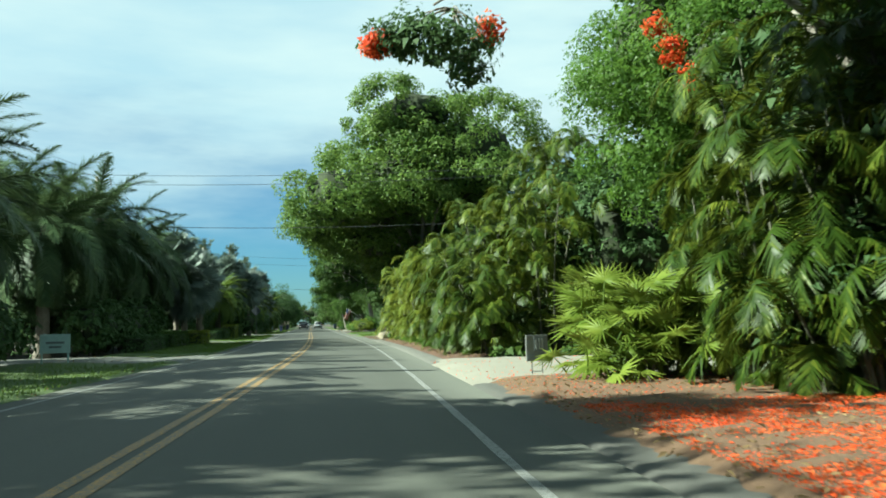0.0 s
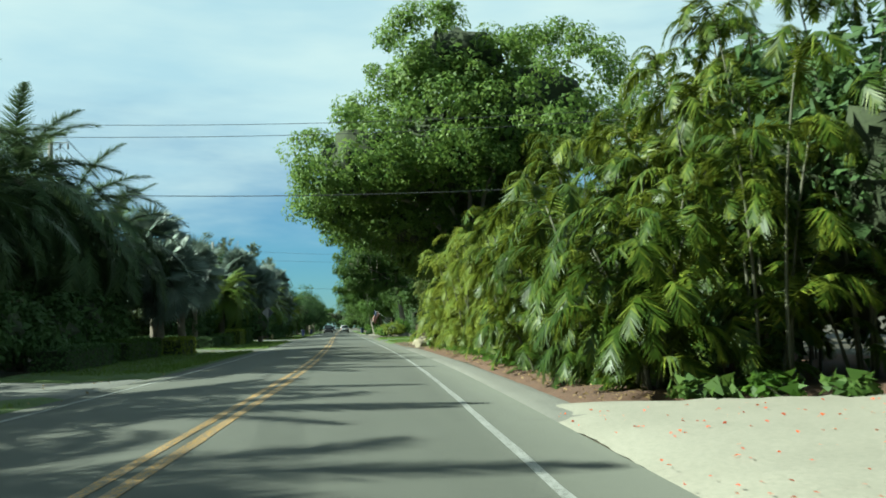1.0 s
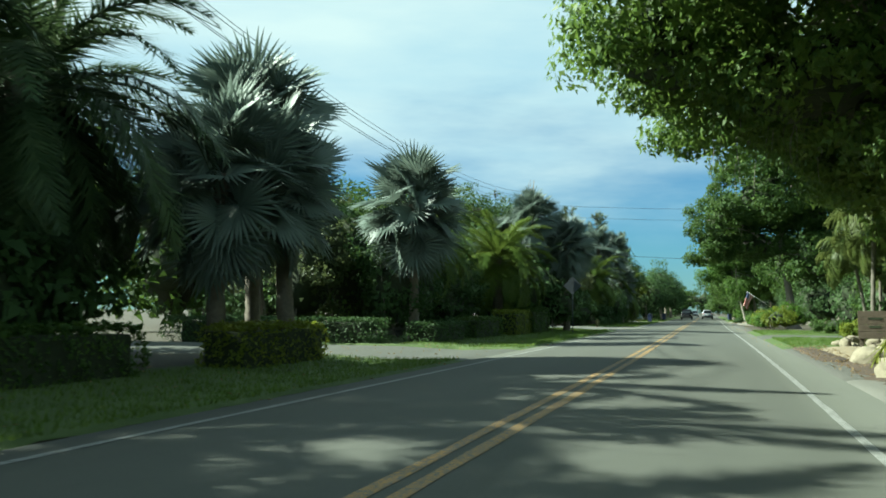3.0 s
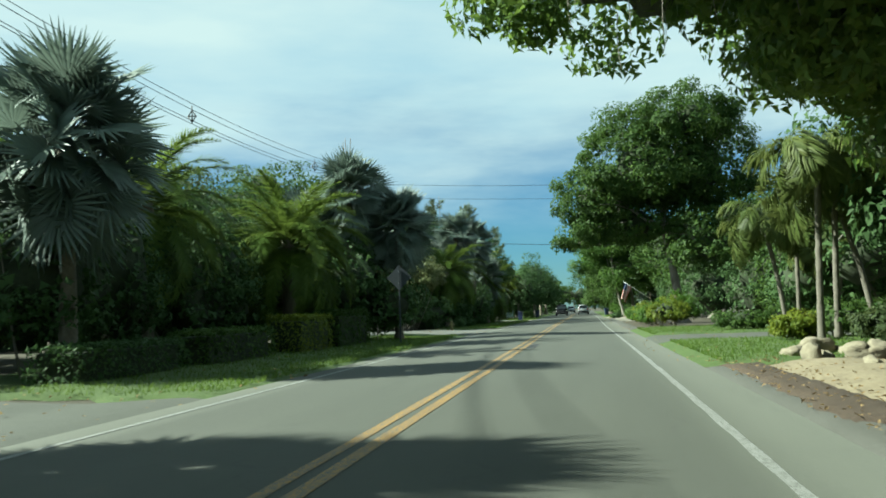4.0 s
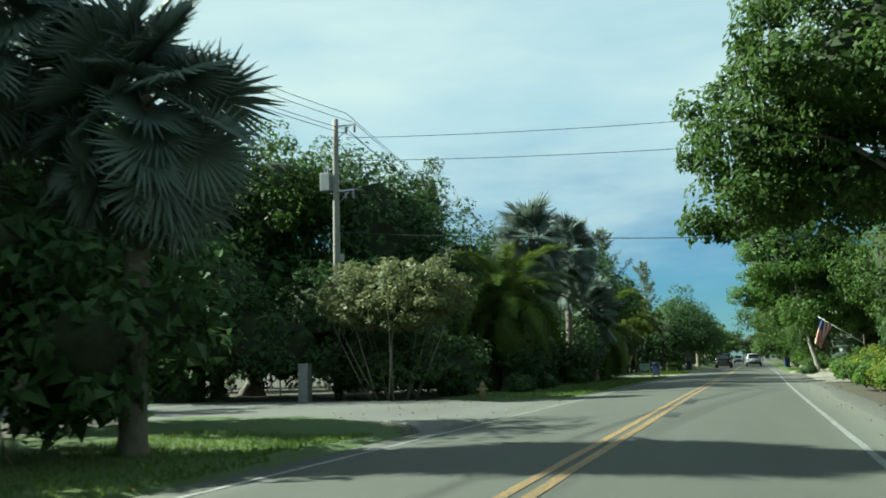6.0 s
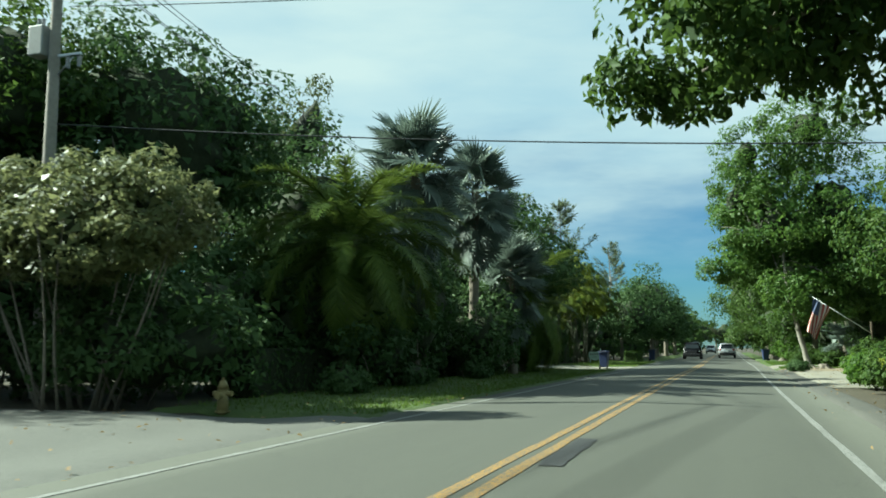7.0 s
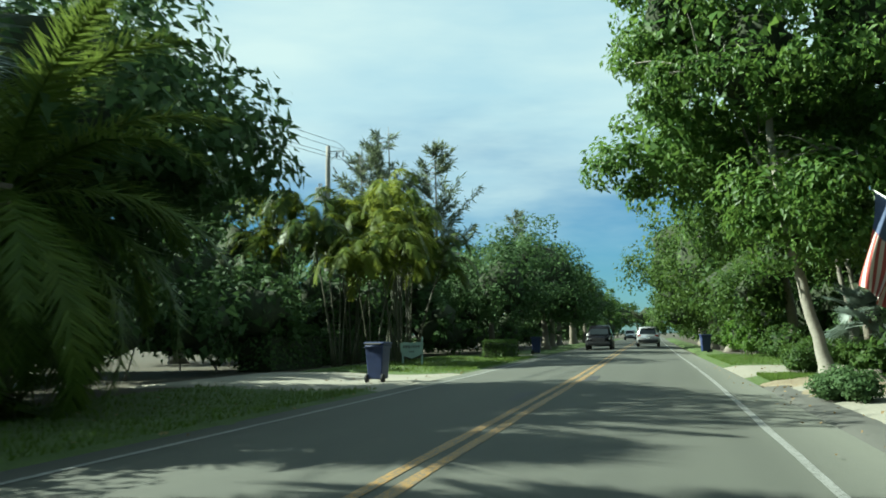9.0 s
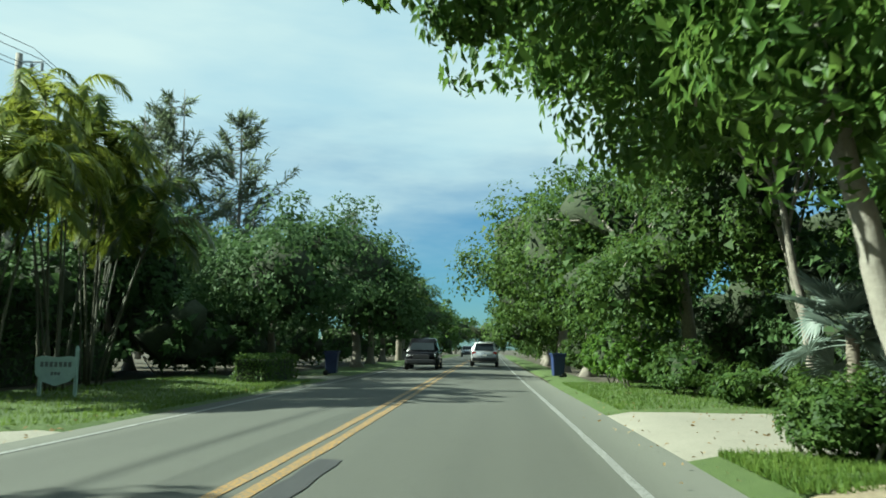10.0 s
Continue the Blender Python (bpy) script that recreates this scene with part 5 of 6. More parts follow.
# lush growth under the near side of the fig
for i, (x, y, h) in enumerate(((5.2, 63.4, 3.4), (6.0, 62.6, 4.6), (5.6, 66.2, 4.0))):
    areca(x, y, 0.0, "yellow-green palm clump under a spreading fig", h, 690 + i, 7, 60, 1.2, 0.95, 0.04, 0.1, True, LIT_FRONDS, 3)
for i, (x, y) in enumerate(((4.0, 61.6), (4.4, 62.6), (4.9, 61.2))):
    shrub("ground_cover", x, y, 0.0, "low broad-leaved plant beside limestone rocks", [(0, 0, 0.3, 0.5, 0.45, 0.32)], LEAF_BRIGHT, 16, 18, 0.24, 0.28, 696 + i, 0.5, "ground cover")

# garden beyond
for i, (x, y, h) in enumerate(((8.2, 97.0, 4.6), (9.2, 99.0, 4.9), (10.2, 96.6, 4.4), (12.6, 91.5, 5.2), (14.0, 93.0, 5.4), (13.0, 99.5, 5.0), (6.4, 84.3, 4.8), (6.9, 64.4, 5.0), (7.4, 66.2, 5.8), (6.0, 74.6, 6.2), (7.4, 86.4, 5.4), (9.0, 88.2, 4.8))):
    q = fan_palm("fringed_palm", x, y, 0.0, "slim pale-trunked palm with drooping fringed leaves", h * (1.0 + 0.12 * math.sin(i * 2.3)), 750 + i, FRINGE_FRONDS, 34, 1.0, np.random.default_rng(750 + i).normal(size=2) * 0.6, 0.095, 10, -34)
    for o in q.children:
        if o.name.startswith("trunk"):
            o.data.materials[0] = SLIM_BARK
for i, (x, y, w, d, h, m, t) in enumerate(((6.6, 98.0, 2.6, 3.2, 0.95, LEAF_FIG, "rounded clipped green shrub on a lawn"), (6.0, 85.6, 1.5, 1.5, 0.9, LEAF_YELLOW, "rounded yellow-green shrub among rocks"), (7.8, 87.5, 3.0, 2.2, 1.2, LEAF_FIG, "rounded clipped green shrub on a lawn"),
                                           (7.6, 83.0, 1.8, 1.8, 1.1, LEAF_OLIVE, "rounded olive shrub among rocks"), (8.0, 79.4, 1.4, 1.4, 0.8, LEAF_YELLOW, "rounded yellow-green shrub among rocks"), (9.5, 90.5, 3.0, 2.4, 1.3, LEAF_FIG, "rounded clipped green shrub on a lawn"),
                                           (4.3, 107.6, 3.4, 2.6, 1.7, LEAF_YELLOW, "big loose yellow-green shrub beside the road"), (5.2, 111.5, 3.0, 3.0, 2.0, LEAF_BRIGHT, "big loose green shrub beside the road"))):
    shrub("garden_shrub", x, y, 0.0, t, [(0, 0, h * 0.5, d * 0.45, w * 0.45, h * 0.5), (d * 0.2, w * 0.15, h * 0.45, d * 0.3, w * 0.3, h * 0.4)], m, 46, 66, 0.12, 0.26, 770 + i, 0.72, "garden shrubs")
for i, (x, y, h, w, m) in enumerate(((15, 104, 9, 8, LEAF_FIG), (8.6, 71.0, 8.4, 6.0, LEAF_DARK), (10.4, 84.5, 10.0, 7.0, LEAF_DARK), (11.0, 77.5, 10.0, 7.0, LEAF_DARK), (12.5, 95.0, 9.5, 7.0, LEAF_DARK), (12, 108, 9, 7, LEAF_FIG), (18, 95, 9, 8, LEAF_DARK), (18, 84, 9, 9, LEAF_DARK), (17, 74, 9, 8, LEAF_DARK), (20, 62, 10, 9, LEAF_DARK), (17, 50, 9, 8, LEAF_DARK), (18, 38, 9, 8, LEAF_DARK))):
    simple_tree(x, y, h, w, m, "broadleaf tree at the back of a garden", 790 + i, *((120, 80, 0.21) if y > 107 else (80, 70, 0.3) if x < 12.6 else (60, 30, 0.55)), 0.03)

broadleaf("roadside_tree", 6.2, 119.0, 0.0, "large leafy tree with glossy leaves overhanging the road",
          [(0, 0, -0.3, 0.36), (-0.1, 0.1, 2.0, 0.30), (-0.5, 0.2, 4.6, 0.24), (-0.9, 0.3, 8.0, 0.14), (-0.6, 0, 11.5, 0.07)],
          [(-2.0, -1.5, 10.6, 4.4, 4.8, 4.2), (-5.4, 0.4, 8.6, 3.0, 3.2, 2.6), (-6.6, -0.6, 6.2, 1.5, 1.8, 1.6), (1.5, 0.5, 10.5, 4.8, 5.2, 4.6), (-2.6, 0.6, 6.8, 3.2, 3.0, 2.6), (0.5, -3.5, 13.0, 3.4, 3.4, 2.4), (2.0, -2.0, 5.0, 3.0, 3.5, 2.6)],
          LEAF_FIG, BARK, 330, 132, 0.225, 0.95, 16, 801, 0.72, folded=True)
broadleaf("leaning_tree", 4.2, 158.4, 0.0, "leafy tree with a grey leaning trunk beside the road",
          [(0, 0, -0.2, 0.21), (-0.25, 0, 0.8, 0.15), (-0.60, 0.0, 2.4, 0.13), (-1.0, 0.1, 4.2, 0.11), (-1.2, 0.3, 7.0, 0.09), (-0.8, 0.4, 10.0, 0.05)],
          [(-1.6, 0.5, 8.6, 3.2, 3.8, 3.6), (-3.6, 0.5, 10.0, 1.9, 2.6, 2.6), (-4.3, 1.8, 6.8, 1.7, 2.0, 1.6), (1.6, 1.5, 9.5, 3.6, 4.0, 4.4), (3.6, 0.5, 6.2, 2.8, 3.2, 3.2), (0.2, 2.4, 5.2, 2.8, 2.6, 2.2), (-1.0, 1.5, 4.6, 1.8, 2.4, 1.5), (0.5, 0, 14.0, 3.0, 3.0, 2.6), (-3.0, 0.6, 12.8, 1.9, 2.4, 2.1), (-4.6, 1.4, 5.8, 1.2, 1.4, 0.7), (2.8, 2.6, 4.0, 2.0, 2.0, 1.8), (-1.2, -0.9, 4.3, 1.5, 1.4, 1.2), (1.0, -0.6, 3.9, 1.7, 1.5, 1.3), (-3.2, 2.8, 5.8, 1.9, 2.2, 1.6), (-1.8, 3.2, 4.6, 1.5, 2.0, 1.3), (-2.6, 4.0, 6.6, 1.6, 2.0, 1.4), (3.0, 1.0, 3.4, 1.6, 1.6, 1.2), (0.2, -1.4, 5.0, 1.5, 1.0, 0.9), (-0.8, -0.8, 3.5, 1.1, 0.8, 0.8), (0.9, -1.1, 3.2, 1.2, 0.8, 0.7), (-1.5, 7.5, 7.6, 3.2, 3.6, 2.0), (-3.0, 6.5, 11.0, 2.4, 2.8, 2.0), (2.0, 7.5, 8.8, 3.2, 3.6, 2.2)],
          LEAF_GLOSSY, PALE_BARK, 440, 122, 0.2, 0.85, 14, 803, 0.66, 0.5, 0.45, folded=True)
fan_palm("small_fan_palm", 7.1, 167.6, 0.0, "low pale-leaved fan palm beside a sandy driveway", 1.6, 804, SILVER_FANS, 20, 0.85, (0, 0), 0.14, 75, -25)
for i, (x, y, w, d, h, m) in enumerate(((4.0, 114.5, 2.6, 2.0, 1.3, LEAF_BRIGHT), (4.2, 118.0, 3.0, 2.2, 1.4, LEAF_YELLOW), (4.0, 122.0, 3.4, 2.4, 1.3, LEAF_BRIGHT), (4.4, 126.0, 3.2, 2.4, 1.5, LEAF_YELLOW), (4.2, 129.6, 3.0, 2.2, 1.3, LEAF_FIG), (4.0, 133.0, 2.6, 2.0, 1.2, LEAF_BRIGHT),
                                        (5.6, 137.0, 3.2, 2.4, 1.6, LEAF_FIG), (5.2, 141.5, 2.4, 1.8, 1.0, LEAF_BRIGHT), (6.0, 146.0, 3.6, 2.4, 1.7, LEAF_FIG), (6.6, 151.0, 3.4, 2.4, 1.5, LEAF_FIG), (3.1, 150.9, 1.4, 1.1, 0.55, LEAF_DARK), (5.6, 159.6, 2.4, 1.8, 1.1, LEAF_FIG), (3.95, 159.9, 1.7, 1.5, 1.0, LEAF_FIG),
                                        (6.2, 169.6, 2.6, 3.0, 1.0, LEAF_FIG), (5.2, 173.8, 3.4, 2.2, 1.5, LEAF_FIG), (4.6, 178.0, 3.4, 2.0, 1.9, LEAF_BRIGHT), (4.4, 183.0, 4.0, 2.2, 2.3, LEAF_BRIGHT), (4.4, 194.0, 4.0, 2.4, 2.4, LEAF_FIG))):
    shrub("roadside_shrub", x, y, 0.0, "loose leafy shrub at the road's edge", [(0, 0, h * 0.48, d * 0.45, w * 0.45, h * 0.5), (-d * 0.1, w * 0.2, h * 0.4, d * 0.35, w * 0.3, h * 0.4)], m, 44, *((120, 0.085) if y > 150 and x < 4.5 and y < 165 else (62, 0.14)), 0.28, 820 + i, 0.65, "roadside shrubs")

# woods down the road, a few trees built once and set out again
IN_ROW = "leafy roadside tree in a continuous row"
simple_tree(5.9, 177.5, 10.4, 6.8, LEAF_FIG, IN_ROW, 850, 200, 76, 0.19, 0.06, 0.7)
simple_tree(12.4, 167.5, 11.5, 8.4, LEAF_DARK, IN_ROW, 849, 150, 56, 0.26, 0.04, 0.9)
for i, (x, y, dx) in enumerate(((7.2, 169.8, -0.9), (8.4, 173.0, -1.2))):
    broadleaf("slender_tree", x, y, 0.0, "slender leaning tree with a high crown over dark undergrowth", [(0, 0, -0.2, 0.12), (dx * 0.2, 0.1, 1.6, 0.10), (dx * 0.6, 0.1, 3.8, 0.085), (dx, 0.0, 6.4, 0.05)],
              [(dx, 0, 7.4, 2.6, 2.6, 1.6), (dx - 1.6, 0.6, 6.8, 1.8, 2.0, 1.1), (dx + 1.4, -0.4, 8.2, 2.2, 2.2, 1.4)], LEAF_FIG, BARK, 80, 90, 0.19, 0.7, 6, 856 + i, 0.7, group="roadside trees")
# Left-hand trees take the dark leaf: their shaded side is put into the colour.
near = [simple_tree(5.7, 184.5, 11.4, 9.2, LEAF_FIG, IN_ROW, 851, 112, 66, 0.26, 0.04),
        simple_tree(-9.9, 189.0, 7.8, 7.4, LEAF_DARK, "dark " + IN_ROW, 852, 130, 66, 0.27, 0.04)]
far = [simple_tree(9.4, 209.5, 11.0, 10.5, LEAF_FIG, IN_ROW, 853, 64, 28, 0.62, 0.03),
       simple_tree(-15.4, 205.5, 9.6, 8.4, LEAF_DARK, "dark " + IN_ROW, 854, 64, 28, 0.62, 0.03)]
middle = [simple_tree(-8.4, 203.5, 11.2, 9.0, LEAF_DARK, "dark " + IN_ROW, 858, 120, 60, 0.32, 0.03),
          simple_tree(4.6, 211.0, 11.0, 9.6, LEAF_FIG, IN_ROW, 859, 120, 60, 0.32, 0.03)]
spots = [(12.5, 128), (14.5, 156), (11.0, 138), (10.5, 147), (4.7, 193), (4.0, 201), (-15, 183), (-16, 196), (-17, 190)]
for i, (x, y) in enumerate(spots):
    copy_thing(near[0 if x > 0 else 1], pose(x, y, Z(x, y), 0, 0, r.uniform(0, 360)) @ Matrix.Scale(r.uniform(0.9, 1.1), 4))
for i, (x, y) in enumerate(((-9.2, 215), (4.4, 220), (-9.8, 227), (4.8, 231), (-9.4, 240), (5.6, 243))):
    copy_thing(middle[i % 2], pose(x, y, Z(x, y), 0, 0, r.uniform(0, 360)) @ Matrix.Scale(r.uniform(0.88, 1.0), 4))
spots = [(6.2, 253), (6.6, 266), (6.6, 280), (7.4, 297), (8.4, 316), (9.4, 340), (8.4, 370),
         (-10.4, 252), (-9.6, 266), (-10.2, 282), (-9.8, 300), (-10.4, 322), (-9.6, 350), (-10, 380), (14, 172), (-24, 124), (-31, 123), (-37, 121), (-38, 104), (1.5, 416), (-5, 420), (-20, 208), (-21, 160), (-22, 172),
         (-22, -20), (13, -6), (24, 24), (-24, 35), (-24, 44), (-26, 72), (-27, 100), (-30, 110), (-31, 134), (-33, 142), (-30, 152), (19, 164), (18, 148), (17, 136), (17, 120), (-23, 186), (16, 186), (-27, 88), (-20, 216), (-24, 56)]
for i, (x, y) in enumerate(spots):
    copy_thing(far[(i // 2) % 2], pose(x, y, Z(x, y), 0, 0, r.uniform(0, 360)) @ Matrix.Scale(r.uniform(0.9, 1.12), 4))
for i, (x, y) in enumerate(((9.2, 176.5), (8.6, 181.5), (11.5, 172.0), (12.0, 178.0), (10.5, 104), (13, 102), (15.5, 97.5), (16, 91), (13, 87), (12.5, 81), (11.5, 75.5), (8.6, 69.5), (10.5, 66), (11.5, 161), (8.6, 164.5), (9.4, 169.5), (12.5, 167.5), (10.2, 178), (11, 186), (9.5, 151), (9.4, 143), (9.0, 132), (9.2, 125), (10, 113), (13.5, 77), (14, 70))):
    thicket(x, y, "dark shaded undergrowth below roadside trees", 6.0, 3.4, 4.4, LEAF_DARK, 1880 + i, *((64, 56, 0.17) if x < 10.2 and 110 < y < 155 else ()))
for i, (x, y) in enumerate(((-20.5, 154.5), (-21.5, 158.0), (-20.5, 161.5), (-18.5, 189.0), (-16.4, 186.0), (-20.5, 195.0), (-14.0, 197.0))):
    thicket(x, y, "dark dense growth filling a gap between trees", 4.4, 3.4, 5.0, LEAF_DARK, 396 + i)
low_growth = thicket(-12.2, 184.0, "dark shaded undergrowth below roadside trees", 8.0, 3.0, 3.2, LEAF_DARK, 895, 32, 30, 0.34)
for i, y in enumerate(range(192, 330, 11)):
    for x in (-11.6, 8.8):
        copy_thing(low_growth, pose(x + r.normal() * 0.5, y, Z(x, y), 0, 0, r.choice([0, 180]) + r.normal() * 6))
for i, (x, y, h) in enumerate(((-8.6, 247, 7.4), (-9.0, 233, 6.0))):
    date_palm(x, y, Z(x, y), "distant date palm above the roadside trees", h, 870 + i, 30, 1.0)

# ---- things ----
GALV = plain("galvanised_metal", (0.42, 0.43, 0.44), 0.45, 0.8, 0.12, 5)
SIGN_BACK = plain("dull_aluminium", (0.034, 0.042, 0.050), 0.75, 0.0, 0.12, 4)
POLE_WOOD = ground_mat("grey_pole", [(0.3, (0.20, 0.185, 0.16)), (0.7, (0.28, 0.26, 0.23))], [(0.25, (0.13, 0.12, 0.105)), (0.7, (0.30, 0.28, 0.25))], 0.9, 0.8, 9, 0.5)
BLUE_PLASTIC = plain("blue_plastic", (0.016, 0.028, 0.085), 0.5, 0, 0.2, 4)
BLACK_PLASTIC = plain("black_plastic", (0.025, 0.025, 0.027), 0.5, 0, 0.2, 6)
BLACK_RUBBER = plain("tyre_rubber", (0.02, 0.02, 0.02), 0.85, 0, 0.2, 20)
SILVER_PAINT = plain("silver_paint", (0.50, 0.51, 0.51), 0.25, 0.6, 0.06, 2)
DARK_PAINT = plain("dark_paint", (0.004, 0.004, 0.005), 0.22, 0.0, 0.1, 2)
DARK_PAINT.node_tree.nodes["Principled BSDF"].inputs["Specular IOR Level"].default_value = 0.15
GLASS = plain("dark_car_glass", (0.012, 0.016, 0.018), 0.08, 0, 0.1, 2)
GLASS.node_tree.nodes["Principled BSDF"].inputs["Specular IOR Level"].default_value = 0.2
CHROME = plain("chrome", (0.6, 0.6, 0.6), 0.15, 1.0, 0.05, 4)
RED_LENS = plain("red_lens", (0.35, 0.015, 0.012), 0.2, 0, 0.1, 4)
CLEAR_LENS = plain("clear_lens", (0.75, 0.76, 0.76), 0.15, 0, 0.05, 4)
WHITE_PAINT = plain("white_paint", (0.72, 0.72, 0.69), 0.5, 0, 0.08, 5)
GREY_PAINT = plain("grey_box_paint", (0.25, 0.26, 0.25), 0.5, 0, 0.12, 5)
SIGN_GREY = plain("weathered_sign_grey", (0.13, 0.135, 0.125), 0.6, 0, 0.15, 5)
TEAL_PAINT = plain("pale_teal_paint", (0.30, 0.40, 0.37), 0.55, 0, 0.12, 5)
SLATE = plain("dark_grey_paint", (0.10, 0.115, 0.115), 0.6, 0, 0.15, 5)
OLD_WOOD = ground_mat("weathered_wood", [(0.3, (0.053, 0.038, 0.022)), (0.7, (0.087, 0.065, 0.040))], [(0.25, (0.031, 0.022, 0.014)), (0.7, (0.093, 0.071, 0.046))], 0.85, 2.0, 14, 0.6)
WIRE = plain("black_cable", (0.025, 0.025, 0.026), 0.6, 0, 0.1, 3)
CERAMIC = plain("grey_insulator", (0.20, 0.20, 0.21), 0.3, 0, 0.1, 6)
HYDRANT = plain("faded_hydrant_paint", (0.21, 0.18, 0.075), 0.6, 0, 0.2, 8)
FLAG_RED = plain("red_cloth", (0.25, 0.045, 0.035), 0.85, 0, 0.1, 9)
FLAG_WHITE = plain("white_cloth", (0.42, 0.37, 0.32), 0.85, 0, 0.05, 9)
FLAG_BLUE = plain("blue_cloth", (0.050, 0.070, 0.135), 0.85, 0, 0.1, 9)


def cyl(r0, r1, h, at=(0, 0, 0), n=16, turn=None, bevel=0.0):
    bm = bmesh.new()
    bmesh.ops.create_cone(bm, cap_ends=True, segments=n, radius1=r0, radius2=r1, depth=h)
    if bevel:
        bmesh.ops.bevel(bm, geom=[e for e in bm.edges if len(e.link_faces) == 2 and e.calc_face_angle() > 0.9], offset=bevel, segments=2, affect="EDGES")
    if turn is not None:
        bmesh.ops.transform(bm, matrix=turn, verts=bm.verts)
    bmesh.ops.translate(bm, vec=at, verts=bm.verts)
    return bm


def solid(name, bm, mat, parent, label="", smooth=False):
    return part(name, from_bm(name, bm, mat, smooth), parent, label)


X90, Y90 = Matrix.Rotation(radians(90), 4, "X"), Matrix.Rotation(radians(90), 4, "Y")


# utility poles and cables
def utility_pole(x, y, height, transformer):
    z = Z(x, y)
    ob = thing("utility_pole", x, y, z, "weathered grey utility pole with brackets and insulators", "utility pole", "utility poles")
    pts = np.stack([np.zeros(14), np.zeros(14), np.linspace(-0.3, height, 14)], -1)
    part("pole", mesh_of("pole", *tube(pts, np.linspace(0.19, 0.125, 14), 14), POLE_WOOD, smooth=True), ob)
    for k, (zz, long) in enumerate(((height - 0.35, 0.85), (height - 3.2, 0.75))):
        arm = solid("bracket", box(long, 0.07, 0.07, (long / 2 + 0.1, 0, zz), 0.01), GALV, ob)
        solid("insulator", cyl(0.05, 0.06, 0.28, (long + 0.05, 0, zz - 0.18), 12), CERAMIC, arm)
        solid("insulator", cyl(0.05, 0.06, 0.28, (long * 0.6, 0, zz - 0.18), 12), CERAMIC, arm)
        part("brace", mesh_of("brace", *tube([(0.1, 0, zz - 0.5), (long * 0.8, 0, zz - 0.03)], 0.02, 6), GALV), arm)
    if transformer:
        can = solid("transformer", box(0.46, 0.42, 0.80, (-0.42, -0.05, height - 3.15), 0.035), GREY_PAINT, ob, "grey boxed transformer")
        solid("bushing", cyl(0.04, 0.05, 0.25, (-0.36, -0.05, height - 2.24), 10), CERAMIC, can)
        solid("bushing", cyl(0.04, 0.05, 0.25, (-0.50, -0.05, height - 2.24), 10), CERAMIC, can)
        part("fuse", mesh_of("fuse", *tube([(0.3, 0, height - 1.2), (0.55, 0, height - 1.6)], 0.035, 7), CERAMIC), ob)
        solid("meter_box", box(0.22, 0.12, 0.32, (0.22, 0, height - 6.2), 0.02), GREY_PAINT, ob)
    return ob


POLES = [(-16.5, 62.5, 11.8, False), (-16.5, 121.6, 11.9, True), (-17.64, 180.05, 11.85, True), (-17.3, 238.0, 12.0, False)]
for q in POLES:
    utility_pole(*q)


def cable(a, b, sag, label="thin black overhead cable", rad=0.013, n=25):
    pts = curve(a, b, (0, 0, -sag), n)
    tagged(new("power_line", mesh_of("power_line", *tube(pts, rad, 5), WIRE)), label, "cable", "overhead cables")
    return pts


tops = [(x, y, Z(x, y) + h) for x, y, h, _ in POLES]
tops = [(-16.3, 4.0, 11.6)] + tops
for (x0, y0, z0), (x1, y1, z1) in zip(tops, tops[1:]):
    for dx, dz in ((0.9, -0.85), (0.6, -0.55), (0.9, -0.25), (0.55, 0.2)):
        pts = cable((x0 + dx, y0, z0 + dz), (x1 + dx, y1, z1 + dz), 1.75)
    for s in (0.22, 0.5, 0.78):
        ob = thing("cable_spacer", x0 * (1 - s) + x1 * s + 0.75, y0 * (1 - s) + y1 * s, z0 * (1 - s) + z1 * s - 0.45 - 1.75 * 4 * s * (1 - s), "small dark spacer clamped on overhead cables", "cable spacer", "cable spacers")
        part("frame", mesh_of("frame", *join([tube([(-0.17, 0, 0), (0, 0, 0.26), (0.17, 0, 0), (0, 0, -0.26), (-0.17, 0, 0)], 0.03, 5), tube([(-0.2, 0, 0.0), (0.2, 0, 0.0)], 0.025, 5), tube([(0, 0, 0.45), (0, 0, -0.3)], 0.025, 5)]), WIRE), ob)
# across the road
cable((-16.3, 121.6, 6.9), (15.0, 128.0, 5.9), 0.45, rad=0.018)
cable((-16.0, 121.6, 11.0), (16.0, 123.0, 10.3), 0.5)
cable((-16.0, 121.6, 10.0), (16.0, 124.5, 9.5), 0.5)
cable((-16.3, 53.0, 7.3), (15.0, 51.5, 7.5), 0.45, rad=0.018)
cable((-16.3, 53.0, 9.7), (15.0, 50.5, 10.2), 0.4)
cable((-16.3, 53.2, 10.3), (15.0, 50.8, 10.7), 0.4)


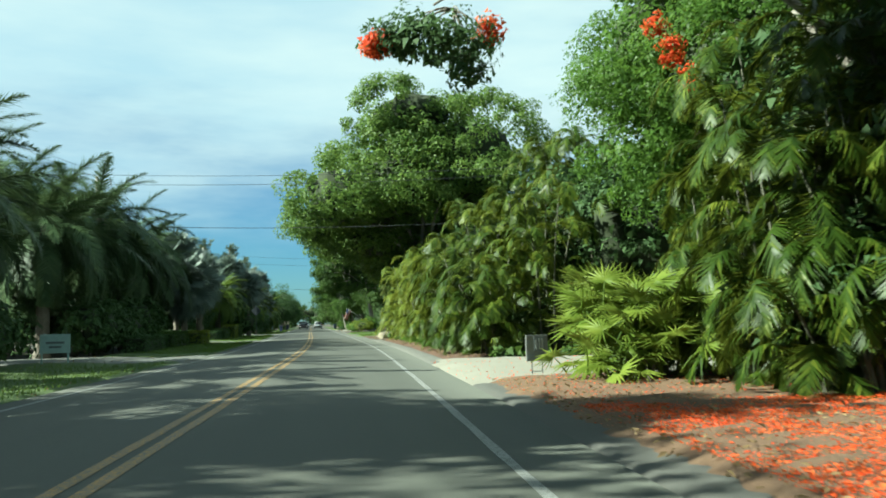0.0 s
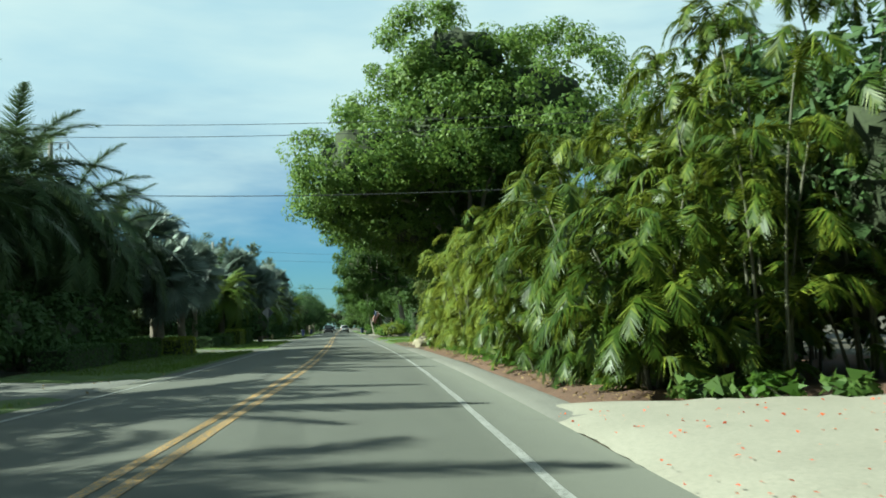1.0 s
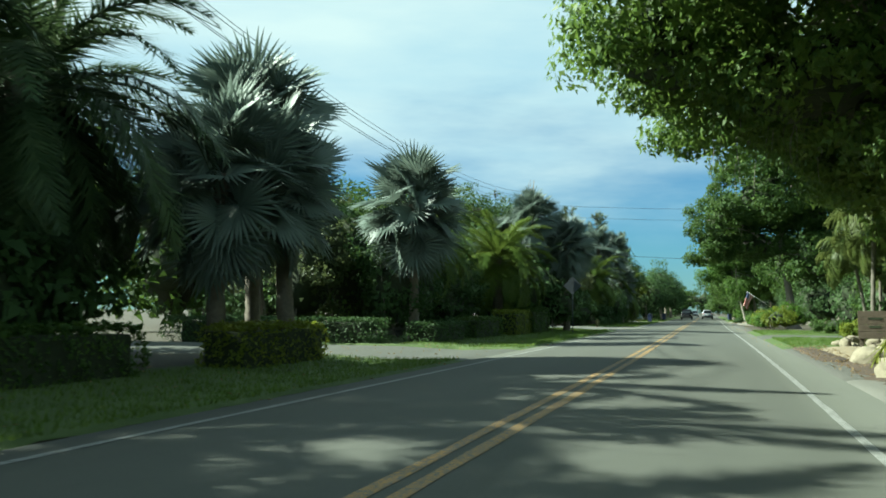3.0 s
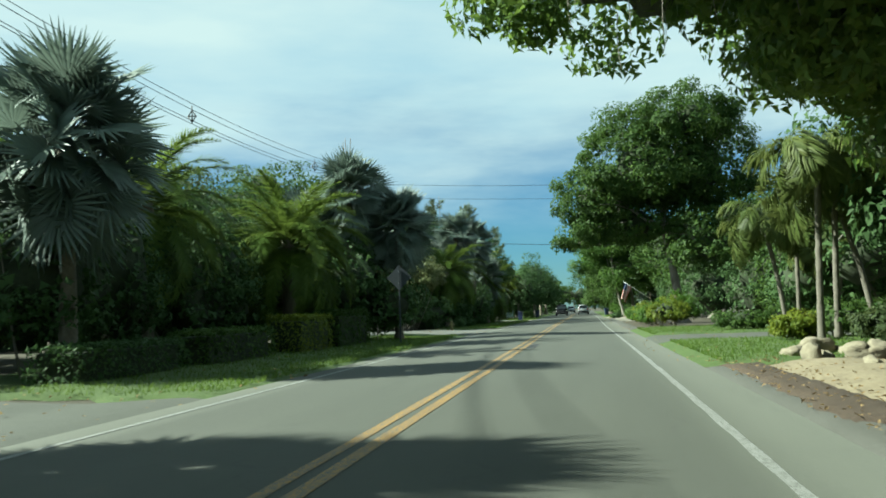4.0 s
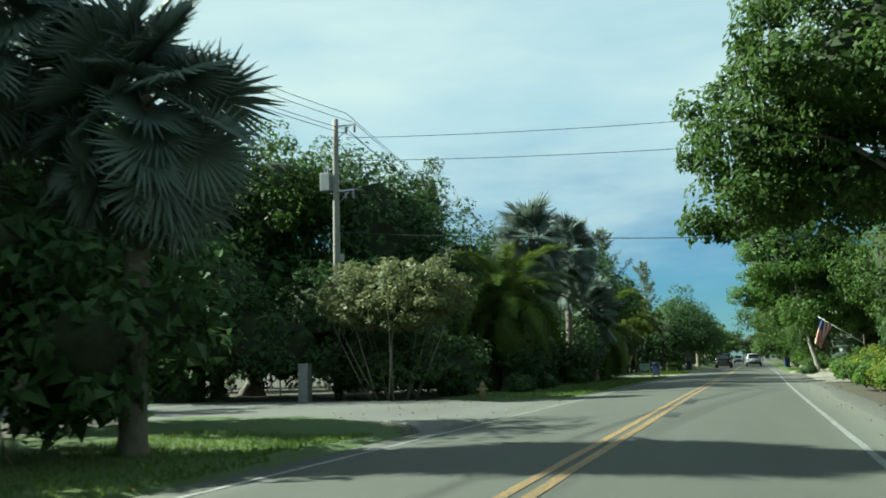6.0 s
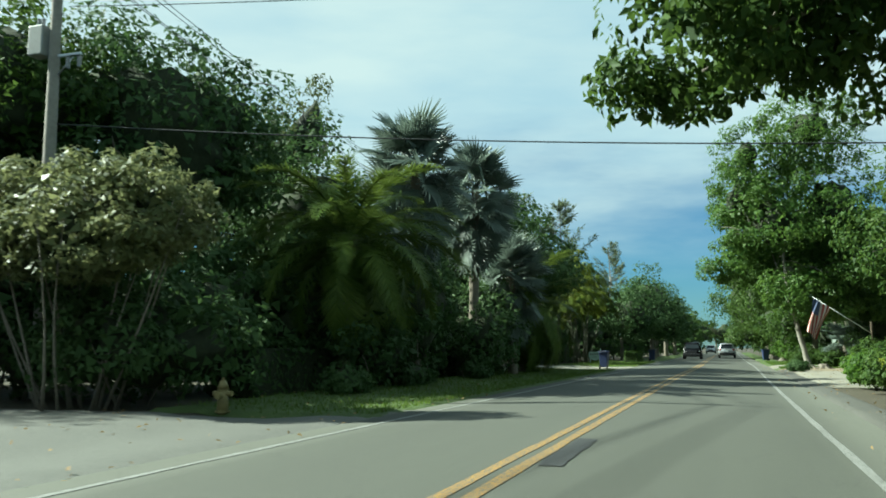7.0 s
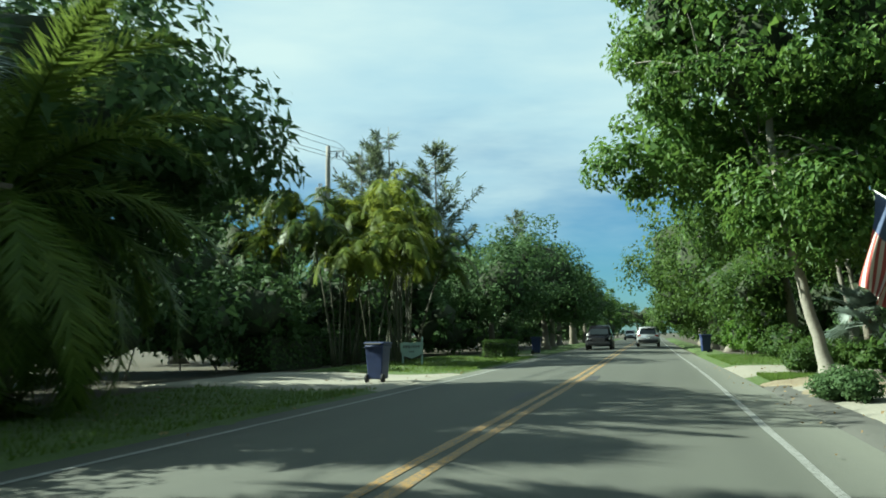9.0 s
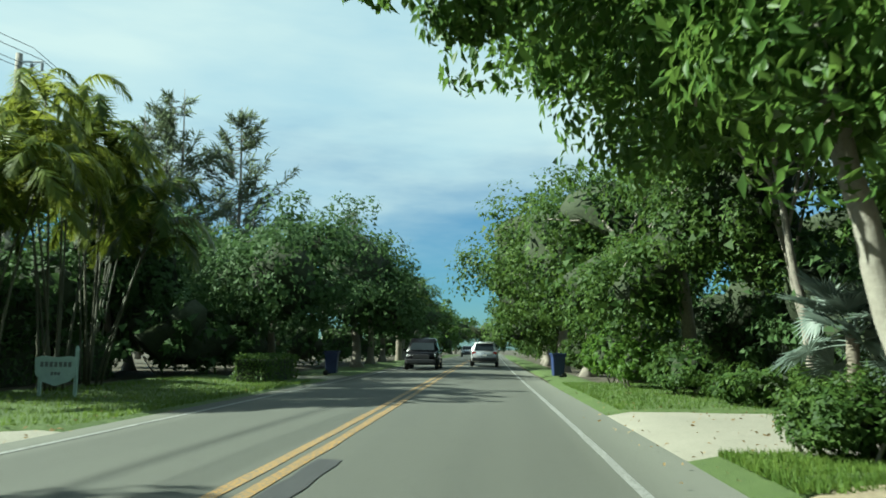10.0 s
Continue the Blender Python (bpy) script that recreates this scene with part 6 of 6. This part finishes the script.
# wheeled bins
def wheeled_bin(x, y, rz, mat, label):
    ob = thing("wheeled_bin", x, y, Z(x, y) + 0.03, label, "bin", "wheeled bins", rz=rz)
    solid("body", box(0.52, 0.58, 0.92, (0, 0, 0.10), 0.03, 0.78), mat, ob)
    lid = solid("lid", box(0.57, 0.65, 0.07, (0, -0.02, 1.02), 0.025), mat, ob)
    solid("hinge", cyl(0.025, 0.025, 0.44, (0, 0.33, 1.04), 8, Y90), BLACK_PLASTIC, lid)
    part("handle", mesh_of("handle", *tube([(-0.2, 0.28, 0.95), (-0.2, 0.38, 0.98), (0.2, 0.38, 0.98), (0.2, 0.28, 0.95)], 0.018, 6), mat), ob)
    for sx in (-1, 1):
        solid("wheel", cyl(0.12, 0.12, 0.06, (sx * 0.23, 0.22, 0.12), 16, Y90, 0.012), BLACK_RUBBER, ob)
    solid("rim_ridge", box(0.55, 0.62, 0.05, (0, 0, 0.93), 0.015), mat, ob)


BIN = "dark blue wheeled bin with a closed lid at a driveway"
wheeled_bin(-7.4, 157.3, 175, BLUE_PLASTIC, BIN)
wheeled_bin(2.85, 188.8, -80, BLUE_PLASTIC, "blue wheeled bin on the grass verge")
wheeled_bin(-7.2, 188.6, 90, BLUE_PLASTIC, BIN)

# small signs
ob = thing("number_sign", 2.93, 18.4, -0.13, "small grey house sign with dark panel on two thin legs", "sign", rz=8)
solid("board", box(0.50, 0.05, 0.56, (0, 0, 0.42), 0.008), SIGN_GREY, ob)
p = solid("panel", box(0.25, 0.012, 0.31, (0.05, -0.030, 0.63), 0.004), SLATE, ob, "dark panel")
for k in range(3):
    solid("bar", box(0.035, 0.008, 0.22, (-0.02 + k * 0.07, -0.040, 0.675), 0.002), GREY_PAINT, p)
solid("strip", box(0.44, 0.010, 0.12, (0, -0.030, 0.46), 0.003), SLATE, ob)
for sx in (-0.12, 0.12):
    part("leg", mesh_of("leg", *tube([(sx, 0, -0.1), (sx, 0, 0.45)], 0.010, 6), BLACK_PLASTIC), ob)
part("crossbar", mesh_of("crossbar", *tube([(-0.12, 0, 0.20), (0.12, 0, 0.20)], 0.008, 6), BLACK_PLASTIC), ob)

ob = thing("road_sign", -7.8, 94.8, Z(-7.8, 94.8), "diamond road sign seen from its bare grey back", "road sign")
solid("plate", box(0.76, 0.004, 0.76, (0, 0, 0), 0.0, 1.0, Matrix.Translation((0, 0.03, 2.84)) @ Matrix.Rotation(radians(45), 4, "Y") @ Matrix.Translation((0, 0, -0.38))), SIGN_BACK, ob)
solid("post", box(0.06, 0.035, 3.5, (0, 0, -0.3), 0.006), SIGN_BACK, ob)
for zz in (2.6, 3.1):
    solid("bolt", cyl(0.014, 0.014, 0.06, (0, 0.0, zz), 8, X90), GALV, ob)

ob = thing("board_sign", 3.62, 67.0, 0.0, "weathered wooden board sign standing above limestone rocks", "sign", rz=-12)
for k in range(4):
    solid("plank", box(0.70, 0.045, 0.163, (rng.normal() * 0.006, 0, 0.60 + k * 0.168), 0.008), OLD_WOOD, ob)
for sx in (-0.28, 0.28):
    solid("post", box(0.09, 0.07, 1.30, (sx, 0.06, -0.1), 0.01), OLD_WOOD, ob)
for k, (w, zz) in enumerate(((0.30, 1.06), (0.26, 0.86))):
    solid("bar", box(w, 0.008, 0.05, (0.02, -0.028, zz), 0.002), SHADE_DARK, ob, "worn dark lettering bar")

ob = thing("shield_sign", -9.62, 168.6, Z(-9.6, 168.6) - 0.06, "pale green shield-shaped garden sign with plain lettering bars", "sign", rz=6)
bm = bmesh.new()
outline = [(-0.46, 0.98), (-0.30, 1.02), (0, 0.99), (0.30, 1.02), (0.46, 0.98), (0.44, 0.62), (0.30, 0.46), (0, 0.36), (-0.30, 0.46), (-0.44, 0.62)]
face = bm.faces.new([bm.verts.new((x, -0.02, z)) for x, z in outline])
for vv in bmesh.ops.extrude_face_region(bm, geom=[face])["geom"]:
    if isinstance(vv, bmesh.types.BMVert):
        vv.co.y += 0.04
bmesh.ops.recalc_face_normals(bm, faces=bm.faces)
solid("board", bm, TEAL_PAINT, ob)
for k, (w, zz, h) in enumerate(((0.70, 0.78, 0.11), (0.22, 0.60, 0.07))):
    for j in range(7 if k == 0 else 3):
        solid("bar", box(w / (7 if k == 0 else 3) * 0.66, 0.01, h, ((j - (3 if k == 0 else 1)) * w / (7 if k == 0 else 3), -0.026, zz), 0.002), SLATE, ob)
solid("post", box(0.07, 0.07, 1.25, (0.42, 0.06, -0.1), 0.01), TEAL_PAINT, ob)
solid("post", box(0.07, 0.07, 1.0, (-0.36, 0.06, -0.1), 0.01), TEAL_PAINT, ob)
solid("finial", cyl(0.05, 0.02, 0.10, (0.42, 0.06, 1.2), 10), TEAL_PAINT, ob)

ob = thing("white_board_sign", -10.7, 32.0, Z(-10.7, 32.0), "small pale board sign on the grass before a driveway", "sign", rz=10)
solid("board", box(0.98, 0.05, 0.66, (0, 0, 0.42), 0.01), TEAL_PAINT, ob)
for sx in (-0.42, 0.42):
    solid("post", box(0.06, 0.06, 0.55, (sx, 0, -0.05), 0.008), TEAL_PAINT, ob)
for k in range(2):
    solid("bar", box(0.6 - k * 0.2, 0.008, 0.07, (0, -0.029, 0.75 - k * 0.15), 0.002), SLATE, ob)

ob = thing("utility_cabinet", -16.4, 118.6, Z(-16.4, 118.6), "tall narrow pale grey cabinet beside a side road", "cabinet")
solid("body", box(0.42, 0.34, 1.42, (0, 0, -0.02), 0.02), GREY_PAINT, ob)
d = solid("door", box(0.36, 0.02, 1.2, (0, -0.18, 0.12), 0.008), GREY_PAINT, ob)
solid("latch", box(0.03, 0.02, 0.10, (0.14, -0.195, 0.7), 0.004), GALV, d)
solid("cap", box(0.46, 0.38, 0.05, (0, 0, 1.40), 0.012), GREY_PAINT, ob)

ob = thing("fire_hydrant", -9.3, 118.6, Z(-9.3, 118.6), "short faded yellow fire hydrant on shaded grass", "hydrant")
solid("barrel", cyl(0.11, 0.10, 0.5, (0, 0, 0.24), 16), HYDRANT, ob, "", True)
solid("bonnet", cyl(0.12, 0.05, 0.16, (0, 0, 0.57), 16), HYDRANT, ob, "", True)
solid("flange", cyl(0.15, 0.15, 0.03, (0, 0, 0.06), 16), HYDRANT, ob)
for q in (-1, 1):
    solid("nozzle", cyl(0.05, 0.05, 0.12, (q * 0.14, 0, 0.40), 12, Y90), HYDRANT, ob)
solid("front_nozzle", cyl(0.065, 0.065, 0.12, (0, -0.14, 0.36), 12, X90), HYDRANT, ob)
solid("nut", cyl(0.025, 0.025, 0.06, (0, 0, 0.67), 5), HYDRANT, ob)

# flag on a slanting staff
ob = thing("flag", 6.65, 152.4, 0.0, "red and white striped flag on a slanted staff", "flag")
solid("post", cyl(0.06, 0.06, 2.6, (0, 0, 1.2), 10), OLD_WOOD, ob)
part("staff", mesh_of("staff", *tube([(0, 0, 1.9), (-2.75, -0.3, 3.82)], [0.022, 0.015], 8), WHITE_PAINT), ob)
solid("finial", cyl(0.04, 0.04, 0.06, (-2.78, -0.3, 3.84), 10), CHROME, ob)
n_u, n_v = 27, 16
u, w = np.meshgrid(np.linspace(0, 1, n_u), np.linspace(0, 1, n_v), indexing="ij")
hoist0, hoist1 = np.array([-2.70, -0.3, 3.77]), np.array([-1.86, -0.20, 3.19])
top = hoist0 + (hoist1 - hoist0) * u[..., None]
drop = np.stack([-(0.30 + 0.45 * u) * w + 0.06 * np.sin(u * 9 + w * 4), 0.10 * np.sin(u * 14 + w * 2.0) * (0.3 + w), -1.72 * w + 0.14 * w * u], -1)
g = (top + drop).reshape(-1, 3)
i, j = np.meshgrid(np.arange(n_u - 1), np.arange(n_v - 1), indexing="ij")
a = i * n_v + j
f = np.stack([a, a + n_v, a + n_v + 1, a + 1], -1).reshape(-1, 4)
stripe = (i.ravel() // 2) % 2
which = np.where((i.ravel() < 14) & (j.ravel() < 6), 2, np.where(stripe == 0, 0, 1))
part("cloth", mesh_of("cloth", g, f, [FLAG_RED, FLAG_WHITE, FLAG_BLUE], which, True), ob, "hanging red and white striped cloth with a blue corner")


# rocks
def rock(x, y, sx, sy, sz, seed, label="pale weathered limestone rock on the verge"):
    q = np.random.default_rng(seed)
    bm = bmesh.new()
    bmesh.ops.create_icosphere(bm, subdivisions=3, radius=1.0)
    cuts = [(unit(q.normal(size=3)), q.uniform(0.55, 0.85)) for _ in range(11)]
    off = Vector(q.uniform(-50, 50, 3))
    for v in bm.verts:
        c = np.array(v.co)
        for nrm, d in cuts:
            over = c @ nrm - d
            if over > 0:
                c = c - nrm * over * 0.85
        k = 1 + 0.26 * noise.noise(Vector(c) * 2.2 + off) + 0.22 * noise.noise(Vector(c) * 5 + off) + 0.12 * noise.noise(Vector(c) * 11 + off)
        v.co = Vector((c[0] * sx * k, c[1] * sy * k, c[2] * sz * k + sz * 0.55))
    ob = new("rock", from_bm("rock", bm, LIMESTONE, True))
    ob.matrix_basis = pose(x, y, Z(x, y), 0, 0, q.uniform(0, 360))
    return tagged(ob, label, "rock", "limestone rocks")


rock(3.36, 66.2, 0.56, 0.44, 0.38, 900, "large pale limestone boulder below a wooden sign")
rock(4.3, 66.4, 0.42, 0.36, 0.32, 901)
rock(3.15, 61.9, 0.42, 0.38, 0.30, 902, "large pale limestone boulder at the road's edge")
rock(4.5, 62.6, 0.5, 0.42, 0.34, 903)
for i in range(34):
    if i < 20:
        x, y = 4.2 + r.uniform(0, 3.6), 77.0 + r.normal() * 1.1
    else:
        x, y = 3.6 + r.uniform(0, 2.2), r.uniform(59.5, 70)
    s = r.uniform(0.13, 0.38)
    rock(x, y, s * r.uniform(0.9, 1.5), s, s * r.uniform(0.6, 0.9), 910 + i)


def stump(x, y, high, rad, seed):
    """A sawn stump with spreading roots."""
    q = np.random.default_rng(seed)
    ob = thing("tree_stump", x, y, Z(x, y), "weathered grey stump with spreading roots on sandy soil", "stump")
    n = 22
    a = np.linspace(0, 2 * np.pi, n, endpoint=False)
    lobes = 1 + 0.16 * np.sin(a * 5 + seed) + 0.06 * q.normal(size=n)
    rings = []
    for k, (z, s) in enumerate(((-0.1, 1.75), (0.06, 1.35), (0.18, 1.08), (high * 0.6, 0.98), (high, 0.93), (high + 0.01, 0.0))):
        rr = rad * s * (1 + (lobes - 1) * (1.6 if k < 2 else 0.7))
        rings.append(np.stack([np.cos(a) * rr, np.sin(a) * rr, np.full(n, z) + (q.normal(size=n) * 0.012 if s else 0)], -1))
    v = np.concatenate(rings)
    i, j = np.meshgrid(np.arange(5), np.arange(n), indexing="ij")
    f = np.stack([i * n + j, i * n + (j + 1) % n, (i + 1) * n + (j + 1) % n, (i + 1) * n + j], -1).reshape(-1, 4)
    part("trunk", mesh_of("trunk", v, f, PALM_BARK), ob)
    for k in range(5):
        t = k * 1.26 + q.normal() * 0.2
        end = np.array([math.cos(t), math.sin(t), 0]) * rad * q.uniform(2.4, 3.2) + np.array([0, 0, -0.04])
        part("root", mesh_of("root", *tube(curve(end * 0.25 + np.array([0, 0, 0.14]), end, (q.normal() * 0.05, q.normal() * 0.05, 0.03)), np.linspace(0.09, 0.03, 7), 6), PALM_BARK, smooth=True), ob)


stump(4.75, 156.7, 0.32, 0.24, 930)
stump(4.15, 156.9, 0.26, 0.15, 931)


# vehicles
def vehicle(name, x, y, z, rz, label, paint, pickup=False):
    ob = thing(name, x, y, z, label, "car", rz=rz)
    bm = bmesh.new()
    # stations along the length: y, half width, sill, belt height
    st = [(-2.25, 0.72, 0.48, 0.86), (-2.1, 0.86, 0.36, 0.98), (-1.4, 0.93, 0.28, 1.02), (0.0, 0.94, 0.26, 1.04), (1.1, 0.93, 0.28, 1.02), (1.9, 0.86, 0.34, 0.98), (2.25, 0.74, 0.46, 0.88)]
    rows = []
    for yy, hw, lo, hi in st:
        rows.append([bm.verts.new(p) for p in ((-hw * 0.92, yy, lo), (-hw, yy, lo + 0.18), (-hw, yy, hi - 0.16), (-hw * 0.95, yy, hi), (hw * 0.95, yy, hi), (hw, yy, hi - 0.16), (hw, yy, lo + 0.18), (hw * 0.92, yy, lo))])
    for a, b in zip(rows, rows[1:]):
        for k in range(8):
            bm.faces.new((a[k], a[(k + 1) % 8], b[(k + 1) % 8], b[k]))
    bm.faces.new(rows[0][::-1])
    bm.faces.new(rows[-1])
    bmesh.ops.recalc_face_normals(bm, faces=bm.faces)
    bmesh.ops.bevel(bm, geom=list(bm.edges), offset=0.03, segments=2, affect="EDGES")
    body = solid("body", bm, paint, ob, "", True)
    # cabin: y, half width and height at the roof
    cab = [(-2.05, 0.80, 1.0), (-1.75, 0.66, 1.62), (-0.2, 0.70, 1.70), (0.55, 0.68, 1.64), (1.25, 0.80, 1.02)] if not pickup else [(-0.7, 0.82, 1.0), (-0.55, 0.70, 1.72), (0.2, 0.72, 1.78), (0.8, 0.70, 1.72), (1.5, 0.82, 1.02)]
    bm = bmesh.new()
    rows = [[bm.verts.new(p) for p in ((-0.88, yy, 0.95), (-hw, yy, hi), (hw, yy, hi), (0.88, yy, 0.95))] for yy, hw, hi in cab]
    for a, b in zip(rows, rows[1:]):
        for k in range(3):
            bm.faces.new((a[k], a[k + 1], b[k + 1], b[k]))
    bm.faces.new(rows[0][::-1])
    bm.faces.new(rows[-1])
    bmesh.ops.recalc_face_normals(bm, faces=bm.faces)
    bmesh.ops.bevel(bm, geom=list(bm.edges), offset=0.05, segments=2, affect="EDGES")
    solid("cabin", bm, paint, ob, "", True)

    def pane(name, pts, mat=GLASS):
        b2 = bmesh.new()
        fc = b2.faces.new([b2.verts.new(p) for p in pts])
        b2.normal_update()
        nn = fc.normal.copy()
        for g in bmesh.ops.extrude_face_region(b2, geom=[fc])["geom"]:
            if isinstance(g, bmesh.types.BMVert):
                g.co += nn * 0.012
        return solid(name, b2, mat, body if name != "windscreen" else ob)

    if not pickup:
        pane("rear_window", [(-0.66, -2.03, 1.08), (0.66, -2.03, 1.08), (0.56, -1.80, 1.54), (-0.56, -1.80, 1.54)])
    pane("windscreen", [(0.68, 1.22 + 0.25 * pickup, 1.10), (-0.68, 1.22 + 0.25 * pickup, 1.10), (-0.60, 0.66 + 0.25 * pickup, 1.58), (0.60, 0.66 + 0.25 * pickup, 1.58)])
    for sx in (-1, 1):
        for y0, y1 in (((-1.55, -0.75), (-0.65, 0.35), (0.45, 0.95)) if not pickup else ((-0.45, 0.25), (0.35, 1.0))):
            q = [(sx * 0.885, y0, 1.06), (sx * 0.885, y1, 1.06), (sx * 0.735, y1 * 0.9, 1.54), (sx * 0.735, y0 * 0.95, 1.54)]
            pane("side_window", q if sx > 0 else q[::-1])
        for yy in (-1.35, 1.38):
            w = solid("wheel", cyl(0.35, 0.35, 0.22, (sx * 0.84, yy, 0.35), 24, Y90, 0.03), BLACK_RUBBER, ob)
            solid("rim", cyl(0.22, 0.20, 0.03, (sx * 0.955, yy, 0.35), 12, Y90), CHROME, w)
        solid("tail_light", box(0.26, 0.10, 0.17, (sx * 0.70, -2.16, 0.84), 0.03), RED_LENS, ob)
        solid("headlight", box(0.34, 0.12, 0.15, (sx * 0.64, 2.14, 0.72), 0.03), CLEAR_LENS, ob)
        solid("door_mirror", box(0.18, 0.10, 0.13, (sx * 1.02, 0.85, 1.02), 0.03), paint, ob)
        part("roof_rail", mesh_of("roof_rail", *tube([(sx * 0.62, -1.5, 1.70), (sx * 0.64, -0.2, 1.75), (sx * 0.62, 0.45, 1.70)], 0.018, 6), BLACK_PLASTIC), ob)
    solid("rear_bumper", box(1.62, 0.16, 0.24, (0, -2.27, 0.38), 0.05), BLACK_PLASTIC, ob)
    solid("front_bumper", box(1.62, 0.16, 0.24, (0, 2.27, 0.36), 0.05), BLACK_PLASTIC, ob)
    solid("grille", box(0.9, 0.06, 0.24, (0, 2.25, 0.62), 0.02), BLACK_PLASTIC, ob)
    solid("plate_bar", box(0.32, 0.02, 0.15, (0, -2.27, 0.70), 0.005), WHITE_PAINT, ob)
    if pickup:
        solid("bed_rim", box(1.84, 1.5, 0.10, (0, -1.45, 0.98), 0.03), paint, ob)
    else:
        solid("spoiler", box(1.2, 0.22, 0.04, (0, -1.85, 1.63), 0.015), paint, ob)
    return ob


vehicle("sport_utility_car", float(bend(211)) - 0.35, 211.0, 0.02, 0, "silver sport utility car standing in its lane on the road", SILVER_PAINT)
vehicle("pickup_truck", float(bend(200)) - 3.75, 200.0, 0.0, 180, "black pickup truck coming along the other lane", DARK_PAINT, True)
vehicle("oncoming_car", float(bend(284)) - 3.75, 284.0, 0.0, 180, "pale car far off in the other lane", SILVER_PAINT)


# ---- litter and grass ----
def scatter(name, n, o0, o1, y0, y1, size, mat, label, category, seed, flat=0.25, lift=0.07, slim=0.6, patchy=0.0):
    q = np.random.default_rng(seed)
    o, y = q.uniform(o0, o1, n), q.uniform(y0, y1, n)
    if patchy:
        drift = 0.5 + 0.25 * (np.sin(o * 3.1 + y * 0.9) + np.sin(y * 2.3 - o * 1.7)) + q.normal(size=n) * 0.15
        o, y = o[drift > patchy], y[drift > patchy]
        n = len(o)
    at = np.stack([bend(y) + o, y, level(o) + lift], -1)
    a = q.uniform(0, 6.28, n)
    out = np.stack([np.cos(a), np.sin(a), q.normal(size=n) * flat], -1)
    v, f = leaves(q, at, out, size, 0.0, 0.15, slim)
    tagged(new(name, mesh_of(name, v, f, mat)), label, category, "", "stuff")


scatter("petals", 24000, 2.9, 8.4, 4.6, 11.2, 0.04, FLOWER, "fallen scarlet petals strewn over mulch", "petals", 950, 0.2, 0.075, 0.6, 0.3)
scatter("petals", 2200, 2.6, 9.0, 9.0, 17.5, 0.035, FLOWER, "fallen scarlet petals strewn over mulch", "petals", 951, 0.2, 0.075)
scatter("petals", 260, 2.2, 8.0, 17.5, 26, 0.05, FLOWER, "fallen scarlet petals on a shell driveway", "petals", 952, 0.2, 0.045)
scatter("fallen_leaves", 2600, 2.6, 10.5, 0, 17, 0.09, DRY_LEAF, "dry brown leaves on mulch", "leaves", 953, 0.3, 0.075, 0.4)
scatter("fallen_leaves", 2400, 3.0, 6.0, 27, 64, 0.09, DRY_LEAF, "dry brown leaves on mulch", "leaves", 954, 0.3, 0.075, 0.4)
scatter("fallen_leaves", 1500, 2.4, 7.0, 62, 78, 0.08, DRY_LEAF, "dry brown leaves on sand", "leaves", 955, 0.3, 0.06, 0.4)
scatter("fallen_leaves", 900, 1.6, 5.5, 78, 175, 0.07, DRY_LEAF, "dry leaves at the road's edge", "leaves", 956, 0.3, 0.055, 0.5)
scatter("fallen_leaves", 1500, -11, -5.6, 0, 180, 0.08, DRY_LEAF, "dry leaves on the grass verge", "leaves", 957, 0.3, 0.06, 0.5)


def grass(n, o0, o1, y0, y1, seed, high=0.085, lift=0.04):
    q = np.random.default_rng(seed)
    o, y = o0 + (o1 - o0) * q.uniform(0, 1, n) ** 1.3, q.uniform(y0, y1, n)
    at = np.stack([bend(y) + o, y, level(o) + lift], -1)
    a = q.uniform(0, 6.28, n)
    w = np.stack([np.cos(a), np.sin(a), 0 * a], -1) * 0.012
    tip = at + np.stack([q.normal(size=n) * 0.03, q.normal(size=n) * 0.03, high * q.uniform(0.5, 1.4, n)], -1)
    v = np.stack([at - w, at + w, tip], 1).reshape(-1, 3)
    tagged(new("grass", mesh_of("grass", v, np.arange(3 * n).reshape(-1, 3), BLADE)), "short green grass blades on the verge", "grass", "", "stuff")


for i, (n, o0, o1, y0, y1) in enumerate(((8000, 2.65, 8, 77.3, 88.3), (6000, 2.65, 8, 95.3, 105.8), (8000, 2.6, 6.5, 157.6, 160.3), (7000, 2.6, 7, 168, 181.8),
                                         (3000, -6.15, -10, 16, 30.5), (11000, -6.15, -10, 41, 65), (13000, -6.15, -10.5, 72.5, 99.3), (3500, -6.6, -10.5, 99.3, 103.4), (14000, -6.15, -10.5, 118.8, 153.4), (10000, -6.15, -11, 162.4, 179.8))):
    grass(n, o0, o1, y0, y1, 970 + i)
